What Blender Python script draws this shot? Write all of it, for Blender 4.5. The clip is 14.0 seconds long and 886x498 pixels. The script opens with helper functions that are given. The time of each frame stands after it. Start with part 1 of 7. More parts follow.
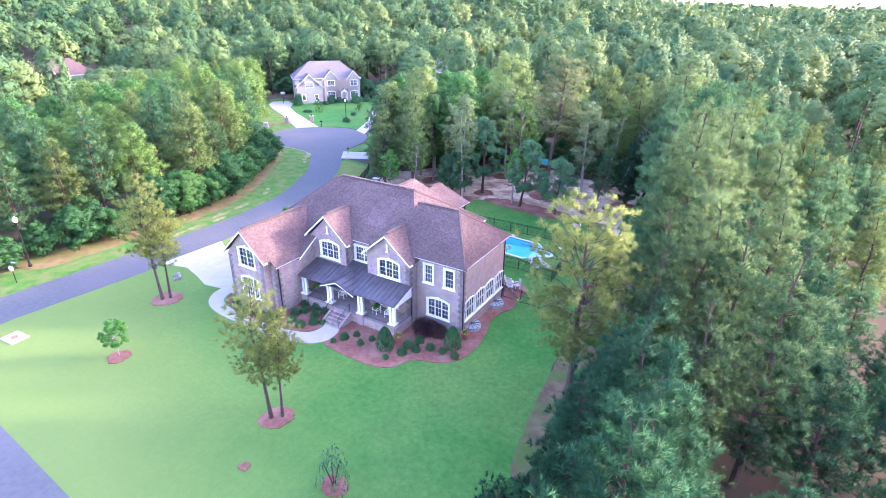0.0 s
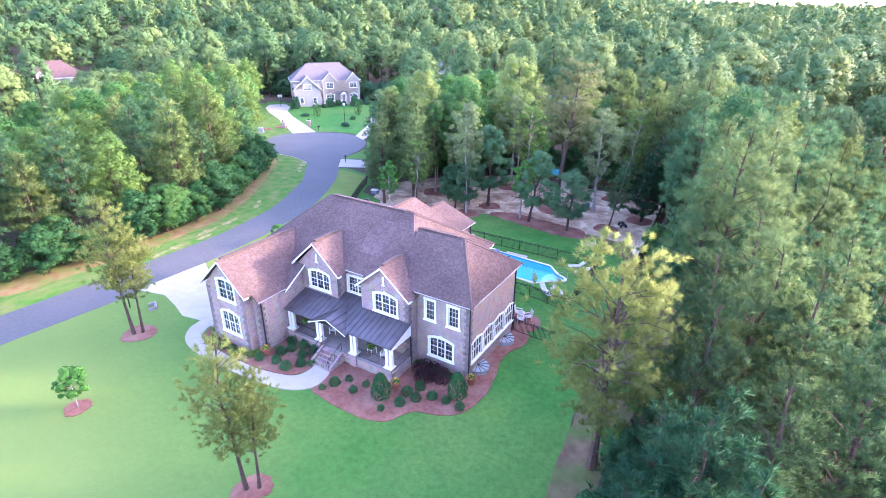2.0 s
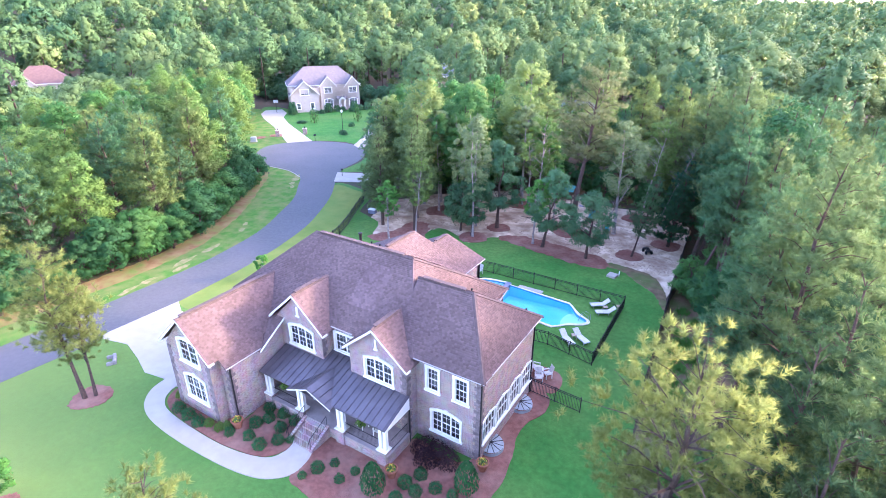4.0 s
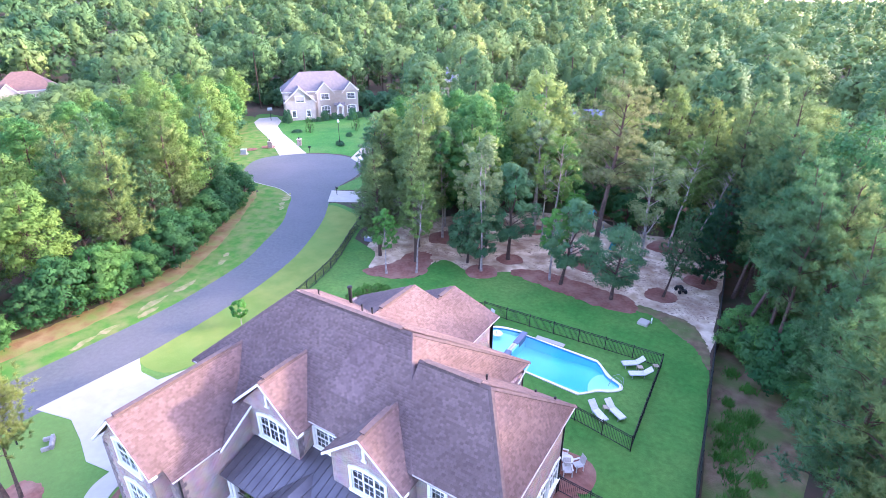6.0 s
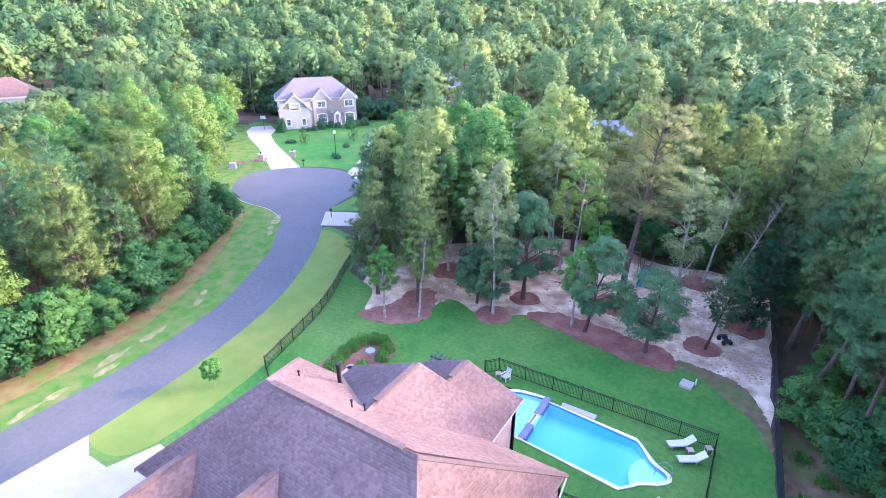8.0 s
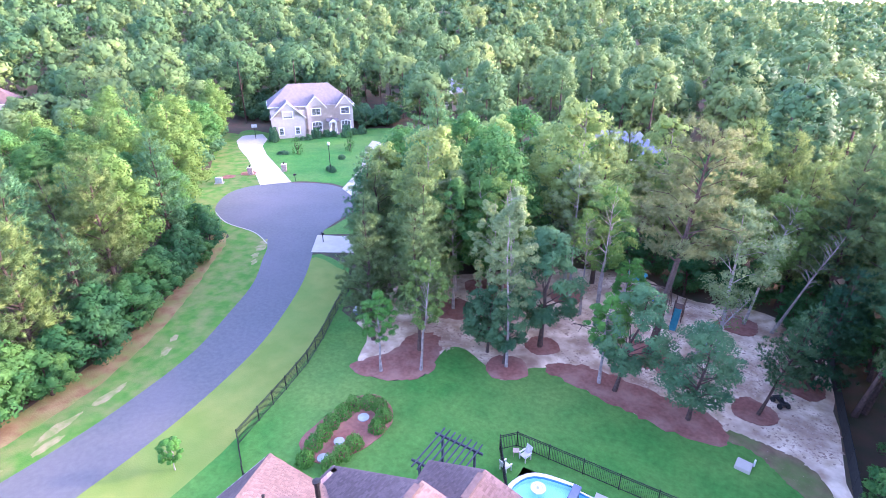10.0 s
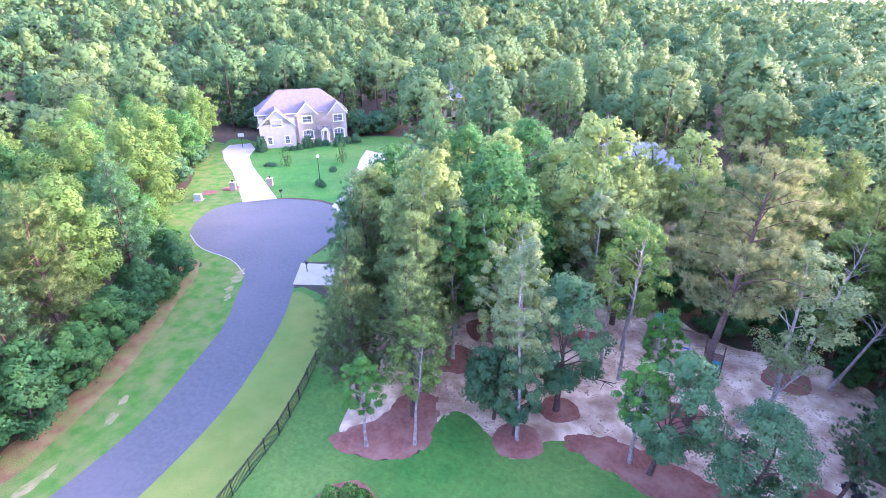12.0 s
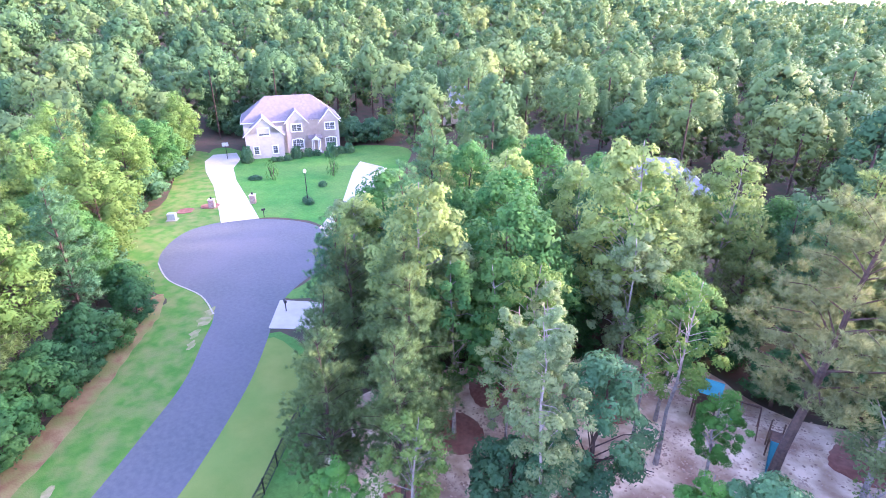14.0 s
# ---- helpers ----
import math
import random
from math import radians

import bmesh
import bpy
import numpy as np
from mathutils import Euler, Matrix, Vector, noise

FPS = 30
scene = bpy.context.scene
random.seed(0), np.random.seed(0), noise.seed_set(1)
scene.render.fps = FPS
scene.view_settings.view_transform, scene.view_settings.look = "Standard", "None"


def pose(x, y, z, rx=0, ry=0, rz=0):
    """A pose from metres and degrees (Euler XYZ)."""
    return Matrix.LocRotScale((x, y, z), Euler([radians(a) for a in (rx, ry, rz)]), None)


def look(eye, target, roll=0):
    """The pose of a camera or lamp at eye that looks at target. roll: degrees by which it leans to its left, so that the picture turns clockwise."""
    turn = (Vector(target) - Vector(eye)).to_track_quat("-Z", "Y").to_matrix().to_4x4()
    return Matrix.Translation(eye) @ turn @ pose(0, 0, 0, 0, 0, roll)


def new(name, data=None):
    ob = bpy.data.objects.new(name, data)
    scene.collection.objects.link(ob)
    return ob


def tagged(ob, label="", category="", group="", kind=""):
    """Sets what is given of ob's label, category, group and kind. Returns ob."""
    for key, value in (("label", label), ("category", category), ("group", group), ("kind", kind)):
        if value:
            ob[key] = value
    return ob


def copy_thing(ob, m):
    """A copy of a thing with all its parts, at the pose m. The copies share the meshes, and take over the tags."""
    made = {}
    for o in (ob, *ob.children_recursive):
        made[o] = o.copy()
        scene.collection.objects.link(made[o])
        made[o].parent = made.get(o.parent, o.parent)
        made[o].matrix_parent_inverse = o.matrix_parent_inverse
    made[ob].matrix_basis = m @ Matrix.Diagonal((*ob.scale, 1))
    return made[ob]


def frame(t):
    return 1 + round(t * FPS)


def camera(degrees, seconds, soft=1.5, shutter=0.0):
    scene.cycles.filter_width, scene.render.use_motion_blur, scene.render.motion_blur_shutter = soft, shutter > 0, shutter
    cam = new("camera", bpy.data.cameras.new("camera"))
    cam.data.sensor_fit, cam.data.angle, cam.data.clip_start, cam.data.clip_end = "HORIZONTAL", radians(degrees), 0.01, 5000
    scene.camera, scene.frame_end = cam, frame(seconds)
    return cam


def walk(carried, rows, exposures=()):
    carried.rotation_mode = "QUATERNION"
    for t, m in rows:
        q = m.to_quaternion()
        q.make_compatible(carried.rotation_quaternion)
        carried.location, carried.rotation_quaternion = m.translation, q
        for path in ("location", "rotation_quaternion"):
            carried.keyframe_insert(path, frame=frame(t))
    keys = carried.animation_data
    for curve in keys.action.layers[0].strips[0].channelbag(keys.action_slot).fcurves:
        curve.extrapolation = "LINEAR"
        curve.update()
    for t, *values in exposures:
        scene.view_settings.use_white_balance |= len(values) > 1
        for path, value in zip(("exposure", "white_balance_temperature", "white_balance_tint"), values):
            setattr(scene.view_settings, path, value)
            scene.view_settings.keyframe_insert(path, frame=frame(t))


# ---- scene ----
cam = camera(80.0, 14.0, 0.7)
# seconds, x, y, z, heading, tilt, roll
PATH = [
    (0, 19.649, -36.042, 27.135, 31.15, -24.27, 0.66),
    (0.5, 18.952, -34.922, 27.154, 31.16, -24.27, 0.71),
    (1, 18.155, -33.671, 27.189, 31.22, -24.29, 0.69),
    (1.5, 17.270, -32.282, 27.241, 31.31, -24.32, 0.62),
    (2, 16.309, -30.758, 27.310, 31.43, -24.36, 0.53),
    (2.5, 15.281, -29.113, 27.396, 31.55, -24.40, 0.42),
    (3, 14.195, -27.369, 27.497, 31.67, -24.43, 0.32),
    (3.5, 13.057, -25.548, 27.613, 31.79, -24.46, 0.23),
    (4, 11.874, -23.678, 27.740, 31.89, -24.49, 0.15),
    (4.5, 10.654, -21.781, 27.876, 31.98, -24.51, 0.08),
    (5, 9.403, -19.882, 28.018, 32.05, -24.52, 0.04),
    (5.5, 8.127, -17.997, 28.163, 32.11, -24.52, 0.01),
    (6, 6.836, -16.142, 28.307, 32.15, -24.52, -0.00),
    (6.5, 5.536, -14.325, 28.447, 32.17, -24.51, -0.01),
    (7, 4.235, -12.549, 28.580, 32.18, -24.50, -0.01),
    (7.5, 2.941, -10.811, 28.704, 32.19, -24.48, -0.00),
    (8, 1.661, -9.105, 28.815, 32.19, -24.47, -0.00),
    (8.5, 0.403, -7.417, 28.913, 32.18, -24.45, -0.01),
    (9, -0.829, -5.732, 28.995, 32.18, -24.43, -0.02),
    (9.5, -2.029, -4.033, 29.062, 32.17, -24.41, -0.05),
    (10, -3.196, -2.303, 29.113, 32.17, -24.39, -0.09),
    (10.5, -4.331, -0.525, 29.151, 32.18, -24.38, -0.14),
    (11, -5.440, 1.311, 29.176, 32.19, -24.37, -0.20),
    (11.5, -6.531, 3.209, 29.194, 32.19, -24.36, -0.26),
    (12, -7.619, 5.162, 29.208, 32.20, -24.36, -0.30),
    (12.5, -8.727, 7.151, 29.225, 32.19, -24.35, -0.32),
    (13, -9.883, 9.136, 29.253, 32.17, -24.35, -0.30),
    (13.5, -11.125, 11.058, 29.301, 32.12, -24.34, -0.21),
    (14, -12.502, 12.830, 29.380, 32.02, -24.32, -0.03),
]


def aimed(x, y, z, heading, tilt, roll):
    h, p = radians(heading), radians(tilt)
    ahead = Vector((-math.sin(h) * math.cos(p), math.cos(h) * math.cos(p), math.sin(p)))
    eye = Vector((x, y, z))
    return look(eye, eye + ahead, roll)


walk(cam, [(r[0], aimed(*r[1:])) for r in PATH], [(0, 3.62, 5560, 46), (4, 3.6, 5690, 41), (8, 3.62, 5620, 41), (11, 3.74, 5520, 51), (14, 3.78, 5580, 52)])

# ---- world and sun ----
SUN_AZ, SUN_EL = 50.0, 18.5          # clockwise from +y, above the horizon
world = bpy.data.worlds.new("sky")
scene.world = world
world.use_nodes = True
wn = world.node_tree
sky = wn.nodes.new("ShaderNodeTexSky")
sky.sky_type, sky.sun_disc = "NISHITA", False
sky.sun_elevation, sky.sun_rotation = radians(SUN_EL), radians(SUN_AZ)
sky.air_density, sky.dust_density, sky.ozone_density = 1.0, 2.0, 1.2
wn.links.new(sky.outputs[0], wn.nodes["Background"].inputs[0])
wn.nodes["Background"].inputs[1].default_value = 0.15
sun_data = bpy.data.lights.new("sun", "SUN")
sun_data.energy, sun_data.angle, sun_data.color = 0.74, radians(2.5), (1.0, 0.85, 0.42)
sun = new("sun", sun_data)
az, el = radians(SUN_AZ), radians(SUN_EL)
sun_from = Vector((math.sin(az) * math.cos(el), math.cos(az) * math.cos(el), math.sin(el)))
sun.matrix_basis = look(sun_from * 400, (0, 0, 0))

# ---- materials ----
def mat(name, color, color2=None, scale=1.0, rough=0.8, metal=0.0, bump=0.0, bump_scale=20.0, detail=6.0,
        grime=None, grime_scale=0.15, grime_amount=0.35, per_object=0.0, per_island=0.0, spec=0.3, contrast=(0.35, 0.65)):
    """A surface with grain at one scale, stains at a second, and relief."""
    m = bpy.data.materials.new(name)
    m.use_nodes = True
    nt = m.node_tree
    N, L = nt.nodes, nt.links
    b = N["Principled BSDF"]
    b.inputs["Roughness"].default_value, b.inputs["Metallic"].default_value = rough, metal
    b.inputs["Specular IOR Level"].default_value = spec
    pos = N.new("ShaderNodeNewGeometry").outputs["Position"]

    def noise_tex(s, d=detail):
        n = N.new("ShaderNodeTexNoise")
        n.inputs["Scale"].default_value, n.inputs["Detail"].default_value = s, d
        L.new(pos, n.inputs["Vector"])
        return n.outputs["Fac"]

    def ramp(fac, lo, hi):
        r = N.new("ShaderNodeMapRange")
        r.inputs["From Min"].default_value, r.inputs["From Max"].default_value = lo, hi
        L.new(fac, r.inputs["Value"])
        return r.outputs["Result"]

    def blend(fac, a, c2, amount=1.0):
        x = N.new("ShaderNodeMix")
        x.data_type = "RGBA"
        if amount < 1:
            k = N.new("ShaderNodeMath")
            k.operation = "MULTIPLY"
            k.inputs[1].default_value = amount
            L.new(fac, k.inputs[0])
            fac = k.outputs[0]
        L.new(fac, x.inputs["Factor"])
        for sock, v in ((x.inputs[6], a), (x.inputs[7], c2)):
            if isinstance(v, tuple):
                sock.default_value = (*v, 1)
            else:
                L.new(v, sock)
        return x.outputs[2]

    out = color
    if color2:
        out = blend(ramp(noise_tex(scale), *contrast), out, color2)
    if grime:
        out = blend(ramp(noise_tex(grime_scale, 4), 0.4, 0.7), out, grime, grime_amount)
    for source, amount in (("object", per_object), ("island", per_island)):
        if amount:
            rnd = N.new("ShaderNodeObjectInfo").outputs["Random"] if source == "object" else N.new("ShaderNodeNewGeometry").outputs["Random Per Island"]
            hsv = N.new("ShaderNodeHueSaturation")
            v = N.new("ShaderNodeMapRange")
            v.inputs["To Min"].default_value, v.inputs["To Max"].default_value = 1 - amount, 1 + amount
            L.new(rnd, v.inputs["Value"])
            L.new(v.outputs["Result"], hsv.inputs["Value"])
            if isinstance(out, tuple):
                hsv.inputs["Color"].default_value = (*out, 1)
            else:
                L.new(out, hsv.inputs["Color"])
            out = hsv.outputs["Color"]
    if isinstance(out, tuple):
        b.inputs["Base Color"].default_value = (*out, 1)
    else:
        L.new(out, b.inputs["Base Color"])
    if bump:
        bp = N.new("ShaderNodeBump")
        bp.inputs["Strength"].default_value, bp.inputs["Distance"].default_value = bump, 0.05
        L.new(noise_tex(bump_scale), bp.inputs["Height"])
        L.new(bp.outputs["Normal"], b.inputs["Normal"])
    return m


def leaf_mat(name, dark, light, tip, glow=0.35, per_object=0.12, scale=0.9, tip_scale=0.35, speckle=0.16):
    """Foliage: matt leaves that let some light through; the tone changes from tree to tree, branch to branch and leaf to leaf."""
    m = mat(name, dark, light, scale=scale, rough=0.65, grime=tip, grime_scale=tip_scale, grime_amount=0.5,
            per_object=per_object, per_island=speckle, spec=0.15)
    nt = m.node_tree
    b, o = nt.nodes["Principled BSDF"], nt.nodes["Material Output"]
    tr, mix = nt.nodes.new("ShaderNodeBsdfTranslucent"), nt.nodes.new("ShaderNodeMixShader")
    nt.links.new(b.inputs["Base Color"].links[0].from_socket, tr.inputs["Color"])
    mix.inputs[0].default_value = glow
    nt.links.new(b.outputs[0], mix.inputs[1])
    nt.links.new(tr.outputs[0], mix.inputs[2])
    nt.links.new(mix.outputs[0], o.inputs[0])
    return m


def glass_mat(name, tint, rough=0.02, ior=1.45):
    m = bpy.data.materials.new(name)
    m.use_nodes = True
    nt = m.node_tree
    nt.nodes.remove(nt.nodes["Principled BSDF"])
    o = nt.nodes["Material Output"]
    t, g, mix, f = (nt.nodes.new(k) for k in ("ShaderNodeBsdfTransparent", "ShaderNodeBsdfGlossy", "ShaderNodeMixShader", "ShaderNodeFresnel"))
    t.inputs[0].default_value = (*tint, 1)
    g.inputs["Roughness"].default_value = rough
    f.inputs[0].default_value = ior
    nt.links.new(f.outputs[0], mix.inputs[0])
    nt.links.new(t.outputs[0], mix.inputs[1])
    nt.links.new(g.outputs[0], mix.inputs[2])
    nt.links.new(mix.outputs[0], o.inputs[0])
    return m


def lawn_mat(name, deep, mid, dry):
    """Mown grass: fine blades, mottled patches, broad drier areas, street-corner sunlight painted in."""
    m = mat(name, deep, mid, scale=0.4, rough=0.9, grime=dry, grime_scale=0.075, grime_amount=0.4, bump=0.6, bump_scale=14, spec=0.1, detail=9)
    nt = m.node_tree
    b = nt.nodes["Principled BSDF"]
    old = b.inputs["Base Color"].links[0].from_socket
    pos = nt.nodes.new("ShaderNodeNewGeometry").outputs["Position"]
    fine, r, hsv = nt.nodes.new("ShaderNodeTexNoise"), nt.nodes.new("ShaderNodeMapRange"), nt.nodes.new("ShaderNodeHueSaturation")
    fine.inputs["Scale"].default_value, fine.inputs["Detail"].default_value, fine.inputs["Roughness"].default_value = 2.2, 8, 0.7
    nt.links.new(pos, fine.inputs["Vector"])
    for k, v in (("From Min", 0.3), ("From Max", 0.7), ("To Min", 0.72), ("To Max", 1.28)):
        r.inputs[k].default_value = v
    nt.links.new(fine.outputs["Fac"], r.inputs["Value"])
    nt.links.new(r.outputs["Result"], hsv.inputs["Value"])
    nt.links.new(old, hsv.inputs["Color"])
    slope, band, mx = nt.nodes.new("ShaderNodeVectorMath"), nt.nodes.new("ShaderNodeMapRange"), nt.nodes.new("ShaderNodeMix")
    slope.operation = "DOT_PRODUCT"                            # sunlight on the street corner, painted as a paler yellow than the back
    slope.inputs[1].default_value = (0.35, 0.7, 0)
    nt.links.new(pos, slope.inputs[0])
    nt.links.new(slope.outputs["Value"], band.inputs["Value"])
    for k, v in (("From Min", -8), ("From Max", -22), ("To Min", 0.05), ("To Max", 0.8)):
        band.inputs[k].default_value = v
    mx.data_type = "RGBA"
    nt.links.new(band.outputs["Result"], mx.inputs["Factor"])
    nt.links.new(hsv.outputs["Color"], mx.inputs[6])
    # the dry-patch colour doubles as the painted sunlit yellow
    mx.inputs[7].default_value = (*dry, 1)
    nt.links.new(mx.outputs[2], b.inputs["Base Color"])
    return m


M_FLOOR = mat("forest_floor", (0.075, 0.045, 0.03), (0.035, 0.045, 0.02), scale=0.5, rough=0.95, bump=0.6, bump_scale=3, grime=(0.11, 0.065, 0.04), grime_scale=0.07)
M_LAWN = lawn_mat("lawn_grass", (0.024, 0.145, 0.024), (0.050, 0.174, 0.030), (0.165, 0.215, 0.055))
# drier grass, its colour also yellowed and brightened to stand for sunlight
M_DRYLITLAWN = mat("dry_sunlit_lawn_grass", (0.13, 0.185, 0.035), (0.185, 0.22, 0.05), scale=0.4, rough=0.9, bump=0.5, bump_scale=9, grime=(0.10, 0.20, 0.04), grime_scale=0.15, grime_amount=0.6, spec=0.1)
M_VERGE = mat("rough_grass", (0.042, 0.15, 0.02), (0.085, 0.18, 0.03), scale=0.9, rough=0.95, bump=0.9, bump_scale=9, grime=(0.24, 0.19, 0.085), grime_scale=0.5, grime_amount=0.55, spec=0.1, detail=10)
M_DRYGRASS = mat("bare_earth", (0.135, 0.085, 0.05), (0.21, 0.14, 0.083), scale=1.1, rough=0.95, bump=1.0, bump_scale=7, grime=(0.075, 0.14, 0.03), grime_scale=0.35, grime_amount=0.95, spec=0.1, detail=10)
M_EARTH = mat("reddish_bare_earth", (0.19, 0.115, 0.052), (0.27, 0.19, 0.09), scale=0.9, rough=0.95, bump=1.0, bump_scale=7, grime=(0.13, 0.18, 0.04), grime_scale=0.45, grime_amount=1.0, spec=0.1, detail=10)
M_SANDY = mat("dry_sandy_soil", (0.30, 0.235, 0.13), (0.17, 0.20, 0.07), scale=1.6, rough=0.95, bump=0.8, bump_scale=8, grime=(0.14, 0.19, 0.05), grime_scale=1.3, grime_amount=0.8, spec=0.1, detail=10)
M_ROAD = mat("asphalt", (0.083, 0.088, 0.087), (0.103, 0.107, 0.103), scale=2.5, rough=0.85, bump=0.4, bump_scale=40, grime=(0.14, 0.125, 0.13), grime_scale=0.12, grime_amount=0.5)
M_CONC = mat("concrete", (0.37, 0.328, 0.262), (0.42, 0.375, 0.305), scale=1.2, rough=0.85, bump=0.2, bump_scale=30, grime=(0.32, 0.28, 0.22), grime_scale=0.3, grime_amount=0.4)
M_KERB = mat("worn_concrete", (0.27, 0.245, 0.21), (0.38, 0.345, 0.30), scale=1.5, rough=0.9, bump=0.3, bump_scale=25)
M_MULCH = mat("pine_straw_mulch", (0.25, 0.105, 0.075), (0.175, 0.073, 0.053), scale=3, rough=0.95, bump=0.9, bump_scale=14, grime=(0.33, 0.20, 0.145), grime_scale=0.5, grime_amount=0.55, spec=0.1)
M_SAND = mat("pale_sand", (0.43, 0.305, 0.19), (0.70, 0.55, 0.385), scale=0.8, rough=0.95, bump=0.4, bump_scale=6, grime=(0.22, 0.12, 0.08), grime_scale=0.3, grime_amount=0.95, spec=0.1, detail=12, contrast=(0.34, 0.6))
M_LITTER = mat("leaf_litter", (0.28, 0.18, 0.125), (0.42, 0.30, 0.215), scale=1.5, rough=0.95, per_island=0.3, spec=0.1)
M_ROOF = mat("asphalt_shingle", (0.128, 0.084, 0.078), (0.164, 0.109, 0.099), scale=0.35, rough=0.9, bump=0.4, bump_scale=60, per_island=0.2, spec=0.2)
M_ROOFPC = mat("asphalt_shingle_tab", (0.128, 0.084, 0.078), (0.164, 0.109, 0.099), scale=0.35, rough=0.9, bump=0.4, bump_scale=60, per_object=0.2, spec=0.2)
M_CAP = mat("ridge_cap", (0.088, 0.058, 0.052), (0.12, 0.08, 0.07), scale=4, rough=0.9, bump=0.3, bump_scale=50)
M_WHITE = mat("white_paint", (0.76, 0.74, 0.67), (0.81, 0.79, 0.72), scale=2, rough=0.5, grime=(0.62, 0.60, 0.56), grime_scale=1.2, grime_amount=0.3)
M_GUTTER = mat("weathered_gutter", (0.42, 0.38, 0.37), (0.50, 0.46, 0.44), scale=2, rough=0.5)
M_STONE = mat("grey_field_stone", (0.20, 0.18, 0.17), (0.30, 0.27, 0.25), scale=3, rough=0.9, bump=0.6, bump_scale=12)
M_METALROOF = mat("bronze_metal_roof", (0.12, 0.105, 0.11), (0.15, 0.13, 0.135), scale=1.2, rough=0.38, metal=0.55, grime=(0.18, 0.16, 0.16), grime_scale=0.6)
M_BLACK = mat("black_iron", (0.018, 0.017, 0.017), (0.03, 0.028, 0.027), scale=6, rough=0.5, metal=0.3)
M_DARKFABRIC = mat("dark_mesh", (0.012, 0.013, 0.012), (0.02, 0.022, 0.02), scale=3, rough=0.9)
M_BARK = mat("pine_bark", (0.105, 0.066, 0.05), (0.058, 0.038, 0.031), scale=5, rough=0.95, bump=1.0, bump_scale=14, per_object=0.15)
M_PALEBARK = mat("pale_bark", (0.36, 0.31, 0.28), (0.20, 0.165, 0.145), scale=3, rough=0.9, bump=0.6, bump_scale=12, per_object=0.15)
M_NEEDLE = leaf_mat("pine_needles", (0.062, 0.175, 0.078), (0.10, 0.235, 0.092), (0.175, 0.28, 0.10), glow=0.45)
# shaded copy of the pine needles: the shade is in the darker colour
M_NEEDLE_D = leaf_mat("shade_dark_pine_needles", (0.018, 0.088, 0.046), (0.030, 0.115, 0.05), (0.058, 0.145, 0.054), glow=0.4)
# two lit copies of the pine needles, sunlight put into their yellower colour
M_NEEDLE_Y = leaf_mat("sunlit_yellowish_needles", (0.115, 0.205, 0.078), (0.16, 0.25, 0.09), (0.22, 0.30, 0.095), glow=0.5)
M_NEEDLE_L = leaf_mat("sunlit_light_needles", (0.125, 0.205, 0.062), (0.17, 0.25, 0.072), (0.25, 0.30, 0.09), glow=0.5)
# sun on the lone pines put into a paler colour and stronger glow
M_NEEDLE_P = leaf_mat("sunlit_yellow_green_needles", (0.21, 0.275, 0.078), (0.27, 0.325, 0.09), (0.34, 0.37, 0.105), glow=0.7)
M_NEEDLE_O = leaf_mat("olive_pine_needles", (0.155, 0.20, 0.09), (0.205, 0.245, 0.10), (0.27, 0.29, 0.115), glow=0.5)
M_NEEDLE_G = leaf_mat("mid_green_pine_needles", (0.042, 0.115, 0.048), (0.068, 0.15, 0.055), (0.125, 0.195, 0.066), glow=0.4)
M_LEAF = leaf_mat("green_leaves", (0.038, 0.15, 0.042), (0.08, 0.22, 0.05), (0.16, 0.275, 0.06), glow=0.45)
M_LEAF_Y = leaf_mat("light_green_leaves", (0.09, 0.187, 0.042), (0.137, 0.237, 0.05), (0.205, 0.28, 0.065), glow=0.45)
M_LEAF_L = leaf_mat("bright_yellow_green_leaves", (0.19, 0.29, 0.08), (0.25, 0.345, 0.10), (0.32, 0.375, 0.12), glow=0.5)
M_LEAF_O = leaf_mat("olive_green_leaves", (0.135, 0.215, 0.095), (0.21, 0.29, 0.12), (0.30, 0.355, 0.14), glow=0.5)
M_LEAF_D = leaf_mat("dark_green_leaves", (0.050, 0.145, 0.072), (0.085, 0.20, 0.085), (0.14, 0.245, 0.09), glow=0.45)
# leaves of the wood edge, darkened to paint the shade they stand in
M_LEAF_U = leaf_mat("shaded_edge_leaves", (0.020, 0.095, 0.032), (0.040, 0.138, 0.040), (0.085, 0.185, 0.05), glow=0.4)
M_SHRUB = leaf_mat("shrub_leaves", (0.020, 0.115, 0.040), (0.035, 0.150, 0.048), (0.06, 0.18, 0.055), glow=0.3)
M_LEAF_P = leaf_mat("purple_leaves", (0.035, 0.014, 0.02), (0.06, 0.025, 0.03), (0.05, 0.05, 0.03))
M_LEAF_B = leaf_mat("fresh_leaves", (0.05, 0.19, 0.035), (0.085, 0.25, 0.04), (0.13, 0.28, 0.055))


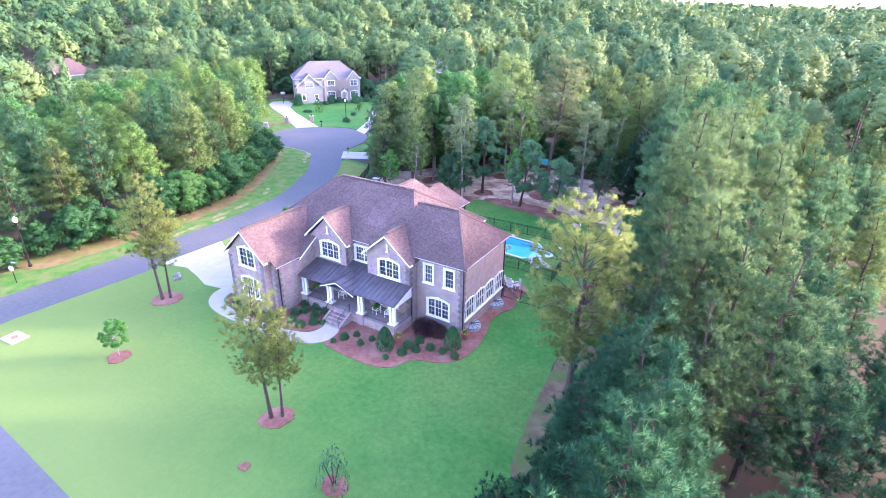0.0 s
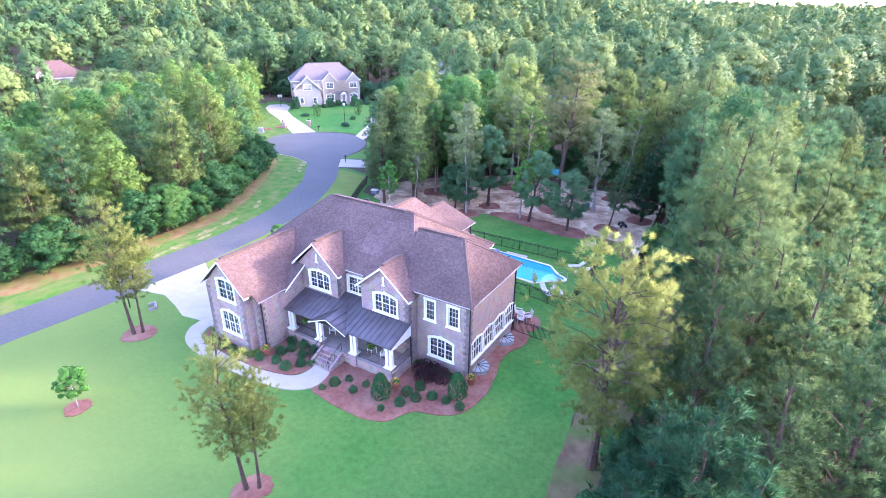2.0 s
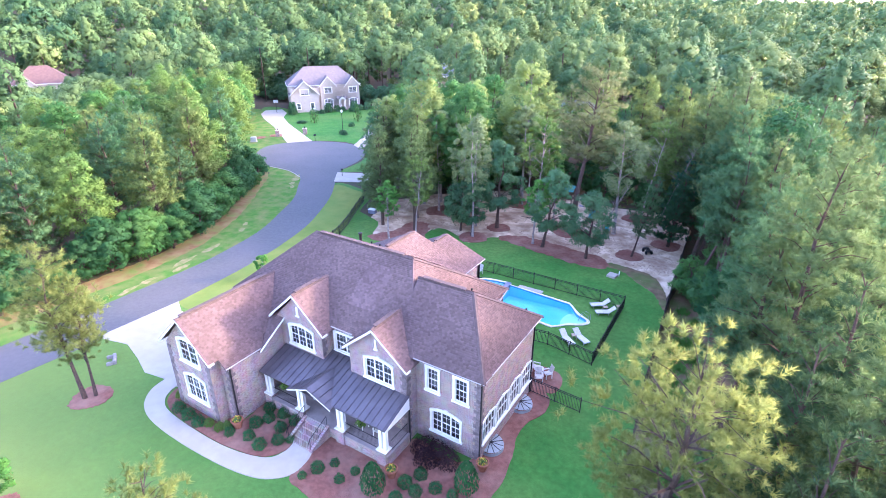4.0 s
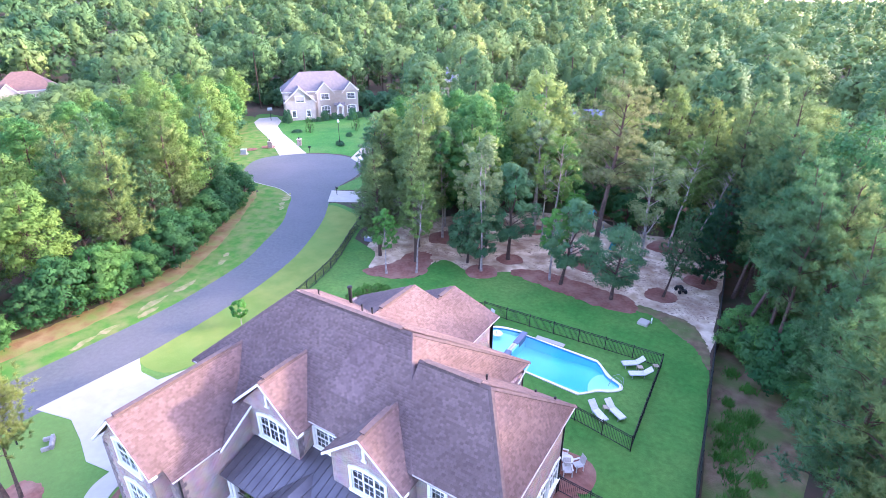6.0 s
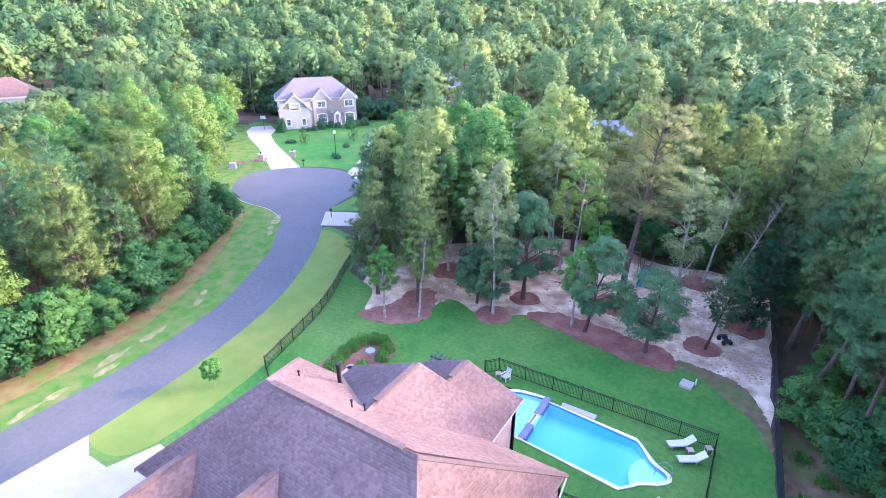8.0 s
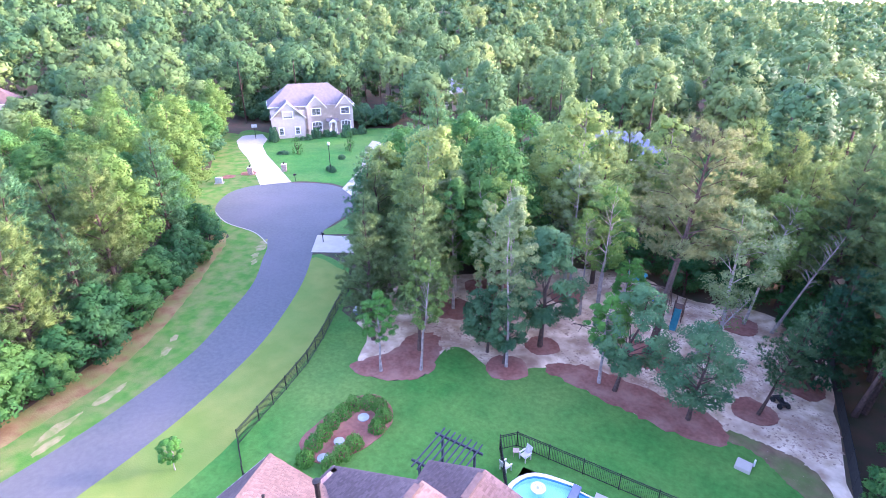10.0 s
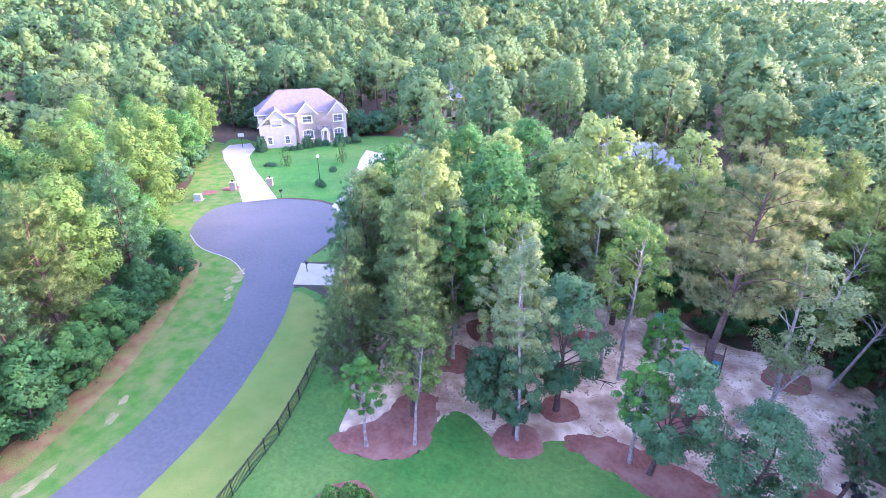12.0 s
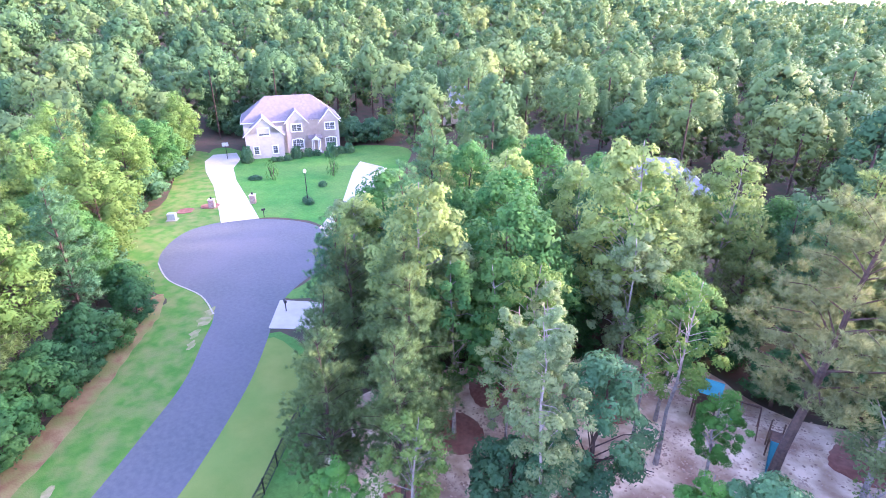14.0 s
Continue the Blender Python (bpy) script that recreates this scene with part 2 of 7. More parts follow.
def woodland_mat():
    """Distant crowns, from deep to yellowish green, tree by tree."""
    m = leaf_mat("woodland_foliage", (0.05, 0.12, 0.06), (0.08, 0.15, 0.06), (0.1, 0.18, 0.07), glow=0.25, speckle=0.07, per_object=0.0, scale=0.5, tip_scale=0.3)
    nt = m.node_tree
    at, ramp, mx = nt.nodes.new("ShaderNodeAttribute"), nt.nodes.new("ShaderNodeValToRGB"), nt.nodes.new("ShaderNodeMix")
    at.attribute_name = "tone"
    ramp.color_ramp.elements[0].color, ramp.color_ramp.elements[1].color = (0.036, 0.105, 0.038, 1), (0.215, 0.275, 0.075, 1)
    e = ramp.color_ramp.elements.new(0.5)
    e.color = (0.095, 0.175, 0.055, 1)
    nt.links.new(at.outputs["Fac"], ramp.inputs[0])
    b = nt.nodes["Principled BSDF"]
    old = b.inputs["Base Color"].links[0].from_socket
    mx.data_type = "RGBA"
    mx.inputs["Factor"].default_value = 0.75
    nt.links.new(old, mx.inputs[6])
    nt.links.new(ramp.outputs[0], mx.inputs[7])
    nt.links.new(mx.outputs[2], b.inputs["Base Color"])
    tr = next(n for n in nt.nodes if n.type == "BSDF_TRANSLUCENT")
    nt.links.new(mx.outputs[2], tr.inputs["Color"])
    return m


M_FAR = woodland_mat()
M_GLASS = glass_mat("window_glass", (0.50, 0.58, 0.62), 0.02, 1.7)
M_WATER = glass_mat("pool_water", (0.72, 0.96, 0.97), 0.03, 1.33)
M_POOL = mat("pool_plaster", (0.12, 0.58, 0.74), (0.30, 0.75, 0.80), scale=0.16, rough=0.7)
M_POOLTILE = mat("blue_pool_tile", (0.09, 0.30, 0.46), (0.13, 0.37, 0.54), scale=5, rough=0.3)
M_POOLLIGHT = mat("shallow_pool_plaster", (0.60, 0.82, 0.84), (0.68, 0.86, 0.87), scale=1.2, rough=0.7)
M_TERRA = mat("terracotta", (0.36, 0.14, 0.08), (0.28, 0.10, 0.06), scale=5, rough=0.85)
M_CANVAS = mat("white_sling_fabric", (0.50, 0.46, 0.41), (0.58, 0.54, 0.49), scale=6, rough=0.85)
M_TABLE = mat("tan_resin", (0.42, 0.31, 0.22), (0.35, 0.25, 0.17), scale=6, rough=0.7)
M_TEAL = mat("teal_plastic", (0.02, 0.22, 0.25), (0.03, 0.28, 0.31), scale=2, rough=0.45)
M_BLUE = mat("blue_plastic", (0.03, 0.10, 0.45), rough=0.5)
M_TIMBER = mat("dark_timber", (0.10, 0.06, 0.045), (0.15, 0.09, 0.06), scale=4, rough=0.85, bump=0.4, bump_scale=25)
M_SLATE = mat("dark_blue_stain", (0.035, 0.04, 0.06), (0.055, 0.06, 0.08), scale=4, rough=0.7)
M_DOOR = mat("dark_stained_door", (0.06, 0.03, 0.022), (0.085, 0.045, 0.03), scale=4, rough=0.4)
M_SIDING = mat("pale_stucco", (0.44, 0.37, 0.30), (0.49, 0.415, 0.335), scale=1.5, rough=0.9, bump=0.3, bump_scale=20)
M_FARROOF = mat("grey_brown_shingle", (0.135, 0.115, 0.112), (0.17, 0.145, 0.14), scale=1.5, rough=0.9, grime=(0.13, 0.108, 0.11), grime_scale=0.5)
M_REDROOF = mat("red_brown_shingle", (0.115, 0.068, 0.058), (0.145, 0.088, 0.074), scale=1.5, rough=0.9)
M_BLUEROOF = mat("slate_blue_shingle", (0.15, 0.165, 0.21), (0.19, 0.20, 0.25), scale=1.5, rough=0.9)
M_INTERIOR = mat("interior_plaster", (0.30, 0.28, 0.26), rough=0.9)
M_YELLOW = mat("yellow_flowers", (0.65, 0.42, 0.04), (0.7, 0.55, 0.08), scale=9, rough=0.8)
M_SIGN = mat("green_sign_paint", (0.02, 0.24, 0.16), rough=0.4)
M_GLOBE = mat("white_globe_glass", (0.82, 0.82, 0.80), rough=0.25)
M_GREYSTEEL = mat("grey_metal_box", (0.34, 0.37, 0.36), (0.28, 0.31, 0.30), scale=3, rough=0.5)
M_COPING = mat("pale_coping_stone", (0.62, 0.55, 0.45), (0.70, 0.63, 0.53), scale=2.5, rough=0.8, bump=0.3, bump_scale=20)
M_PATIO = mat("patio_paving", (0.27, 0.22, 0.20), (0.33, 0.275, 0.25), scale=2, rough=0.9)


def brick_mat():
    """Tumbled brick with pale mortar, sized as real bricks."""
    m = bpy.data.materials.new("tumbled_brick")
    m.use_nodes = True
    nt = m.node_tree
    N, L = nt.nodes, nt.links
    b = N["Principled BSDF"]
    b.inputs["Roughness"].default_value, b.inputs["Specular IOR Level"].default_value = 0.9, 0.2
    geo = N.new("ShaderNodeNewGeometry")
    sep, add, com = N.new("ShaderNodeSeparateXYZ"), N.new("ShaderNodeMath"), N.new("ShaderNodeCombineXYZ")
    L.new(geo.outputs["Position"], sep.inputs[0])
    L.new(sep.outputs[0], add.inputs[0])
    L.new(sep.outputs[1], add.inputs[1])
    L.new(add.outputs[0], com.inputs[0])
    L.new(sep.outputs[2], com.inputs[1])
    br = N.new("ShaderNodeTexBrick")
    br.inputs["Color1"].default_value, br.inputs["Color2"].default_value = (0.35, 0.215, 0.18, 1), (0.215, 0.13, 0.11, 1)
    br.inputs["Mortar"].default_value = (0.41, 0.35, 0.31, 1)
    for k, v in (("Scale", 1.0), ("Mortar Size", 0.012), ("Brick Width", 0.22), ("Row Height", 0.078), ("Bias", -0.1)):
        br.inputs[k].default_value = v
    L.new(com.outputs[0], br.inputs["Vector"])
    n = N.new("ShaderNodeTexNoise")
    n.inputs["Scale"].default_value, n.inputs["Detail"].default_value = 1.6, 5
    L.new(geo.outputs["Position"], n.inputs["Vector"])
    mx = N.new("ShaderNodeMix")
    mx.data_type, mx.blend_type = "RGBA", "OVERLAY"
    mx.inputs["Factor"].default_value = 0.45
    L.new(br.outputs["Color"], mx.inputs[6])
    L.new(n.outputs["Color"], mx.inputs[7])
    hs = N.new("ShaderNodeHueSaturation")
    hs.inputs["Saturation"].default_value = 0.92
    L.new(mx.outputs[2], hs.inputs["Color"])
    L.new(hs.outputs["Color"], b.inputs["Base Color"])
    bp = N.new("ShaderNodeBump")
    bp.inputs["Strength"].default_value, bp.inputs["Distance"].default_value, bp.invert = 0.5, 0.01, True
    L.new(br.outputs["Fac"], bp.inputs["Height"])
    L.new(bp.outputs["Normal"], b.inputs["Normal"])
    return m


M_BRICK = brick_mat()
M_QUOIN = mat("dark_quoin_brick", (0.15, 0.115, 0.11), (0.23, 0.18, 0.17), scale=7, rough=0.9, bump=0.3, bump_scale=40, per_object=0.2)

# ---- mesh helpers ----
def part(name, bm, material, parent=None, label=""):
    """Links a bmesh as one mesh object under a thing or a part."""
    me = bpy.data.meshes.new(name)
    bm.to_mesh(me)
    bm.free()
    me.materials.append(material)
    ob = new(name, me)
    ob.parent = parent
    return tagged(ob, label)


def raw(name, verts, faces, material, parent=None, label="", normals=None):
    """The same from arrays of vertices and faces (all of one size); foliage may bring rounded normals."""
    verts, faces = np.asarray(verts, np.float32), np.asarray(faces, np.int32)
    me = bpy.data.meshes.new(name)
    k = faces.shape[1]
    me.vertices.add(len(verts))
    me.vertices.foreach_set("co", verts.ravel())
    me.loops.add(faces.size)
    me.loops.foreach_set("vertex_index", faces.ravel())
    me.polygons.add(len(faces))
    me.polygons.foreach_set("loop_start", np.arange(0, faces.size, k, dtype=np.int32))
    me.update(calc_edges=True)
    if normals is not None:
        me.attributes.new("custom_normal", "FLOAT_VECTOR", "POINT").data.foreach_set("vector", np.asarray(normals, np.float32).ravel())
    me.materials.append(material)
    ob = new(name, me)
    ob.parent = parent
    return tagged(ob, label)


def thing(name, label, category, group="", kind="", at=None):
    """An Empty at the base of a thing, to carry its parts."""
    ob = new(name)
    ob.empty_display_size = 0.2
    if at is not None:
        ob.matrix_basis = at
    return tagged(ob, label, category, group, kind)


def box(bm, x0, x1, y0, y1, z0, z1, m=None, bevel=0.0):
    vs = [bm.verts.new(p) for p in ((x0, y0, z0), (x1, y0, z0), (x1, y1, z0), (x0, y1, z0), (x0, y0, z1), (x1, y0, z1), (x1, y1, z1), (x0, y1, z1))]
    fs = [bm.faces.new([vs[i] for i in f]) for f in ((3, 2, 1, 0), (4, 5, 6, 7), (0, 1, 5, 4), (1, 2, 6, 5), (2, 3, 7, 6), (3, 0, 4, 7))]
    if bevel:
        es = {e for f in fs for e in f.edges}
        r = bmesh.ops.bevel(bm, geom=list(es), offset=bevel, segments=1, affect="EDGES")
        vs = list({v for f in r["faces"] for v in f.verts} | {v for v in vs if v.is_valid})
    if m is not None:
        bmesh.ops.transform(bm, matrix=m, verts=vs)
    return vs


def boxed(*args, **kw):
    bm = bmesh.new()
    box(bm, *args, **kw)
    return bm


def prism(bm, pts, drop):
    """A slab: a polygon of 3D points, thickened by the vector drop."""
    top = [bm.verts.new(p) for p in pts]
    low = [bm.verts.new(Vector(p) + Vector(drop)) for p in pts]
    f = bm.faces.new(top)
    bm.faces.new(low[::-1])
    n = len(pts)
    for i in range(n):
        bm.faces.new((top[i], low[i], low[(i + 1) % n], top[(i + 1) % n]))
    bmesh.ops.recalc_face_normals(bm, faces=bm.faces[:])
    return f


def tube(bm, path, radii, sides=8, cap=True):
    """A tapered tube along a path of points."""
    rings = []
    for i, p in enumerate(path):
        p = Vector(p)
        d = (Vector(path[min(i + 1, len(path) - 1)]) - Vector(path[max(i - 1, 0)])).normalized()
        a = d.orthogonal().normalized() if abs(d.z) < 0.9 else Vector((1, 0, 0)).cross(d).normalized()
        b = d.cross(a)
        rings.append([bm.verts.new(p + (a * math.cos(2 * math.pi * k / sides) + b * math.sin(2 * math.pi * k / sides)) * radii[i]) for k in range(sides)])
    for r0, r1 in zip(rings, rings[1:]):
        for k in range(sides):
            bm.faces.new((r0[k], r0[(k + 1) % sides], r1[(k + 1) % sides], r1[k]))
    if cap:
        bm.faces.new(rings[0][::-1])
        bm.faces.new(rings[-1])


def lathe(bm, profile, sides=12, centre=(0, 0)):
    """A turned shape from (radius, height) pairs."""
    rings = [[bm.verts.new((centre[0] + r * math.cos(2 * math.pi * k / sides), centre[1] + r * math.sin(2 * math.pi * k / sides), z)) for k in range(sides)] for r, z in profile]
    for r0, r1 in zip(rings, rings[1:]):
        for k in range(sides):
            bm.faces.new((r0[k], r0[(k + 1) % sides], r1[(k + 1) % sides], r1[k]))
    bm.faces.new(rings[0][::-1])
    bm.faces.new(rings[-1])


def smooth_loop(pts, steps=6, rough=0.0, seed=1, closed=True):
    """A Catmull-Rom curve through plan points, with a slightly uneven edge."""
    n, out = len(pts), []
    rng = random.Random(seed)
    last = n if closed else n - 1
    for i in range(last):
        if closed:
            q = [Vector(pts[(i + k) % n]) for k in (-1, 0, 1, 2)]
        else:
            q = [Vector(pts[min(max(i + k, 0), n - 1)]) for k in (-1, 0, 1, 2)]
        for s in range(steps):
            t = s / steps
            p = 0.5 * (2 * q[1] + (q[2] - q[0]) * t + (2 * q[0] - 5 * q[1] + 4 * q[2] - q[3]) * t * t + (3 * q[1] - q[0] - 3 * q[2] + q[3]) * t ** 3)
            out.append((p.x + rng.uniform(-rough, rough), p.y + rng.uniform(-rough, rough)))
    if not closed:
        out.append(tuple(pts[-1]))
    return out


def sheet(name, pts, z, material, depth=0.06, label="", category="", kind="structure", group=""):
    """A flat piece of ground cover with its edge."""
    bm = bmesh.new()
    area = sum(a[0] * b[1] - b[0] * a[1] for a, b in zip(pts, pts[1:] + pts[:1]))
    if area < 0:
        pts = pts[::-1]
    f = prism(bm, [(x, y, z) for x, y in pts], (0, 0, -depth))
    bmesh.ops.triangulate(bm, faces=[g for g in bm.faces if len(g.verts) > 4])
    return tagged(part(name, bm, material), label, category, group, kind)


def ribbon(name, pts, half, z, material, label, category, height=0.1):
    """A narrow raised strip along a line of plan points."""
    bm = bmesh.new()
    rows = []
    for i, p in enumerate(pts):
        a, b = Vector(pts[max(i - 1, 0)]), Vector(pts[min(i + 1, len(pts) - 1)])
        d = (b - a).normalized()
        nrm = Vector((-d.y, d.x))
        p = Vector(p)
        rows.append([bm.verts.new((*(p + nrm * s), zz)) for s, zz in ((-half, z), (-half, z + height), (half, z + height), (half, z))])
    for r0, r1 in zip(rows, rows[1:]):
        for k in range(3):
            bm.faces.new((r0[k], r0[k + 1], r1[k + 1], r1[k]))
    bmesh.ops.recalc_face_normals(bm, faces=bm.faces[:])
    return tagged(part(name, bm, material), label, category, "", "structure")


def inside(x, y, poly):
    hit, n = False, len(poly)
    for i in range(n):
        (x0, y0), (x1, y1) = poly[i], poly[i - 1]
        if (y0 > y) != (y1 > y) and x < (x1 - x0) * (y - y0) / (y1 - y0) + x0:
            hit = not hit
    return hit


def ease(lo, hi, v):
    t = min(max((v - lo) / (hi - lo), 0), 1)
    return t * t * (3 - 2 * t)


def terrain(x, y):
    """Height of the land: level round the houses, rising to wooded hills behind them."""
    dx, dy = x + 20, y - 20
    r = math.hypot(dx, dy)
    phi = math.degrees(math.atan2(-dx, dy))
    return (30 * ease(130, 430, r) * (0.32 + 0.68 * ease(-5, 28, phi)) + 10 * ease(500, 900, r)) * ease(-40, 10, dy + 30)


# ---- ground, roads and beds ----
def build_ground():
    n = 110
    axis = [math.copysign(abs(i / n) ** 2.4 * 2600, i) + 0.35 * i for i in range(-n, n + 1)]
    side = len(axis)
    dug = lambda x, y: -2.5 if -16 < x < 3.5 and 16 < y < 27 else 0.0
    verts = [(x - 30, y + 30, terrain(x - 30, y + 30) + dug(x - 30, y + 30)) for y in axis for x in axis]
    faces = [(j * side + i, j * side + i + 1, (j + 1) * side + i + 1, (j + 1) * side + i) for j in range(side - 1) for i in range(side - 1)]
    tagged(raw("ground", verts, faces, M_FLOOR), "brown leaf-littered woodland ground running to the hills", "ground", "", "structure")


build_ground()
POOL_CUT = [(-13.0, 19.2), (-13.0, 23.8), (-9.0, 23.95), (-1.85, 23.4), (-0.6, 21.9), (0.7, 21.1), (0.6, 20.35), (-0.75, 19.6), (-1.9, 18.3), (-9.2, 18.8)]
ROAD_IN = [(-47, -40), (-43.5, -22), (-42.6, -8), (-42.4, 0), (-42.5, 8), (-43.3, 14), (-44.8, 20), (-47.7, 26), (-51, 32), (-55.2, 37), (-58.7, 40.8), (-63.5, 42.6), (-70, 42.9), (-75.5, 45), (-79.7, 49), (-82, 54), (-80.5, 59), (-76, 63), (-70, 65.2), (-64, 64), (-59.5, 60), (-57, 55), (-55.6, 49), (-53.5, 44.6)]
ROAD_OUT = [(-50.5, 41), (-46.5, 35.6), (-43, 29.5), (-40.4, 24), (-38.6, 18), (-37.4, 12), (-36.8, 6), (-36.4, 0), (-36.3, -6), (-36.7, -12), (-37.2, -18), (-37.2, -22), (-35, -25.5), (-30, -27.1), (-22.4, -27.5), (-11, -28.1), (5, -29), (30, -30.5)]
road_line = smooth_loop(ROAD_IN + ROAD_OUT, 5, closed=False) + [(30, -37.5), (-30, -36), (-40, -60), (-50, -60)]
sheet("road", road_line, 0.02, M_ROAD, 0.1, "smooth dark grey asphalt street ending in a cul-de-sac", "road")
LAWN = [(-37.2, -30), (-37.0, -5), (-37.6, 8), (-39.2, 17), (-43.5, 28.9), (-51, 41.4), (-44, 41), (-40.5, 38), (-38, 33), (-33, 31), (-30.5, 26.5), (-27, 26.3), (-24.6, 28.4), (-25.1, 31.8), (-24.1, 33.9), (-20, 32.4), (-18.2, 31.6), (-17.2, 34.2), (-15, 35.5), (-11.4, 34), (-8, 33.4), (-4.7, 33.2), (-1.9, 34.1), (0.2, 34.2), (1.6, 33.3), (3.1, 31.9), (4.7, 30.7), (5.8, 29.0), (6.6, 27.2), (7.1, 20), (7.95, 10), (8.6, 2), (9.4, -4), (10.2, -10), (12, -16), (16, -29)]
lawn_line = smooth_loop(LAWN, 4, 0.12, 3)
gate = min(range(len(lawn_line)), key=lambda i: math.dist(lawn_line[i], (5.6, 24)))
ring = POOL_CUT if sum(a[0] * b[1] - b[0] * a[1] for a, b in zip(lawn_line, lawn_line[1:])) * sum(a[0] * b[1] - b[0] * a[1] for a, b in zip(POOL_CUT, POOL_CUT[1:] + POOL_CUT[:1])) < 0 else POOL_CUT[::-1]
k0 = ring.index((0.7, 21.1))
ring = ring[k0:] + ring[:k0] + [ring[k0]]
lawn_line = lawn_line[: gate + 1] + ring + lawn_line[gate:]
sheet("lawn", lawn_line, 0.008, M_LAWN, 0.05, "mown green lawn with drier yellowish patches and painted sunlight by the street", "lawn")
sheet("street_lawn", smooth_loop([(-37.0, 2.5), (-37.5, 8), (-39.1, 17), (-43.4, 28.8), (-50.4, 40.4), (-45.5, 40.4), (-42.6, 39.5), (-39.4, 34), (-36.2, 28), (-34.2, 22.5), (-32.8, 17), (-31.8, 12), (-31.5, 5.5), (-32.8, 2.2)], 4, 0.05, 4), 0.014, M_DRYLITLAWN, 0.04, "drier grass with painted yellow sunlight between street and iron fence", "grass")
VERGE = [(-46.5, -40.3), (-43.0, -22.3), (-42.0, -8.3), (-41.8, -0.3), (-41.9, 7.7), (-42.7, 13.7), (-44.3, 19.7), (-47.2, 25.9), (-50.5, 31.900000000000002), (-54.6, 37.1), (-58.0, 41.0), (-62.5, 42.800000000000004), (-69.0, 43.1), (-74.2, 45.2), (-79.2, 49.5), (-81.5, 54), (-80.5, 58.5), (-92, 66), (-118, 84), (-123, 80), (-98, 60.5), (-93.5, 52.5), (-85.5, 45), (-73, 40.6), (-66, 40), (-63.5, 36.4), (-55, 24.3), (-49.5, 12.4), (-47.8, 5), (-47.6, -4), (-49, -14), (-51, -26), (-56, -40)]
sheet("verge", smooth_loop(VERGE, 4, 0.15, 5), 0.012, M_VERGE, 0.05, "rough bright green roadside grass with worn sandy patches", "grass verge")
EARTH = [(-46.2, -8), (-45.9, 0), (-46.1, 6.2), (-47.2, 12.4), (-49.4, 17.5), (-53.0, 24.0), (-58.4, 31.1), (-62.2, 36.2), (-64.9, 39.1), (-67.5, 40.4), (-66.5, 36.5), (-57.5, 26.5), (-52.3, 17.5), (-49.4, 9), (-49.0, 2), (-49.5, -4), (-52, -12), (-55, -14.5), (-49, -15), (-46.5, -13)]
sheet("bare_verge", smooth_loop(EARTH, 8, 0.13, 7), 0.03, M_EARTH, 0.05, "strip of bare reddish earth and dry grass below the trees", "bare ground")
rng_v = random.Random(71)
for x, y, a, b in ((-43.2, 0.6, 1.9, 0.35), (-43.5, 3.4, 1.3, 0.45), (-43.4, 7.0, 1.6, 0.4), (-44.7, 8.4, 1.9, 0.5), (-45.2, 12.6, 1.8, 0.5), (-47.0, 18.6, 1.0, 0.4), (-58.4, 39.4, 1.3, 0.6), (-57.0, 37.4, 0.9, 0.5), (-59.4, 40.9, 1.1, 0.5), (-55.6, 36.0, 0.8, 0.35), (-48.4, 20.4, 0.7, 0.3)):
    lean = math.radians(100 if y < 15 else 125)
    patch = []
    for k in range(9):
        t = 2 * math.pi * k / 9
        u, v = a * math.cos(t) * rng_v.uniform(0.6, 1.2), b * math.sin(t) * rng_v.uniform(0.5, 1.3)
        patch.append((x + u * math.cos(lean) - v * math.sin(lean), y + u * math.sin(lean) + v * math.cos(lean)))
    sheet("sand_patch", smooth_loop(patch, 5, 0.06, 72), 0.036, M_SANDY, 0.04, "worn pale sandy patch in the roadside grass", "bare ground", group="sand patches")
FAR_LAWN = [(-76.5, 63.6), (-70, 66), (-63, 65), (-60, 68), (-66, 80), (-74, 96), (-84, 112), (-96, 108), (-104, 96), (-112, 90), (-121, 90), (-119, 84), (-92, 66.5), (-81, 59.5)]
sheet("corner_lawn", smooth_loop([(-55.2, 47.2), (-50.0, 49.8), (-46.2, 45.4), (-43.6, 46.5), (-44.6, 54), (-48.6, 62), (-53.5, 68), (-60.2, 67), (-61.6, 63.5), (-56.8, 56.5), (-55.6, 51)], 4, 0.08, 10), 0.016, M_LAWN, 0.05, "green grass corner between the driveways and the wood", "lawn")
sheet("far_lawn", smooth_loop(FAR_LAWN, 4, 0.1, 9), 0.02, M_LAWN, 0.06, "even green front lawn sloping to the cul-de-sac", "lawn")
STRIP = [(6.8, 32), (7.25, 22), (8.05, 12), (8.65, 3), (9.2, -4), (9.7, -8), (10.4, -12), (11.4, -12), (12, -8), (12.2, -3), (12.6, 6), (13.2, 14), (14, 22), (12, 27), (8.8, 32)]
sheet("woodland_edge", smooth_loop(STRIP, 9, 0.07, 11), 0.02, M_DRYGRASS, 0.05, "strip of bare reddish earth along the wood", "bare ground")
SAND = [(-31, 25.9), (-25.4, 31.4), (-24, 33.0), (-20, 31.6), (-18, 31.4), (-17.3, 33.4), (-15, 34.6), (-11.3, 33.4), (-8, 32.7), (-4.7, 32.6), (-1.7, 33.4), (0.4, 33.6), (1.6, 32.8), (3.2, 31.2), (5.0, 29.6), (6.3, 27.6), (6.2, 34), (5.6, 44), (5.0, 52), (0, 56), (-8, 55), (-14, 58), (-22, 55), (-28, 50), (-34, 44), (-37, 37)]
sheet("sand_clearing", smooth_loop(SAND, 5, 0.2, 13), 0.004, M_SAND, 0.05, "pale sandy clearing littered with pine straw", "sand")
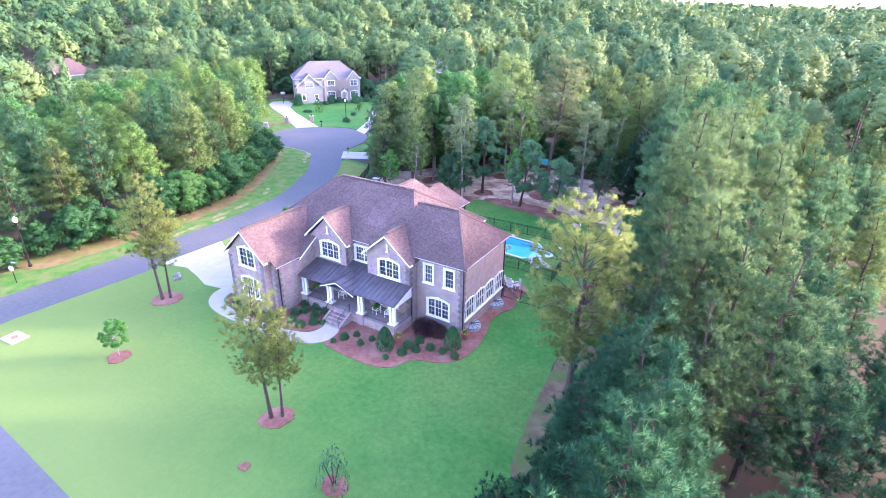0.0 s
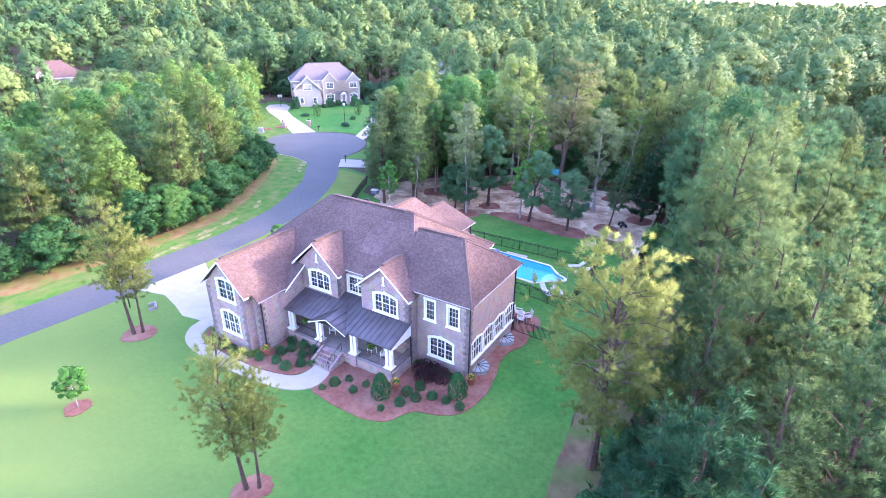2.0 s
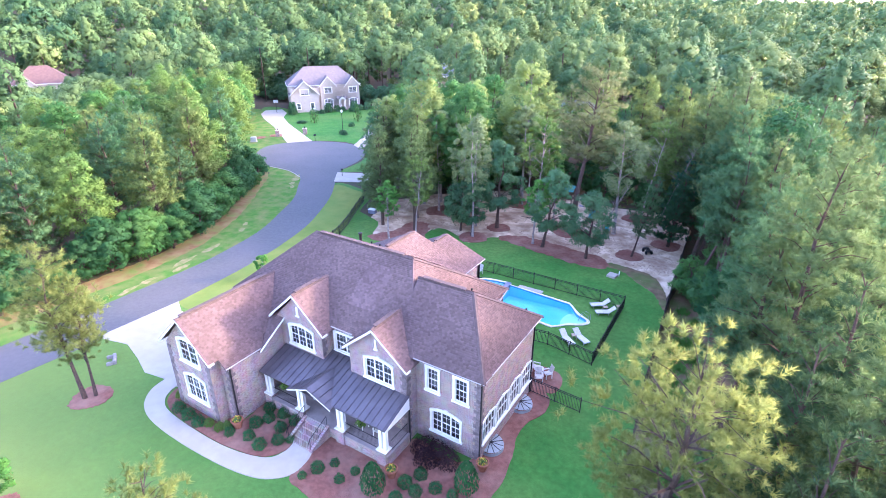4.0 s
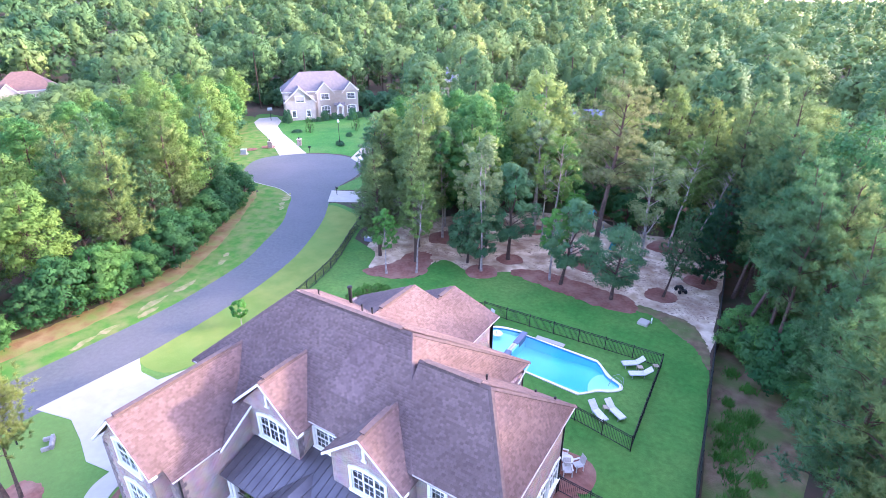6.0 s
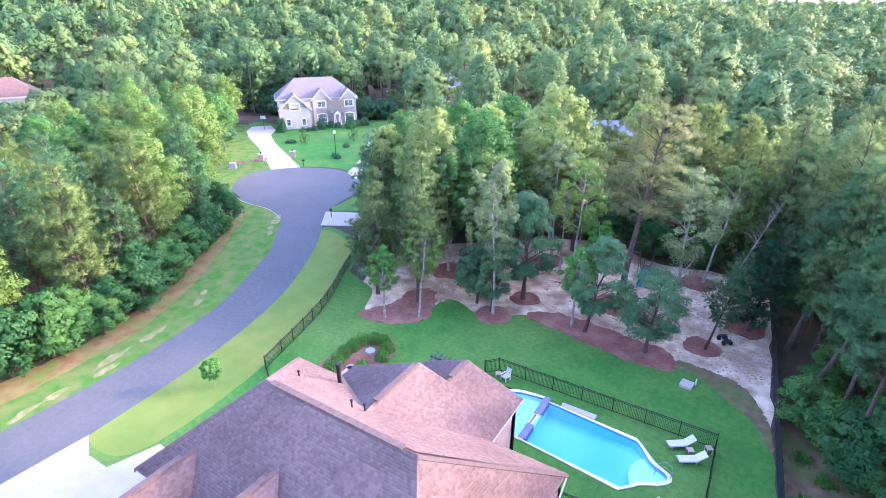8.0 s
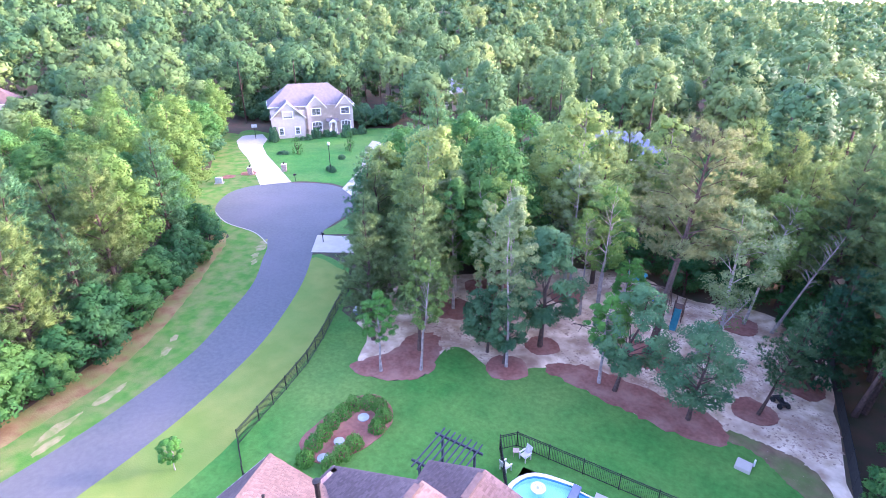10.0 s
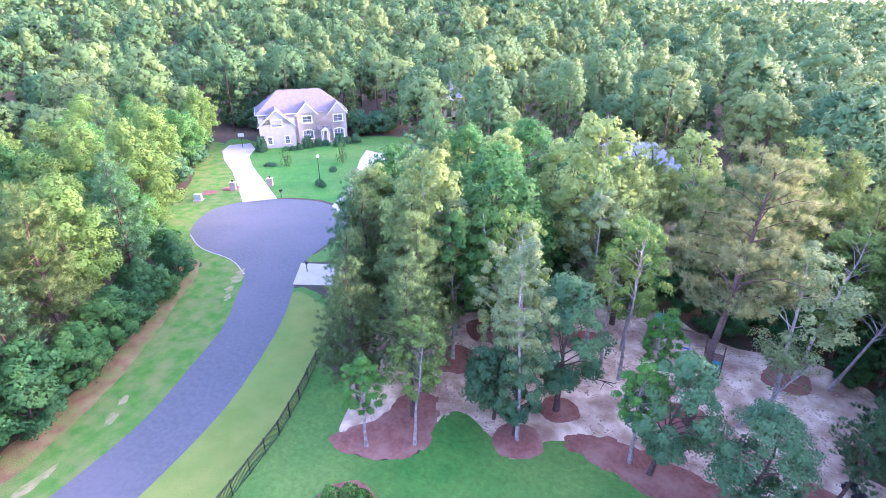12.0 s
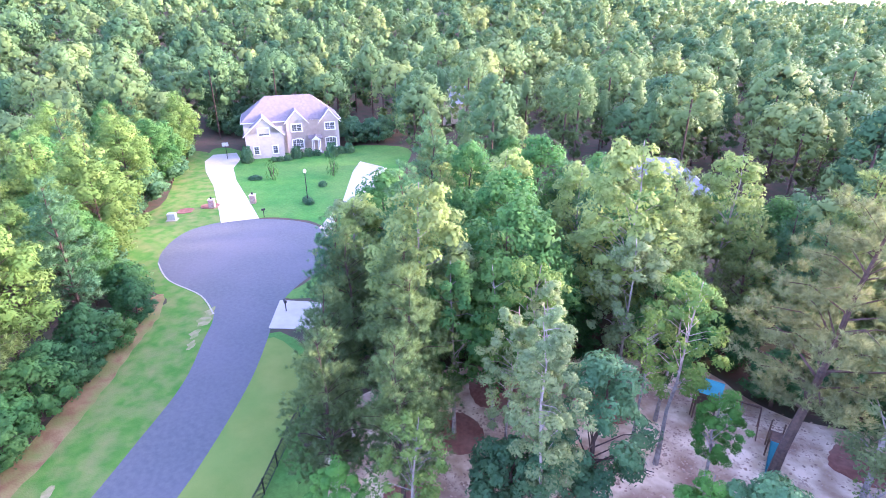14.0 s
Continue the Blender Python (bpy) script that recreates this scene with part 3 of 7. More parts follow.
MULCH_EDGE = [(-16, 34.9), (-12, 34.0), (-8, 33.2), (-4.7, 32.8), (-1.3, 33.5), (-2.4, 36.2), (-6, 36.6), (-10.5, 37.2), (-14, 37)]
sheet("mulch_border", smooth_loop(MULCH_EDGE, 8, 0.22, 15), 0.04, M_MULCH, 0.06, "reddish pine-straw border between lawn and sand", "mulch bed")
LITTER = [(-2.2, 33.9), (0.1, 34.0), (1.5, 33.1), (3.0, 31.7), (4.6, 30.5), (5.7, 28.9), (6.4, 27.2), (6.5, 28.6), (6.1, 30.4), (5.7, 31.4), (4.7, 33.4), (3.4, 34.6), (2.2, 35.0), (0.4, 35.2), (-1.2, 35.2)]
sheet("litter_strip", smooth_loop(LITTER, 9, 0.12, 14), 0.03, M_DRYGRASS, 0.04, "brown leaf litter between the lawn and the sand", "bare ground")


def pine_straw_litter():
    """Drifts of needles and leaf litter, thicker towards the edge of the sand."""
    rng = random.Random(83)
    verts, faces = [], []
    heaps = [(rng.uniform(-36, 6), rng.uniform(26, 57), rng.uniform(0.8, 2.6)) for _ in range(150)]
    for hx, hy, spread in heaps:
        for _ in range(int(46 * spread)):
            x, y = rng.gauss(hx, spread * 0.6), rng.gauss(hy, spread * 0.4)
            if not inside(x, y, SAND) or inside(x, y, LAWN):
                continue
            r, a0, n, b = rng.uniform(0.03, 0.15), rng.uniform(0, 6.3), len(verts), rng.uniform(0.35, 1)
            for k in range(6):
                t = math.pi * k / 3
                u, v = r * math.cos(t) * rng.uniform(0.6, 1.3), r * b * math.sin(t) * rng.uniform(0.6, 1.3)
                verts.append((x + u * math.cos(a0) - v * math.sin(a0), y + u * math.sin(a0) + v * math.cos(a0), 0.003))
            verts.append((x, y, rng.uniform(0.012, 0.04)))
            faces += [(n + k, n + (k + 1) % 6, n + 6) for k in range(6)]
    tagged(raw("leaf_litter", np.array(verts), faces, M_LITTER), "brown pine straw and leaf litter drifted over the sand", "leaf litter", "", "stuff")


pine_straw_litter()
sheet("mulch_bed", smooth_loop([(-31, 26.2), (-28, 25.9), (-25.2, 27.4), (-24.4, 29.6), (-25.4, 32.5), (-27, 34.4), (-29, 33.4), (-29.2, 30)], 8, 0.2, 16), 0.04, M_MULCH, 0.06, "reddish pine-straw bed round slim trees", "mulch bed")

DRIVE = [(-36.9, -5.8), (-36.5, 2.2), (-34.5, 1.2), (-32.3, 1.3), (-31.2, 4.5), (-23.0, 4.6), (-23.0, -6.1), (-25.9, -6.0), (-28.2, -6.4), (-30.6, -5.6), (-33.4, -4.9)]
sheet("driveway", DRIVE, 0.05, M_CONC, 0.12, "broad pale concrete driveway joining street and garage", "driveway")
sheet("driveway_apron", [(-55.0, 46.6), (-51.6, 42.0), (-46.5, 44.8), (-49.5, 49.3)], 0.05, M_CONC, 0.12, "pale concrete driveway mouth beside the street", "driveway")
FAR_DRIVE = [(-80.6, 58.2), (-88, 63.2), (-97.7, 69.5), (-107, 74.6), (-114, 79.4), (-117.4, 84), (-114.6, 88), (-109, 84.6), (-104.6, 79.3), (-97, 74), (-86.5, 68), (-77.2, 62.6)]
sheet("far_driveway", FAR_DRIVE, 0.05, M_CONC, 0.12, "long pale concrete driveway up to the house", "driveway")
sheet("side_driveway", [(-66.5, 64.6), (-62.4, 62.4), (-68, 78), (-78, 96), (-86, 97), (-82, 90), (-72, 76)], 0.05, M_CONC, 0.12, "pale concrete driveway running up beside the lawn", "driveway")
WALK = smooth_loop([(-25.9, -6.0), (-25.6, -7.4), (-24.4, -8.7), (-22.4, -9.4), (-18.8, -9.6), (-14.4, -9.4), (-11.4, -8.8), (-9.9, -7.6), (-9.75, -6.2), (-10.05, -5.3)], 5, closed=False) + smooth_loop([(-11.8, -5.3), (-11.7, -6.3), (-12.4, -7.4), (-15.2, -8.15), (-18.8, -8.3), (-22.2, -8.1), (-23.6, -7.5), (-24.2, -6.6), (-24.3, -5.9)], 5, closed=False)
sheet("front_walk", WALK, 0.07, M_CONC, 0.1, "curving pale concrete footpath to the porch steps", "path")
BED_A = [(-24.0, -6.2), (-23.4, -7.4), (-22, -8.0), (-18.8, -8.25), (-15.3, -8.1), (-12.6, -7.4), (-11.75, -6.2), (-11.9, -5.2), (-12.3, -3.4), (-16.6, -3.2), (-16.9, -6), (-22.6, -6.2)]
sheet("planting_bed", smooth_loop(BED_A, 5, 0.03, 17), 0.06, M_MULCH, 0.08, "reddish mulch bed between the footpath and brick wall", "mulch bed")
BED_B = [(-10.0, -5.2), (-9.8, -7.6), (-8.6, -8.0), (-6.6, -8.2), (-4.3, -8.1), (-2.6, -7.4), (-1.6, -5.6), (0.2, -4.9), (1.6, -3.7), (2.1, -1.2), (1.75, 1.6), (1.2, 3.6), (1.4, 5.4), (1.9, 6.5), (1.9, 8.0), (1.2, 8.9), (-0.4, 9.0), (-0.5, -0.2), (-4.8, -0.5), (-5.4, -3.3), (-9.7, -3.3)]
sheet("planting_bed", smooth_loop(BED_B, 5, 0.04, 19), 0.06, M_MULCH, 0.08, "broad reddish mulch bed wrapping the house corner", "mulch bed")
sheet("planting_bed", smooth_loop([(-27.9, 17), (-28.2, 20), (-27.9, 22.8), (-26.6, 24.2), (-25, 24), (-23.5, 22.6), (-23.3, 20.2), (-24, 18), (-25.2, 16.4)], 5, 0.04, 21), 0.06, M_MULCH, 0.08, "reddish mulch bed ringed by low shrubs", "mulch bed")


def ring_bed(x, y, r, seed, sx=1.0):
    rng = random.Random(seed)
    pts = [(x + sx * r * math.cos(a) * rng.uniform(0.85, 1.1), y + r * math.sin(a) * rng.uniform(0.85, 1.1)) for a in [k * math.pi / 5 for k in range(10)]]
    sheet("tree_ring", smooth_loop(pts, 5, 0.09, seed), 0.05 + 0.004 * (seed % 7), M_MULCH, 0.06, "round reddish pine-straw ring at the foot of a tree", "mulch ring", group="mulch rings")


for k, (x, y, r) in enumerate([(-6.1, -16.6, 1.25), (-28.8, -10.4, 1.5), (-23.0, -18.5, 0.95), (1.6, -19.0, 0.9), (-19.0, 33.3, 1.9), (-9.0, 42.0, 2.2), (0.2, 38.6, 1.7), (3.4, 44.2, 1.8), (-2.2, 52.0, 2.0), (-18.9, 48.4, 1.9), (-17.6, 38.2, 1.6), (-6.8, 41.0, 1.4), (-27.5, 45.5, 2.4), (-28, 39.5, 2.2), (-4.4, -20.9, 0.35), (-90, 58.6, 1.3), (-88.6, 62.2, 1.5)]):
    ring_bed(x, y, r, 100 + k)

kerb_line = smooth_loop(ROAD_IN[10:14], 5, closed=False)
ribbon("kerb", kerb_line, 0.07, 0.0, M_KERB, "worn pale concrete kerb along the curve", "kerb", 0.05)

# ---- house building kit ----
FRONT, SIDE_E, SIDE_W, BACK = 0, 90, -90, 180


def facing(x, y, turn):
    """A wall's own frame: u along it, outward is -y."""
    return Matrix.Translation((x, y, 0)) @ pose(0, 0, 0, 0, 0, turn)


def wall(house, m, u0, u1, z0, z1, openings=(), thick=0.3, gable=None, name="wall", material=None):
    """A brick wall with real openings (u0, u1, z0, z1), and a gable of (u, z) points on top."""
    bm = bmesh.new()
    us = sorted({u0, u1, *[v for o in openings for v in o[:2]]})
    zs = sorted({z0, z1, *[v for o in openings for v in o[2:]]})
    for a, b in zip(us, us[1:]):
        for c, d in zip(zs, zs[1:]):
            if not any(o[0] <= a and b <= o[1] and o[2] <= c and d <= o[3] for o in openings):
                box(bm, a, b, 0, thick, c, d)
    if gable:
        prism(bm, [(u, 0, z) for u, z in gable], (0, thick, 0))
    # weld the courses into one shell
    bmesh.ops.remove_doubles(bm, verts=bm.verts[:], dist=1e-4)
    bm.verts.index_update()
    seen, twins = {}, []
    for f in bm.faces:
        k = frozenset(v.index for v in f.verts)
        if k in seen:
            twins += [f, seen[k]]
        seen[k] = f
    bmesh.ops.delete(bm, geom=list(set(twins)), context="FACES_ONLY")
    bm.transform(m)
    return part(name, bm, material or M_BRICK, house)


def window(house, m, u0, u1, z0, z1, units=3, cols=2, rows=4, arch=0.0, trim=0.18, material=None):
    """A white window: surround with sill and head, one sash and pane per unit."""
    bm = bmesh.new()
    box(bm, u0 + 0.004, u0 + trim, -0.07, 0.115, z0, z1 - arch - 0.02)
    box(bm, u1 - trim, u1 - 0.004, -0.07, 0.115, z0, z1 - arch - 0.02)
    n = 8 if arch else 1
    for k in range(n):
        f0, f1 = k / n, (k + 1) / n
        a, b = u0 + (u1 - u0) * f0, u0 + (u1 - u0) * f1
        za, zb = (z1 - arch + arch * (1 - (2 * f - 1) ** 2) for f in (f0, f1))
        prism(bm, [(a, -0.085, za), (b, -0.085, zb), (b, -0.085, zb - trim - 0.04), (a, -0.085, za - trim - 0.04)], (0, 0.21, 0))
    box(bm, u0 - 0.06, u1 + 0.06, -0.13, 0.12, z0 - 0.09, z0 + 0.06, bevel=0.015)
    if arch:
        fill = bmesh.new()                      # brick above the curve, up to the square opening
        for k in range(n):
            f0, f1 = k / n, (k + 1) / n
            a, b = u0 + (u1 - u0) * f0, u0 + (u1 - u0) * f1
            za, zb = (z1 - arch + arch * (1 - (2 * f - 1) ** 2) - 0.02 for f in (f0, f1))
            prism(fill, [(a, 0.003, za), (b, 0.003, zb), (b, 0.003, z1 + 0.05), (a, 0.003, z1 + 0.05)], (0, 0.2, 0))
        fill.transform(m)
        part("arch_brickwork", fill, M_BRICK, house)
        c = (u0 + u1) / 2
        prism(bm, [(c - 0.09, -0.1, z1 - trim - 0.04), (c + 0.09, -0.1, z1 - trim - 0.04), (c + 0.14, -0.1, z1 + 0.08), (c - 0.14, -0.1, z1 + 0.08)], (0, 0.12, 0))
    bm.transform(m)
    win = part("window", bm, material or M_WHITE, house)
    a0, a1, b0, b1 = u0 + trim, u1 - trim, z0 + 0.06, z1 - trim
    wide = (a1 - a0) / units
    for k in range(units):
        p, q = a0 + wide * k, a0 + wide * (k + 1)
        bm = bmesh.new()
        e = 0.055
        box(bm, p, p + e, 0.03, 0.09, b0, b1)
        box(bm, q - e, q, 0.03, 0.09, b0, b1)
        box(bm, p + e, q - e, 0.03, 0.09, b0, b0 + e)
        box(bm, p + e, q - e, 0.03, 0.09, b1 - e, b1)
        mid = (b0 + b1) / 2
        box(bm, p + e, q - e, 0.02, 0.085, mid - 0.03, mid + 0.03)
        for i in range(1, cols):
            x = p + (q - p) * i / cols
            box(bm, x - 0.012, x + 0.012, 0.045, 0.075, b0 + e, b1 - e)
        for j in range(1, rows):
            z = b0 + (b1 - b0) * j / rows
            if abs(z - mid) > 0.05:
                box(bm, p + e, q - e, 0.046, 0.074, z - 0.012, z + 0.012)
        bm.transform(m)
        part("sash", bm, M_WHITE, win)
        bm = bmesh.new()
        bm.faces.new([bm.verts.new(c) for c in ((p + e, 0.06, b0 + e), (q - e, 0.06, b0 + e), (q - e, 0.06, b1 - e), (p + e, 0.06, b1 - e))])
        bm.transform(m)
        part("pane", bm, M_GLASS, win)
        bm = boxed(p, q, 0.34, 0.36, b0, b1)
        bm.transform(m)
        part("blind", bm, M_INTERIOR, win)
    return win


def quoins(house, m, u, z0, z1, both=1):
    """Alternating long and short dark brick blocks up a corner."""
    z, k = z0, 0
    while z < z1 - 0.1:
        w = 0.46 if k % 2 else 0.30
        bm = boxed(min(u, u + both * w), max(u, u + both * w), -0.035, 0.02, z + 0.012, min(z + 0.30, z1) - 0.012)
        bm.transform(m)
        part("quoin", bm, M_QUOIN, house)
        z += 0.30
        k += 1


SHINGLE_MESH = []
PIECES = []


def shingle_mesh():
    if not SHINGLE_MESH:
        bm = bmesh.new()
        w, l, t = 0.19, 0.16, 0.018
        v = [bm.verts.new(p) for p in ((-w / 2, 0, t), (w / 2, 0, t), (w / 2, l, 0.004), (-w / 2, l, 0.004), (-w / 2, 0, 0), (w / 2, 0, 0))]
        bm.faces.new((v[0], v[1], v[2], v[3]))
        bm.faces.new((v[4], v[5], v[1], v[0]))
        bm.faces.new((v[4], v[0], v[3]))
        bm.faces.new((v[5], v[2], v[1]))
        me = bpy.data.meshes.new("shingle")
        bm.to_mesh(me)
        bm.free()
        me.materials.append(M_ROOFPC)
        SHINGLE_MESH.append(me)
    return SHINGLE_MESH[0]


def roof_planes(house, planes, material, name="roof", thick=0.12, single=None, tabs=True):
    """Roof slopes as slabs, laid with overlapping tabs; tabs inside the plan stretch `single` are pieces of their own."""
    bm = bmesh.new()
    for pts in planes:
        prism(bm, pts, (0, 0, -thick))
    roof = part(name, bm, material, house)
    if not tabs:
        return roof
    rng = random.Random(77)
    vs, fs = [], []
    for pts in planes:
        P = [Vector(p) for p in pts]
        nrm = (P[1] - P[0]).cross(P[2] - P[0]).normalized()
        if nrm.z < 0:
            nrm = -nrm
        up = (Vector((0, 0, 1)) - nrm * nrm.z).normalized()
        along = up.cross(nrm)
        flat = [((p - P[0]).dot(along), (p - P[0]).dot(up)) for p in P]
        u0, u1 = min(a for a, _ in flat), max(a for a, _ in flat)
        w0, w1 = min(b for _, b in flat), max(b for _, b in flat)
        row = 0
        w = w0 + 0.01
        while w < w1:
            u = u0 + (0.1 if row % 2 else 0.0) + rng.uniform(-0.03, 0.03)
            while u < u1:
                if all(inside(u + e, w + g, flat) for e in (-0.1, 0.1) for g in (0.02, 0.13)):
                    c = P[0] + along * u + up * w + nrm * 0.003
                    if single and single(c) and len(PIECES) < 290:
                        m = Matrix((( along.x, up.x, nrm.x, c.x), (along.y, up.y, nrm.y, c.y), (along.z, up.z, nrm.z, c.z), (0, 0, 0, 1)))
                        PIECES.append((roof, m))
                    else:
                        t = rng.uniform(0.010, 0.024)
                        hw, l = rng.uniform(0.085, 0.1), 0.16
                        i = len(vs)
                        for du, dw, dn in ((-hw, 0, t), (hw, 0, t), (hw, l, 0.004), (-hw, l, 0.004), (-hw, 0, 0), (hw, 0, 0)):
                            vs.append(c + along * du + up * dw + nrm * dn)
                        fs.append((i, i + 1, i + 2, i + 3))
                        fs.append((i + 4, i + 5, i + 1, i))
                u += 0.205
            w += 0.142
            row += 1
    tagged(raw("shingles", [tuple(v) for v in vs], fs, material, roof), kind="stuff")
    return roof


def board(house, a, b, h=0.2, t=0.05, name="fascia", material=None):
    """A straight board or gutter from a to b."""
    a, b = Vector(a), Vector(b)
    d = (b - a)
    side = Vector((-d.y, d.x, 0)).normalized() * t
    bm = bmesh.new()
    prism(bm, [a + side, b + side, b - side, a - side], (0, 0, -h))
    return part(name, bm, material or M_WHITE, house)


def ridge_cap(house, a, b, w=0.16):
    a, b = Vector(a), Vector(b)
    d = b - a
    s = Vector((-d.y, d.x, 0)).normalized() * w
    up = Vector((0, 0, 0.06))
    bm = bmesh.new()
    prism(bm, [a + up, b + up, b + s - up * 0.9, a + s - up * 0.9], (0, 0, -0.05))
    prism(bm, [a + up, a - s - up * 0.9, b - s - up * 0.9, b + up], (0, 0, -0.05))
    return part("ridge_cap", bm, M_CAP, house)


def downpipe(house, x, y, z0, z1):
    bm = bmesh.new()
    box(bm, x - 0.045, x + 0.045, y - 0.035, y + 0.035, z0, z1)
    part("downpipe", bm, M_BLACK, house, "dark bronze downpipe")


# ---- the brick house ----
EAVE = 6.85
house = thing("house", "large two-storey brick house with brown hipped roof and white trim", "house")
mf = facing(0, 0, FRONT)
me_ = facing(0, 0, SIDE_E)
# wing at the corner
W_LOW, W_U1, W_U2 = (-3.86, -1.32, 1.0, 3.13), (-4.23, -3.04, 4.35, 6.4), (-2.08, -0.84, 4.35, 6.4)
wall(house, mf, -4.95, 0, -0.3, EAVE, [W_LOW, W_U1, W_U2])
window(house, mf, *W_LOW, units=3, cols=2, rows=4, arch=0.28)
window(house, mf, *W_U1, units=1, cols=3, rows=4)
window(house, mf, *W_U2, units=1, cols=3, rows=4)
side = [(0.32 + 2.03 * k, 2.27 + 2.03 * k, 1.25, 3.35) for k in range(4)]
wall(house, me_, 0.3, 8.4, -0.3, EAVE, side)
for o in side:
    window(house, me_, *o, units=4, cols=1, rows=2, arch=0.2, trim=0.09)
wall(house, facing(0, 8.4, BACK), 0.3, 3.6, -0.3, EAVE)
quoins(house, mf, -0.02, 0.1, 6.5, -1)
quoins(house, me_, 0.0, 0.1, 6.5, 1)
# bays with gables
G2 = (-8.6, -6.0, 4.35, 6.35)
G1 = (-15.85, -13.25, 4.5, 6.5)
G2D = (-8.3, -6.3, 1.35, 3.1)
mb = facing(0, -1.1, FRONT)
wall(house, mb, -9.85, -5.0, -0.3, 6.5, [G2, G2D], gable=[(-9.85, 6.5), (-5.0, 6.5), (-7.44, 8.5)])
wall(house, mb, -17.0, -12.5, -0.3, 6.6, [G1], gable=[(-17.0, 6.6), (-12.5, 6.6), (-14.72, 8.9)])
window(house, mb, *G2, units=3, cols=2, rows=4, arch=0.28)
window(house, mb, *G1, units=3, cols=2, rows=4, arch=0.28)
window(house, mb, *G2D, units=2, cols=2, rows=3)
for x, t in ((-5.0, SIDE_E), (-12.5, SIDE_E)):
    wall(house, facing(x, -1.1, t), 0.3, 1.35, -0.3, 6.55)
wall(house, facing(-9.85, -1.1, SIDE_W), -1.35, -0.3, -0.3, 6.55)
quoins(house, mb, -5.02, 0.1, 6.3, -1)
quoins(house, facing(-5.0, -1.1, SIDE_E), 0.0, 0.1, 6.3, 1)
quoins(house, facing(-12.5, -1.1, SIDE_E), 0.0, 4.4, 6.4, 1)
for c, z in ((-7.44, 7.0), (-14.72, 7.2)):      # narrow white vents with a plinth
    bm = bmesh.new()
    box(bm, c - 0.09, c + 0.09, -1.17, -1.1, z, z + 0.72)
    box(bm, c - 0.17, c + 0.17, -1.19, -1.1, z - 0.1, z)
    part("gable_vent", bm, M_WHITE, house)
# entrance wall between the bays
C_WIN, C_DOOR = (-12.35, -10.0, 4.5, 6.3), (-11.9, -10.5, 0.95, 3.3)
wall(house, facing(0, 0, FRONT), -12.5, -9.85, -0.3, EAVE, [C_WIN, C_DOOR])
window(house, mf, *C_WIN, units=2, cols=3, rows=4)
bm = bmesh.new()
for k in range(2):
    box(bm, -11.85 + 0.66 * k, -11.22 + 0.66 * k, 0.1, 0.16, 0.95, 3.25, bevel=0.02)
    for z in (1.15, 2.2):
        box(bm, -11.73 + 0.66 * k, -11.34 + 0.66 * k, 0.08, 0.1, z, z + 0.85, bevel=0.01)
part("front_door", bm, M_DOOR, house, "dark stained double front door")
# garage wing
LWU, LWL = (-20.95, -18.6, 4.55, 6.75), (-21.0, -18.5, 1.3, 3.65)
ml = facing(0, -6.9, FRONT)
wall(house, ml, -22.4, -17.6, -0.3, 5.6, [LWL, LWU[:2] + (4.55, 5.6)], gable=None)
bm = bmesh.new()
prism(bm, [(-22.4, -6.9, 5.6), (-20.95, -6.9, 5.6), (-20.95, -6.9, 6.75), (-21.15, -6.9, 7.0)], (0, 0.3, 0))
prism(bm, [(-18.6, -6.9, 5.6), (-17.6, -6.9, 5.6), (-17.6, -6.9, 6.1), (-18.55, -6.9, 7.0), (-18.6, -6.9, 6.9)], (0, 0.3, 0))
prism(bm, [(-21.15, -6.9, 7.0), (-20.95, -6.9, 6.75), (-18.6, -6.9, 6.75), (-18.55, -6.9, 7.0), (-19.85, -6.9, 8.2)], (0, 0.3, 0))
part("gable_wall", bm, M_BRICK, house)
window(house, ml, *LWU, units=2, cols=2, rows=4, arch=0.28)
window(house, ml, *LWL, units=3, cols=2, rows=4, arch=0.28)
quoins(house, ml, -17.62, 0.1, 5.9, -1)
quoins(house, ml, -22.38, 0.1, 5.4, 1)
wall(house, facing(-17.6, -6.9, SIDE_E), 0.3, 0.8, -0.3, 5.9)
wall(house, facing(0, -6.1, FRONT), -17.6, -16.7, -0.3, 5.1)
wall(house, facing(-16.7, -6.1, SIDE_E), 0.3, 5.0, -0.3, 4.85, gable=[(2.4, 4.85), (5.0, 4.85), (5.0, 6.5)])
quoins(house, facing(0, -6.1, FRONT), -16.72, 0.1, 4.7, -1)
quoins(house, facing(-16.7, -6.1, SIDE_E), 0.0, 0.1, 4.7, 1)
wall(house, facing(-22.4, -6.9, SIDE_W), -17.3, -0.3, -0.3, 5.6, [(-6.5, -3.8, 0.1, 2.4), (-11.0, -8.3, 0.1, 2.4)])
for v in (-6.5, -11.0):
    bm = bmesh.new()
    for r in range(4):
        for c in range(4):
            box(bm, v + 0.03 + 0.67 * c, v + 0.64 + 0.67 * c, 0.1, 0.14, 0.1 + 0.57 * r, 0.64 + 0.57 * r, bevel=0.015)
    bm.transform(facing(-22.4, -6.9, SIDE_W))
    part("garage_door", bm, M_WHITE, house, "white panelled garage door")
wall(house, facing(-3.6, 8.4, SIDE_E), 0, 2.0, -0.3, EAVE)
wall(house, facing(0, 10.4, BACK), 3.6, 8.2, -0.3, EAVE)
wall(house, facing(-8.2, 10.4, SIDE_E), 0.3, 4.4, -0.3, 6.8)
wall(house, facing(0, 14.8, BACK), 8.2, 15.0, -0.3, 6.8)
wall(house, facing(-15.0, 12.3, SIDE_W), -2.5, -0.3, -0.3, 6.8)
wall(house, facing(0, 12.3, BACK), 15.3, 19.3, -0.3, 6.8)
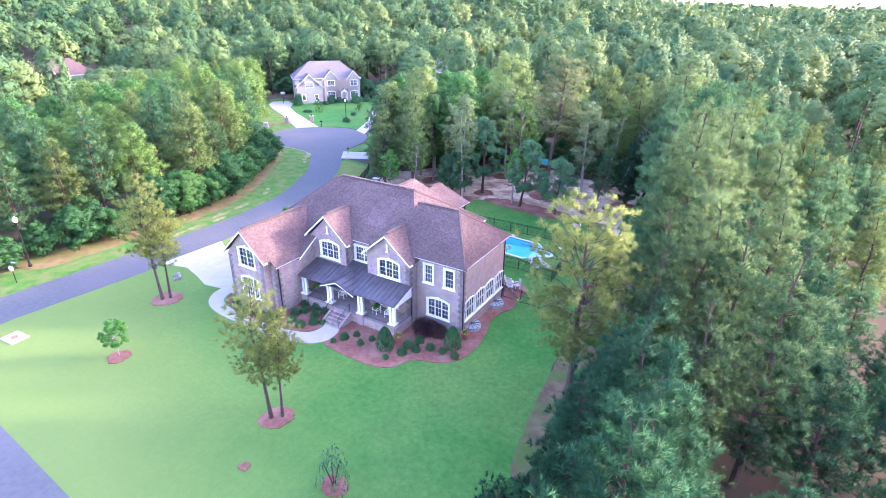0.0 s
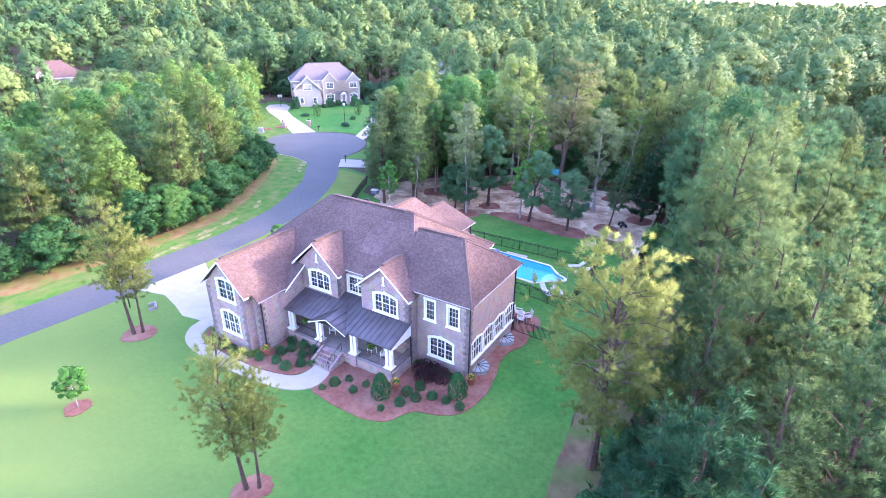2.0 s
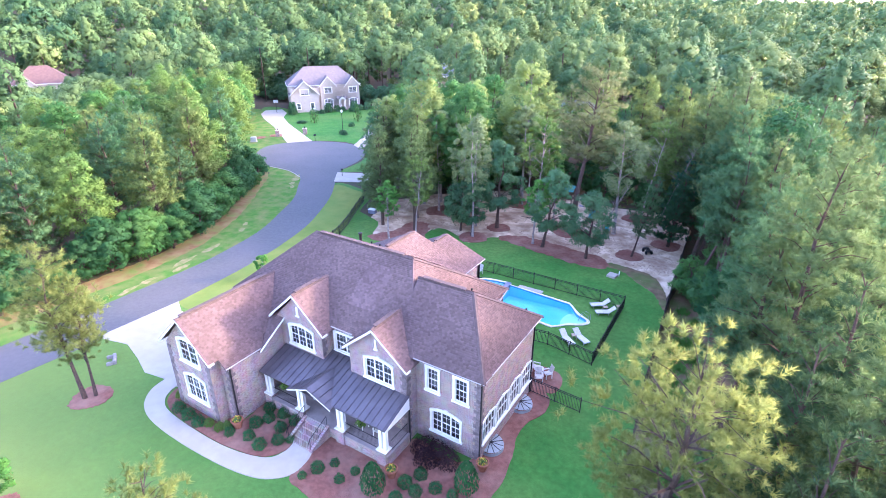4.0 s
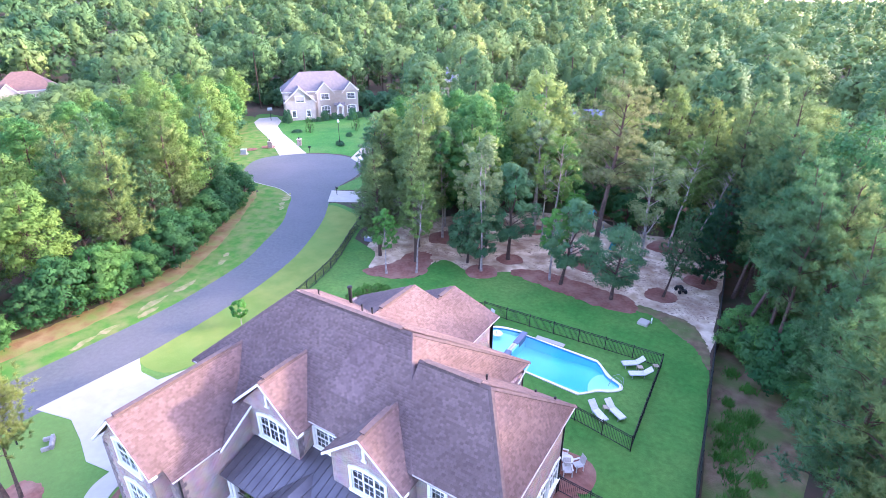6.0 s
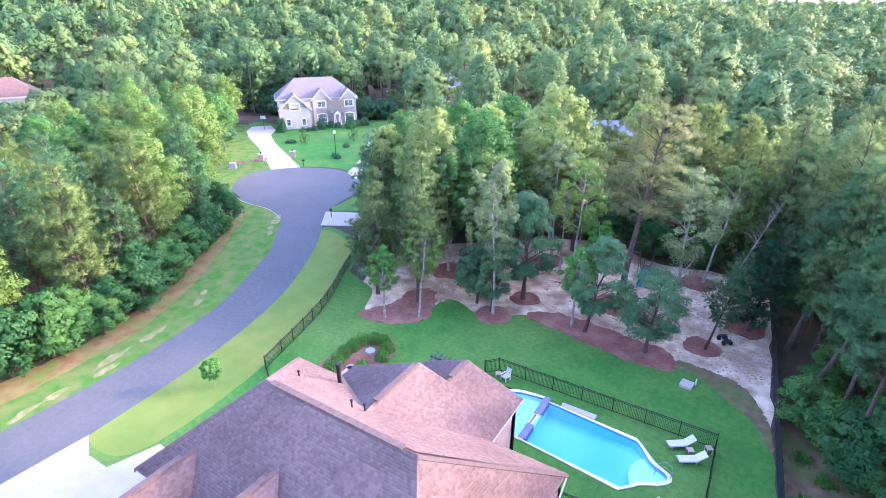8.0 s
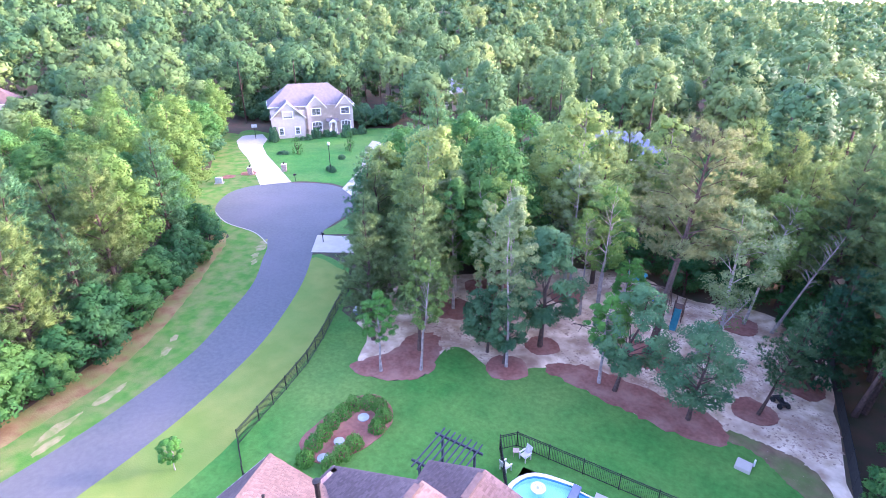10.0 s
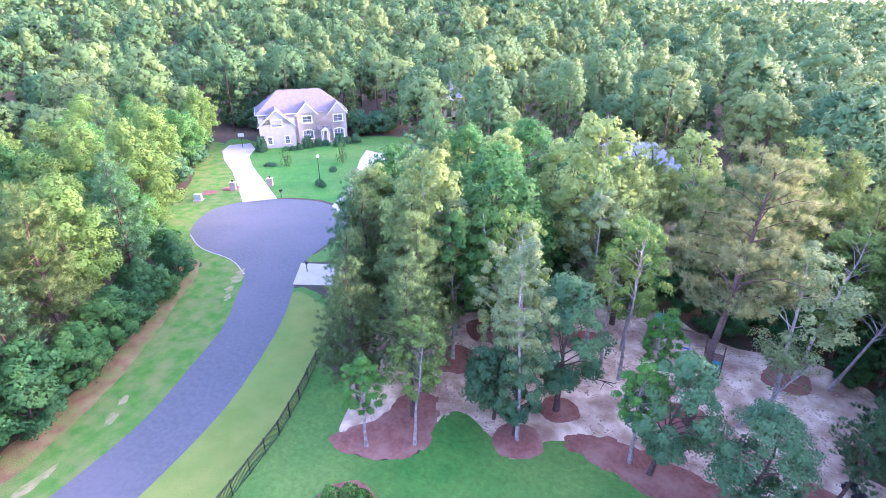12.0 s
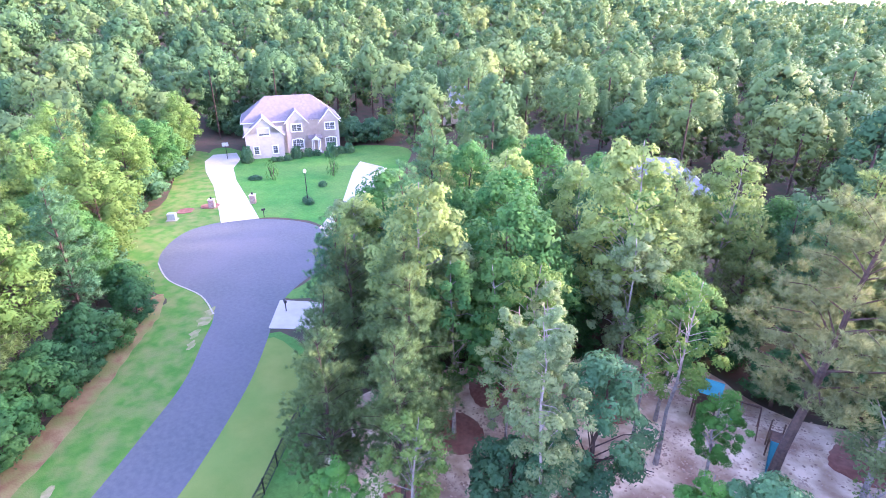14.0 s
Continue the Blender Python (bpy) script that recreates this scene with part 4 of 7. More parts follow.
wall(house, facing(-19.3, 10.4, SIDE_W), -1.9, -0.3, -0.3, 6.8)
wall(house, facing(0, 10.4, BACK), 19.3, 22.4, -0.3, EAVE)
bm = bmesh.new()
box(bm, -22.1, -0.35, 0.35, 8.0, 0.6, 0.9)
box(bm, -22.1, -0.35, 0.35, 8.0, 3.75, 4.0)
part("interior_floors", bm, M_INTERIOR, house)

# roof slopes
R0, R1, RZ = (-18.1, 4.85, 11.1), (-8.45, 4.85, 11.1), 11.1
FL, FR, RR, RL = (-22.9, -0.45, EAVE), (-4.9, -0.45, EAVE), (-3.5, 11.1, 7.1), (-22.9, 11.1, EAVE)
main = [[FL, FR, R1, R0], [FR, RR, R1], [RR, RL, R0, R1], [RL, FL, R0]]
NEAR_STRETCH = lambda c: -11.8 < c.x < -9.4 and 1.0 < c.y < 4.6
roof_planes(house, main, M_ROOF, single=NEAR_STRETCH)
a, b = (-7.2, 3.75, 10.4), (-2.75, 3.75, 10.4)
c0, c1, c2, c3 = (-6.8, -0.4, 6.83), (0.35, -0.4, 6.83), (0.45, 8.75, 7.0), (-6.8, 8.75, 6.83)
roof_planes(house, [[c0, c1, b, a], [c1, c2, b], [c2, c3, a, b]], M_ROOF)


def gable_roof(xc, z, half, drop, y0, y1, right=None):
    """Two slopes along y; the ridge runs from y0 back into the main roof at y1."""
    right = right or half
    k = drop / half
    p, q = (xc, y0, z), (xc, y1, z)
    e0, e1 = (xc - half, y0, z - drop), (xc - half, y1, z - drop)
    f0, f1 = (xc + right, y0, z - right * k), (xc + right, y1, z - right * k)
    roof_planes(house, [[e0, p, q, e1], [p, f0, f1, q]], M_ROOF)
    ridge_cap(house, (xc, y0, z), (xc, y1 - 0.15, z))
    for s0, s1 in ((e0, p), (p, f0)):
        s0, s1 = Vector(s0), Vector(s1)
        bm = bmesh.new()
        prism(bm, [s0 + Vector((0, 0.04, -0.02)), s1 + Vector((0, 0.04, -0.02)), s1 + Vector((0, 0.04, -0.22)), s0 + Vector((0, 0.04, -0.22))], (0, -0.05, 0))
        part("rake_board", bm, M_WHITE, house)
    for e in (e0, f0):
        bm = boxed(e[0] - 0.02, e[0] + 0.06, e[1] + 0.05, e[1] + 0.45, e[2] - 0.2, e[2] - 0.05)
        part("eave_return", bm, M_WHITE, house)


gable_roof(-7.44, 8.72, 2.75, 2.3, -1.5, 1.9)
gable_roof(-14.72, 9.12, 2.75, 2.5, -1.5, 2.4)
gable_roof(-19.85, 8.42, 2.85, 2.65, -7.3, 1.6)
# lower slopes of the garage wing, and the cat-slide beside the porch
roof_planes(house, [[(-19.85, -6.5, 8.40), (-16.35, -6.5, 5.14), (-16.35, -3.4, 5.14), (-19.85, 1.0, 8.40)]], M_ROOF)
roof_planes(house, [[(-19.4, -3.6, 4.95), (-16.3, -3.6, 4.95), (-16.3, 0.2, 7.3), (-19.4, 0.2, 7.3)]], M_ROOF)
board(house, (-16.27, -3.6, 4.97), (-16.27, -0.9, 6.64), 0.14, 0.03, "rake_board")
# rooms at the back
roof_planes(house, [[(-19.7, 6.8, 6.45), (-13.3, 6.8, 9.65), (-13.3, 12.0, 9.65), (-19.7, 12.6, 6.45)],
                    [(-13.3, 6.8, 9.65), (-7.85, 6.8, 6.95), (-7.85, 15.3, 6.95), (-11.55, 14.8, 8.78), (-11.55, 12.35, 8.78), (-13.3, 12.0, 9.65)],
                    [(-19.7, 12.6, 6.45), (-13.3, 12.0, 9.65), (-11.55, 12.35, 8.78), (-14.9, 13.3, 7.1)],
                    [(-11.55, 12.35, 8.78), (-11.55, 14.8, 8.78), (-15.2, 15.3, 6.95), (-14.9, 13.3, 7.1)],
                    [(-7.85, 15.3, 6.95), (-15.2, 15.3, 6.95), (-11.55, 14.8, 8.78)]], M_ROOF)
for p, q in ((R0, R1), (R0, FL), (R0, RL), (R1, RR), (a, b), (b, c1), (b, c2), ((-13.3, 7.6, 9.65), (-13.3, 11.9, 9.65)), ((-11.55, 12.4, 8.78), (-11.55, 14.7, 8.78))):
    ridge_cap(house, p, q)
for p, q in (((-17.6, 4.85, 11.16), (-9.2, 4.85, 11.16)), ((-6.8, 3.75, 10.46), (-3.3, 3.75, 10.46)), ((-13.3, 7.9, 9.71), (-13.3, 11.6, 9.71)), ((-11.55, 12.7, 8.84), (-11.55, 14.4, 8.84)), ((-14.72, -1.1, 9.18), (-14.72, 1.6, 9.18)), ((-7.44, -1.1, 8.78), (-7.44, 1.2, 8.78)), ((-19.85, -6.9, 8.48), (-19.85, 0.6, 8.48))):
    board(house, (p[0], p[1], p[2] + 0.07), (q[0], q[1], q[2] + 0.07), 0.09, 0.17, "ridge_vent", M_CAP)
# gutters, fascias and downpipes
for p, q in ((FL, (-17.5, -0.45, EAVE)), ((-12.1, -0.45, EAVE), (-10.1, -0.45, EAVE)), ((-4.9, -0.4, 6.83), c1), (c1, c2), (RL, FL), (RR, (-8, 11.0, EAVE)), ((-7.85, 9, 6.95), (-7.85, 15.3, 6.95)), ((-16.33, -6.5, 5.14), (-16.33, -3.5, 5.14)), ((-3.3, 8.7, EAVE), RR)):
    board(house, (p[0], p[1], p[2] + 0.01), (q[0], q[1], q[2] + 0.01), 0.07, 0.03, "gutter", M_GUTTER)
for x, y, z0, z1 in ((0.06, -0.06, 0.1, 6.6), (0.06, 8.3, 0.1, 6.6), (-16.6, -6.05, 0.1, 4.9), (-4.9, -1.0, 0.1, 2.9), (-8.1, 14.7, 0.1, 6.7), (-22.5, -6.8, 0.1, 5.4)):
    downpipe(house, x, y, z0, z1)
for x, y, h in ((-17.6, 9.6, 1.5), (-18.8, 7.6, 0.45), (-13.8, 6.6, 0.6), (-13.2, 6.9, 0.6), (-3.9, 5.6, 0.45), (-0.6, 8.0, 0.35), (-1.9, 8.2, 0.3)):
    z = 11.14 - (y - 4.77) * 0.68 if x < -8 else 10.26 - (y - 3.96) * 0.72
    bm = bmesh.new()
    r = 0.13 if h > 1 else 0.05
    lathe(bm, [(r * 1.6, z - 0.2), (r * 1.5, z + 0.04), (r, z + 0.08), (r, z + h - 0.14), (r * 1.5, z + h - 0.12), (r * 1.5, z + h), (r * 0.4, z + h + 0.03)], 10, (x, y))
    part("flue" if h > 1 else "vent_pipe", bm, M_BLACK, house, "dark metal flue" if h > 1 else "")

# porch
def porch():
    X0, X1, Y0, Y1, Z = -16.4, -4.85, -3.6, -1.1, 0.95
    part("porch_base", boxed(X0, X1, Y0, Y1, -0.3, Z - 0.08), M_BRICK, house)
    bm = boxed(X0 - 0.02, X1 + 0.05, Y0 - 0.06, Y1, Z - 0.08, Z)
    box(bm, -12.5, -9.85, Y1, 0.0, Z - 0.08, Z)
    part("porch_floor", bm, M_PATIO, house, "pale stone porch floor")
    part("porch_base", boxed(-12.5, -9.85, Y1, 0, -0.3, Z - 0.08), M_BRICK, house)
    # steps
    for k in range(5):
        part("step", boxed(-12.05, -10.25, -3.6 - 0.36 * (5 - k), -3.6 - 0.36 * (4 - k) + 0.02, -0.2, 0.17 * (k + 1), bevel=0.015), M_BRICK, house)
    for s in (-12.2, -10.1):
        bm = bmesh.new()
        prism(bm, [(s - 0.13, -3.6, 1.05), (s - 0.13, -5.45, 0.25), (s - 0.13, -5.45, -0.2), (s - 0.13, -3.6, -0.2)], (0.26, 0, 0))
        part("cheek_wall", bm, M_BRICK, house)
        bm = bmesh.new()
        for y, z in ((-3.7, 1.0), (-4.6, 0.6), (-5.4, 0.25)):
            tube(bm, [(s, y, z - 0.1), (s, y, z + 0.92)], [0.02, 0.02], 6)
        tube(bm, [(s, -3.7, 1.92), (s, -5.4, 1.17), (s, -5.6, 0.75)], [0.025, 0.025, 0.025], 6)
        tube(bm, [(s, -3.7, 1.2), (s, -5.4, 0.45)], [0.015, 0.015], 5)
        for k in range(12):
            y = -3.75 - k * 0.145
            tube(bm, [(s, y, 1.2 + (y + 3.7) * 0.44), (s, y, 1.9 + (y + 3.7) * 0.44)], [0.01, 0.01], 4)
        part("stair_rail", bm, M_BLACK, house, "black iron stair rail")
    # columns on brick piers
    for x in (-5.3, -8.95, -12.75, -16.05):
        part("pier", boxed(x - 0.36, x + 0.36, -3.72, -3.1, -0.2, 1.22), M_BRICK, house)
        part("pier_cap", boxed(x - 0.42, x + 0.42, -3.78, -3.04, 1.22, 1.3, bevel=0.02), M_WHITE, house)
        for dx in (-0.19, 0.19):
            bm = bmesh.new()
            box(bm, x + dx - 0.15, x + dx + 0.15, -3.56, -3.26, 1.3, 1.42)
            v0 = [(x + dx - 0.125, -3.535), (x + dx + 0.125, -3.535), (x + dx + 0.125, -3.285), (x + dx - 0.125, -3.285)]
            prism(bm, [(p[0], p[1], 1.42) for p in v0], (0, 0, 1.52))
            box(bm, x + dx - 0.15, x + dx + 0.15, -3.56, -3.26, 2.94, 3.06)
            part("column", bm, M_WHITE, house, "square white porch column")
    # beam, roof and standing seams
    part("porch_beam", boxed(-16.4, -4.95, -3.62, -3.2, 3.06, 3.3), M_WHITE, house)
    slope = 0.31
    zr = lambda y: 3.32 + (y + 3.85) * slope
    bm = bmesh.new()
    prism(bm, [(-16.45, -3.85, zr(-3.85)), (-4.8, -3.85, zr(-3.85)), (-4.8, -1.08, zr(-1.08)), (-16.45, -1.08, zr(-1.08))], (0, 0, -0.09))
    prism(bm, [(-12.5, -1.1, zr(-1.1)), (-9.85, -1.1, zr(-1.1)), (-9.85, 0.0, zr(0.0)), (-12.5, 0.0, zr(0))], (0, 0, -0.09))
    roof = part("porch_roof", bm, M_METALROOF, house, "dark standing-seam metal porch roof")
    x = -16.4
    while x < -4.75:
        yb = 0.0 if -12.5 < x < -9.85 else -1.1
        bm = bmesh.new()
        prism(bm, [(x - 0.018, -3.85, zr(-3.85) + 0.045), (x + 0.018, -3.85, zr(-3.85) + 0.045), (x + 0.018, yb, zr(yb) + 0.045), (x - 0.018, yb, zr(yb) + 0.045)], (0, 0, -0.06))
        part("seam", bm, M_METALROOF, roof)
        x += 0.52
    # shallow gable over the steps
    xa, xb, xc, zt = -13.3, -9.2, -11.25, 4.12
    zl = zr(-4.1) + 0.02
    yt = -3.85 + (zt - 3.32) / slope
    bm = bmesh.new()
    prism(bm, [(xa, -4.15, zl), (xc, -4.15, zt), (xc, yt, zt), (xa, -3.75, zl)], (0, 0, -0.08))
    prism(bm, [(xc, -4.15, zt), (xb, -4.15, zl), (xb, -3.75, zl), (xc, yt, zt)], (0, 0, -0.08))
    g = part("porch_gable", bm, M_METALROOF, house, "dark metal gable over the steps")
    for k in range(1, 4):
        for s in (-1, 1):
            x = xc + s * k * 0.52
            z = zt - (zt - zl) * abs(x - xc) / (xc - xa)
            yy = min(-3.85 + (z - 3.32) / slope, yt)
            bm = bmesh.new()
            prism(bm, [(x - 0.018, -4.15, z + 0.05), (x + 0.018, -4.15, z + 0.05), (x + 0.018, yy, z + 0.05), (x - 0.018, yy, z + 0.05)], (0, 0, -0.06))
            part("seam", bm, M_METALROOF, g)
    for p, q in (((xa, zl), (xc, zt)), ((xc, zt), (xb, zl))):
        bm = bmesh.new()
        prism(bm, [(p[0], -4.12, p[1] - 0.07), (q[0], -4.12, q[1] - 0.07), (q[0], -4.12, q[1] - 0.17), (p[0], -4.12, p[1] - 0.17)], (0, -0.04, 0))
        part("rake_board", bm, M_WHITE, house)
    bm = bmesh.new()
    prism(bm, [(xa + 0.3, -3.6, zl - 0.1), (xb - 0.3, -3.6, zl - 0.1), (xc, -3.6, zt - 0.15)], (0, 0.1, 0))
    part("gable_panel", bm, M_METALROOF, house)
    # white cheek at the open end of the roof
    bm = bmesh.new()
    prism(bm, [(-4.86, -3.7, 3.08), (-4.86, -3.7, 3.26), (-4.86, -1.1, zr(-1.1) - 0.1), (-4.86, -1.1, 3.08)], (0.06, 0, 0))
    part("porch_cheek", bm, M_WHITE, house)
    # railings between the piers
    for p, q in (((-15.7, -3.4), (-13.1, -3.4)), ((-8.6, -3.4), (-5.65, -3.4)), ((-4.95, -3.1), (-4.95, -1.2))):
        p, q = Vector(p), Vector(q)
        n = int((q - p).length / 0.11)
        bm = bmesh.new()
        for z in (1.05, 1.85):
            tube(bm, [(*p, z), (*q, z)], [0.022, 0.022], 6)
        for k in range(n + 1):
            r = p.lerp(q, k / n)
            tube(bm, [(*r, 1.05), (*r, 1.85)], [0.009, 0.009], 4)
        part("porch_rail", bm, M_BLACK, house, "black iron porch railing")


porch()
# window wells beside the wall
for y in (1.6, 6.55):
    well = thing("window_well", "half-round clear window well cover with dark ribs by the brick wall", "window well", "window wells")
    n = 12
    arc = [(0.02 + 0.95 * math.sin(math.pi * k / n), y - 0.95 * math.cos(math.pi * k / n)) for k in range(n + 1)]
    bm = bmesh.new()
    for p, q in zip(arc, arc[1:]):
        prism(bm, [(*p, 0.06), (*q, 0.06), (*q, 0.3), (*p, 0.3)], (0.03, 0.0, 0))
    part("rim", bm, M_GREYSTEEL, well)
    bm = bmesh.new()
    prism(bm, [(x, yy, 0.34 + 0.1 * (1 - x)) for x, yy in arc], (0, 0, -0.02))
    part("cover", bm, M_GREYSTEEL, well, "grey ribbed plastic cover")
    for k in range(1, n, 2):
        bm = bmesh.new()
        tube(bm, [(0.03, y, 0.47), (arc[k][0], arc[k][1], 0.35 + 0.1 * (1 - arc[k][0]))], [0.025, 0.025], 5)
        part("rib", bm, M_BLACK, well)


# ---- other houses ----
def simple_house(name, label, at, body, roof_mat, eave, ridge_h, width, depth, gables, wall_mat=M_SIDING, low_wing=None, windows=()):
    """A neighbouring house in its own frame: front along u, depth away from the viewer."""
    h = thing(name, label, "house")
    h.matrix_basis = at
    idm = Matrix.Identity(4)
    wall(h, idm, 0, width, -1.0, eave, [w[:4] for w in windows if w[4] == 0], material=wall_mat)
    wall(h, Matrix.Translation((width, 0, 0)) @ pose(0, 0, 0, 0, 0, 90), 0.3, depth, -1.0, eave, material=wall_mat)
    wall(h, Matrix.Translation((0, 0, 0)) @ pose(0, 0, 0, 0, 0, -90), -depth, -0.3, -1.0, eave, material=wall_mat)
    wall(h, Matrix.Translation((0, depth, 0)) @ pose(0, 0, 0, 0, 0, 180), -width + 0.3, -0.3, -1.0, eave, material=wall_mat)
    o = 0.45
    k = depth / 2 * 0.95
    a, b = (k, depth / 2, ridge_h), (width - k, depth / 2, ridge_h)
    p = [(-o, -o, eave), (width + o, -o, eave), (width + o, depth + o, eave), (-o, depth + o, eave)]
    roof_planes(h, [[p[0], p[1], b, a], [p[1], p[2], b], [p[2], p[3], a, b], [p[3], p[0], a]], roof_mat, tabs=False, thick=0.2)
    for i in range(4):
        board(h, p[i], p[(i + 1) % 4], 0.2, 0.06)
    for x0, x1, y, ev, pk in gables:
        c = (x0 + x1) / 2
        ops = [w[:4] for w in windows if w[4] == y]
        wall(h, Matrix.Translation((0, y, 0)), x0, x1, -1.0, ev, ops, gable=[(x0, ev), (x1, ev), (c, pk - 0.15)], material=wall_mat)
        wall(h, Matrix.Translation((x1, y, 0)) @ pose(0, 0, 0, 0, 0, 90), 0.3, -y + 0.3, -1.0, ev, material=wall_mat)
        wall(h, Matrix.Translation((x0, y, 0)) @ pose(0, 0, 0, 0, 0, -90), y - 0.3, -0.3, -1.0, ev, material=wall_mat)
        s = (pk - ev) / (c - x0)
        yb = depth / 2 * (pk - eave) / (ridge_h - eave) if pk > eave else 0.3
        L, R = (x0 - o, y - o, ev - o * s), (x1 + o, y - o, ev - o * s)
        roof_planes(h, [[L, (c, y - o, pk), (c, yb, pk), (x0 - o, yb, ev - o * s)], [(c, y - o, pk), R, (x1 + o, yb, ev - o * s), (c, yb, pk)]], roof_mat, tabs=False, thick=0.16)
        for q0, q1 in ((L, (c, y - o, pk)), ((c, y - o, pk), R)):
            q0, q1 = Vector(q0), Vector(q1)
            bm = bmesh.new()
            prism(bm, [q0 + Vector((0, 0.02, 0)), q1 + Vector((0, 0.02, 0)), q1 + Vector((0, 0.02, -0.22)), q0 + Vector((0, 0.02, -0.22))], (0, -0.06, 0))
            part("rake_board", bm, M_WHITE, h)
    for u0, u1, z0, z1, y, units in windows:
        window(h, Matrix.Translation((0, y, 0)), u0, u1, z0, z1, units=units, cols=2, rows=4, arch=0.25 if z0 < 2 and units > 1 else 0.0, trim=0.2)
    return h


FX, FY = -110.4, 87.6
far_at = Matrix.Translation((FX, FY, 0.1)) @ pose(0, 0, 0, 0, 0, 50)
far = simple_house("house", "pale two-storey house with grey-brown roof and white gables", far_at, M_SIDING, M_FARROOF, 7.1, 11.8, 20.5, 11.0,
                   [(0.2, 8.0, -3.5, 5.2, 8.7), (8.9, 13.4, -0.8, 7.1, 9.5), (16.4, 20.4, -0.8, 7.1, 9.4)],
                   windows=[(2.8, 5.4, 4.7, 6.5, -3.5, 2), (1.5, 2.9, 0.8, 2.7, -3.5, 1), (5.4, 6.8, 0.8, 2.7, -3.5, 1), (9.9, 12.4, 4.7, 6.5, -0.8, 2), (9.8, 12.5, 0.9, 3.2, -0.8, 3),
                            (17.2, 19.7, 4.7, 6.5, -0.8, 2), (17.1, 19.8, 0.9, 3.2, -0.8, 3), (13.8, 16.0, 4.9, 6.3, 0, 2)])
bm = bmesh.new()
prism(bm, [(13.4, -2.2, 3.2), (16.5, -2.2, 3.2), (16.5, 0.1, 4.1), (13.4, 0.1, 4.1)], (0, 0, -0.15))
prism(bm, [(13.9, -2.9, 3.15), (14.95, -2.9, 4.0), (14.95, 0, 4.0), (13.9, 0, 3.15)], (0, 0, -0.12))
prism(bm, [(14.95, -2.9, 4.0), (16.0, -2.9, 3.15), (16.0, 0, 3.15), (14.95, 0, 4.0)], (0, 0, -0.12))
part("porch_roof", bm, M_FARROOF, far)
bm = bmesh.new()
prism(bm, [(13.9, -2.92, 3.05), (16.0, -2.92, 3.05), (14.95, -2.92, 3.9)], (0, 0.1, 0))
part("porch_gable", bm, M_WHITE, far)
for x in (14.1, 14.45, 15.45, 15.8):
    bm = bmesh.new()
    lathe(bm, [(0.16, 0), (0.16, 0.15), (0.11, 0.2), (0.1, 2.9), (0.16, 3.0), (0.16, 3.1)], 10, (x, -2.6))
    part("column", bm, M_WHITE, far)
part("front_door", boxed(14.4, 15.5, -0.06, 0.0, 0.2, 2.6, bevel=0.02), M_DOOR, far, "dark front door")
part("porch_floor", boxed(13.5, 16.4, -3.0, 0, -0.6, 0.2), M_PATIO, far)
for tag, at, mat_r, w, d, ev, rg in (("slate-blue", Matrix.Translation((-33.5, 90.5, 0)) @ pose(0, 0, 0, 0, 0, 24), M_BLUEROOF, 16.5, 9.5, 4.6, 8.6), ("slate-blue", Matrix.Translation((-93, 135, 2)) @ pose(0, 0, 0, 0, 0, 30), M_BLUEROOF, 14, 9, 4.6, 8.4), ("red-brown", Matrix.Translation((-176, 44, 1.0)) @ pose(0, 0, 0, 0, 0, 66), M_REDROOF, 15, 11, 6.4, 11.0)):
    simple_house("house", f"pale house with {tag} hipped roof among the trees", at, M_SIDING, mat_r, ev, rg, w, d, [(w * 0.08, w * 0.42, -2.0, ev - 0.4, ev + 2.2)], windows=[(w * 0.16, w * 0.34, 1.0, 2.8, -2.0, 2), (w * 0.6, w * 0.8, 1.0, 2.8, 0, 2)])

# ---- trees ----
def unit(n, rng):
    v = rng.normal(size=(n, 3))
    return v / np.linalg.norm(v, axis=1, keepdims=True)


def leaf_cards(centres, normals, width, length, rng):
    """Folded diamond leaves: two triangles each, facing roughly along their normals."""
    n = len(centres)
    r = unit(n, rng)
    a = np.cross(normals, r)
    a /= np.linalg.norm(a, axis=1, keepdims=True) + 1e-9
    b = np.cross(normals, a)
    s = rng.uniform(0.7, 1.3, (n, 1))
    L, Wd = a * length * s * 0.5, b * width * s * 0.5
    lift = normals * (width * 0.25)
    v = np.stack([centres - L, centres + Wd + lift, centres + L, centres - Wd + lift], 1).reshape(-1, 3)
    i = np.arange(n)[:, None] * 4
    f = np.concatenate([i + [0, 1, 2], i + [0, 2, 3]], 1).reshape(-1, 3)
    return v, f


def rounded(v, normals):
    """Turns each triangle to its bough's outward side and gives its corners that side's normal."""
    t = v.reshape(-1, 3, 3)
    flip = (np.cross(t[:, 1] - t[:, 0], t[:, 2] - t[:, 0]) * normals).sum(1) < 0
    t[flip] = t[flip][:, [0, 2, 1]]
    return t.reshape(-1, 3), np.repeat(normals, 3, 0)


def leaf_blades(centres, normals, width, length, rng):
    """Pointed leaf sprays, one triangle each."""
    n = len(centres)
    a = np.cross(normals, unit(n, rng))
    a /= np.linalg.norm(a, axis=1, keepdims=True) + 1e-9
    b = np.cross(normals, a)
    s = rng.uniform(0.7, 1.3, (n, 1))
    v = np.stack([centres - a * length * s * 0.4 - b * width * s * 0.6, centres - a * length * s * 0.4 + b * width * s * 0.6, centres + a * length * s * 0.75], 1).reshape(-1, 3)
    return v, np.arange(n * 3).reshape(-1, 3)


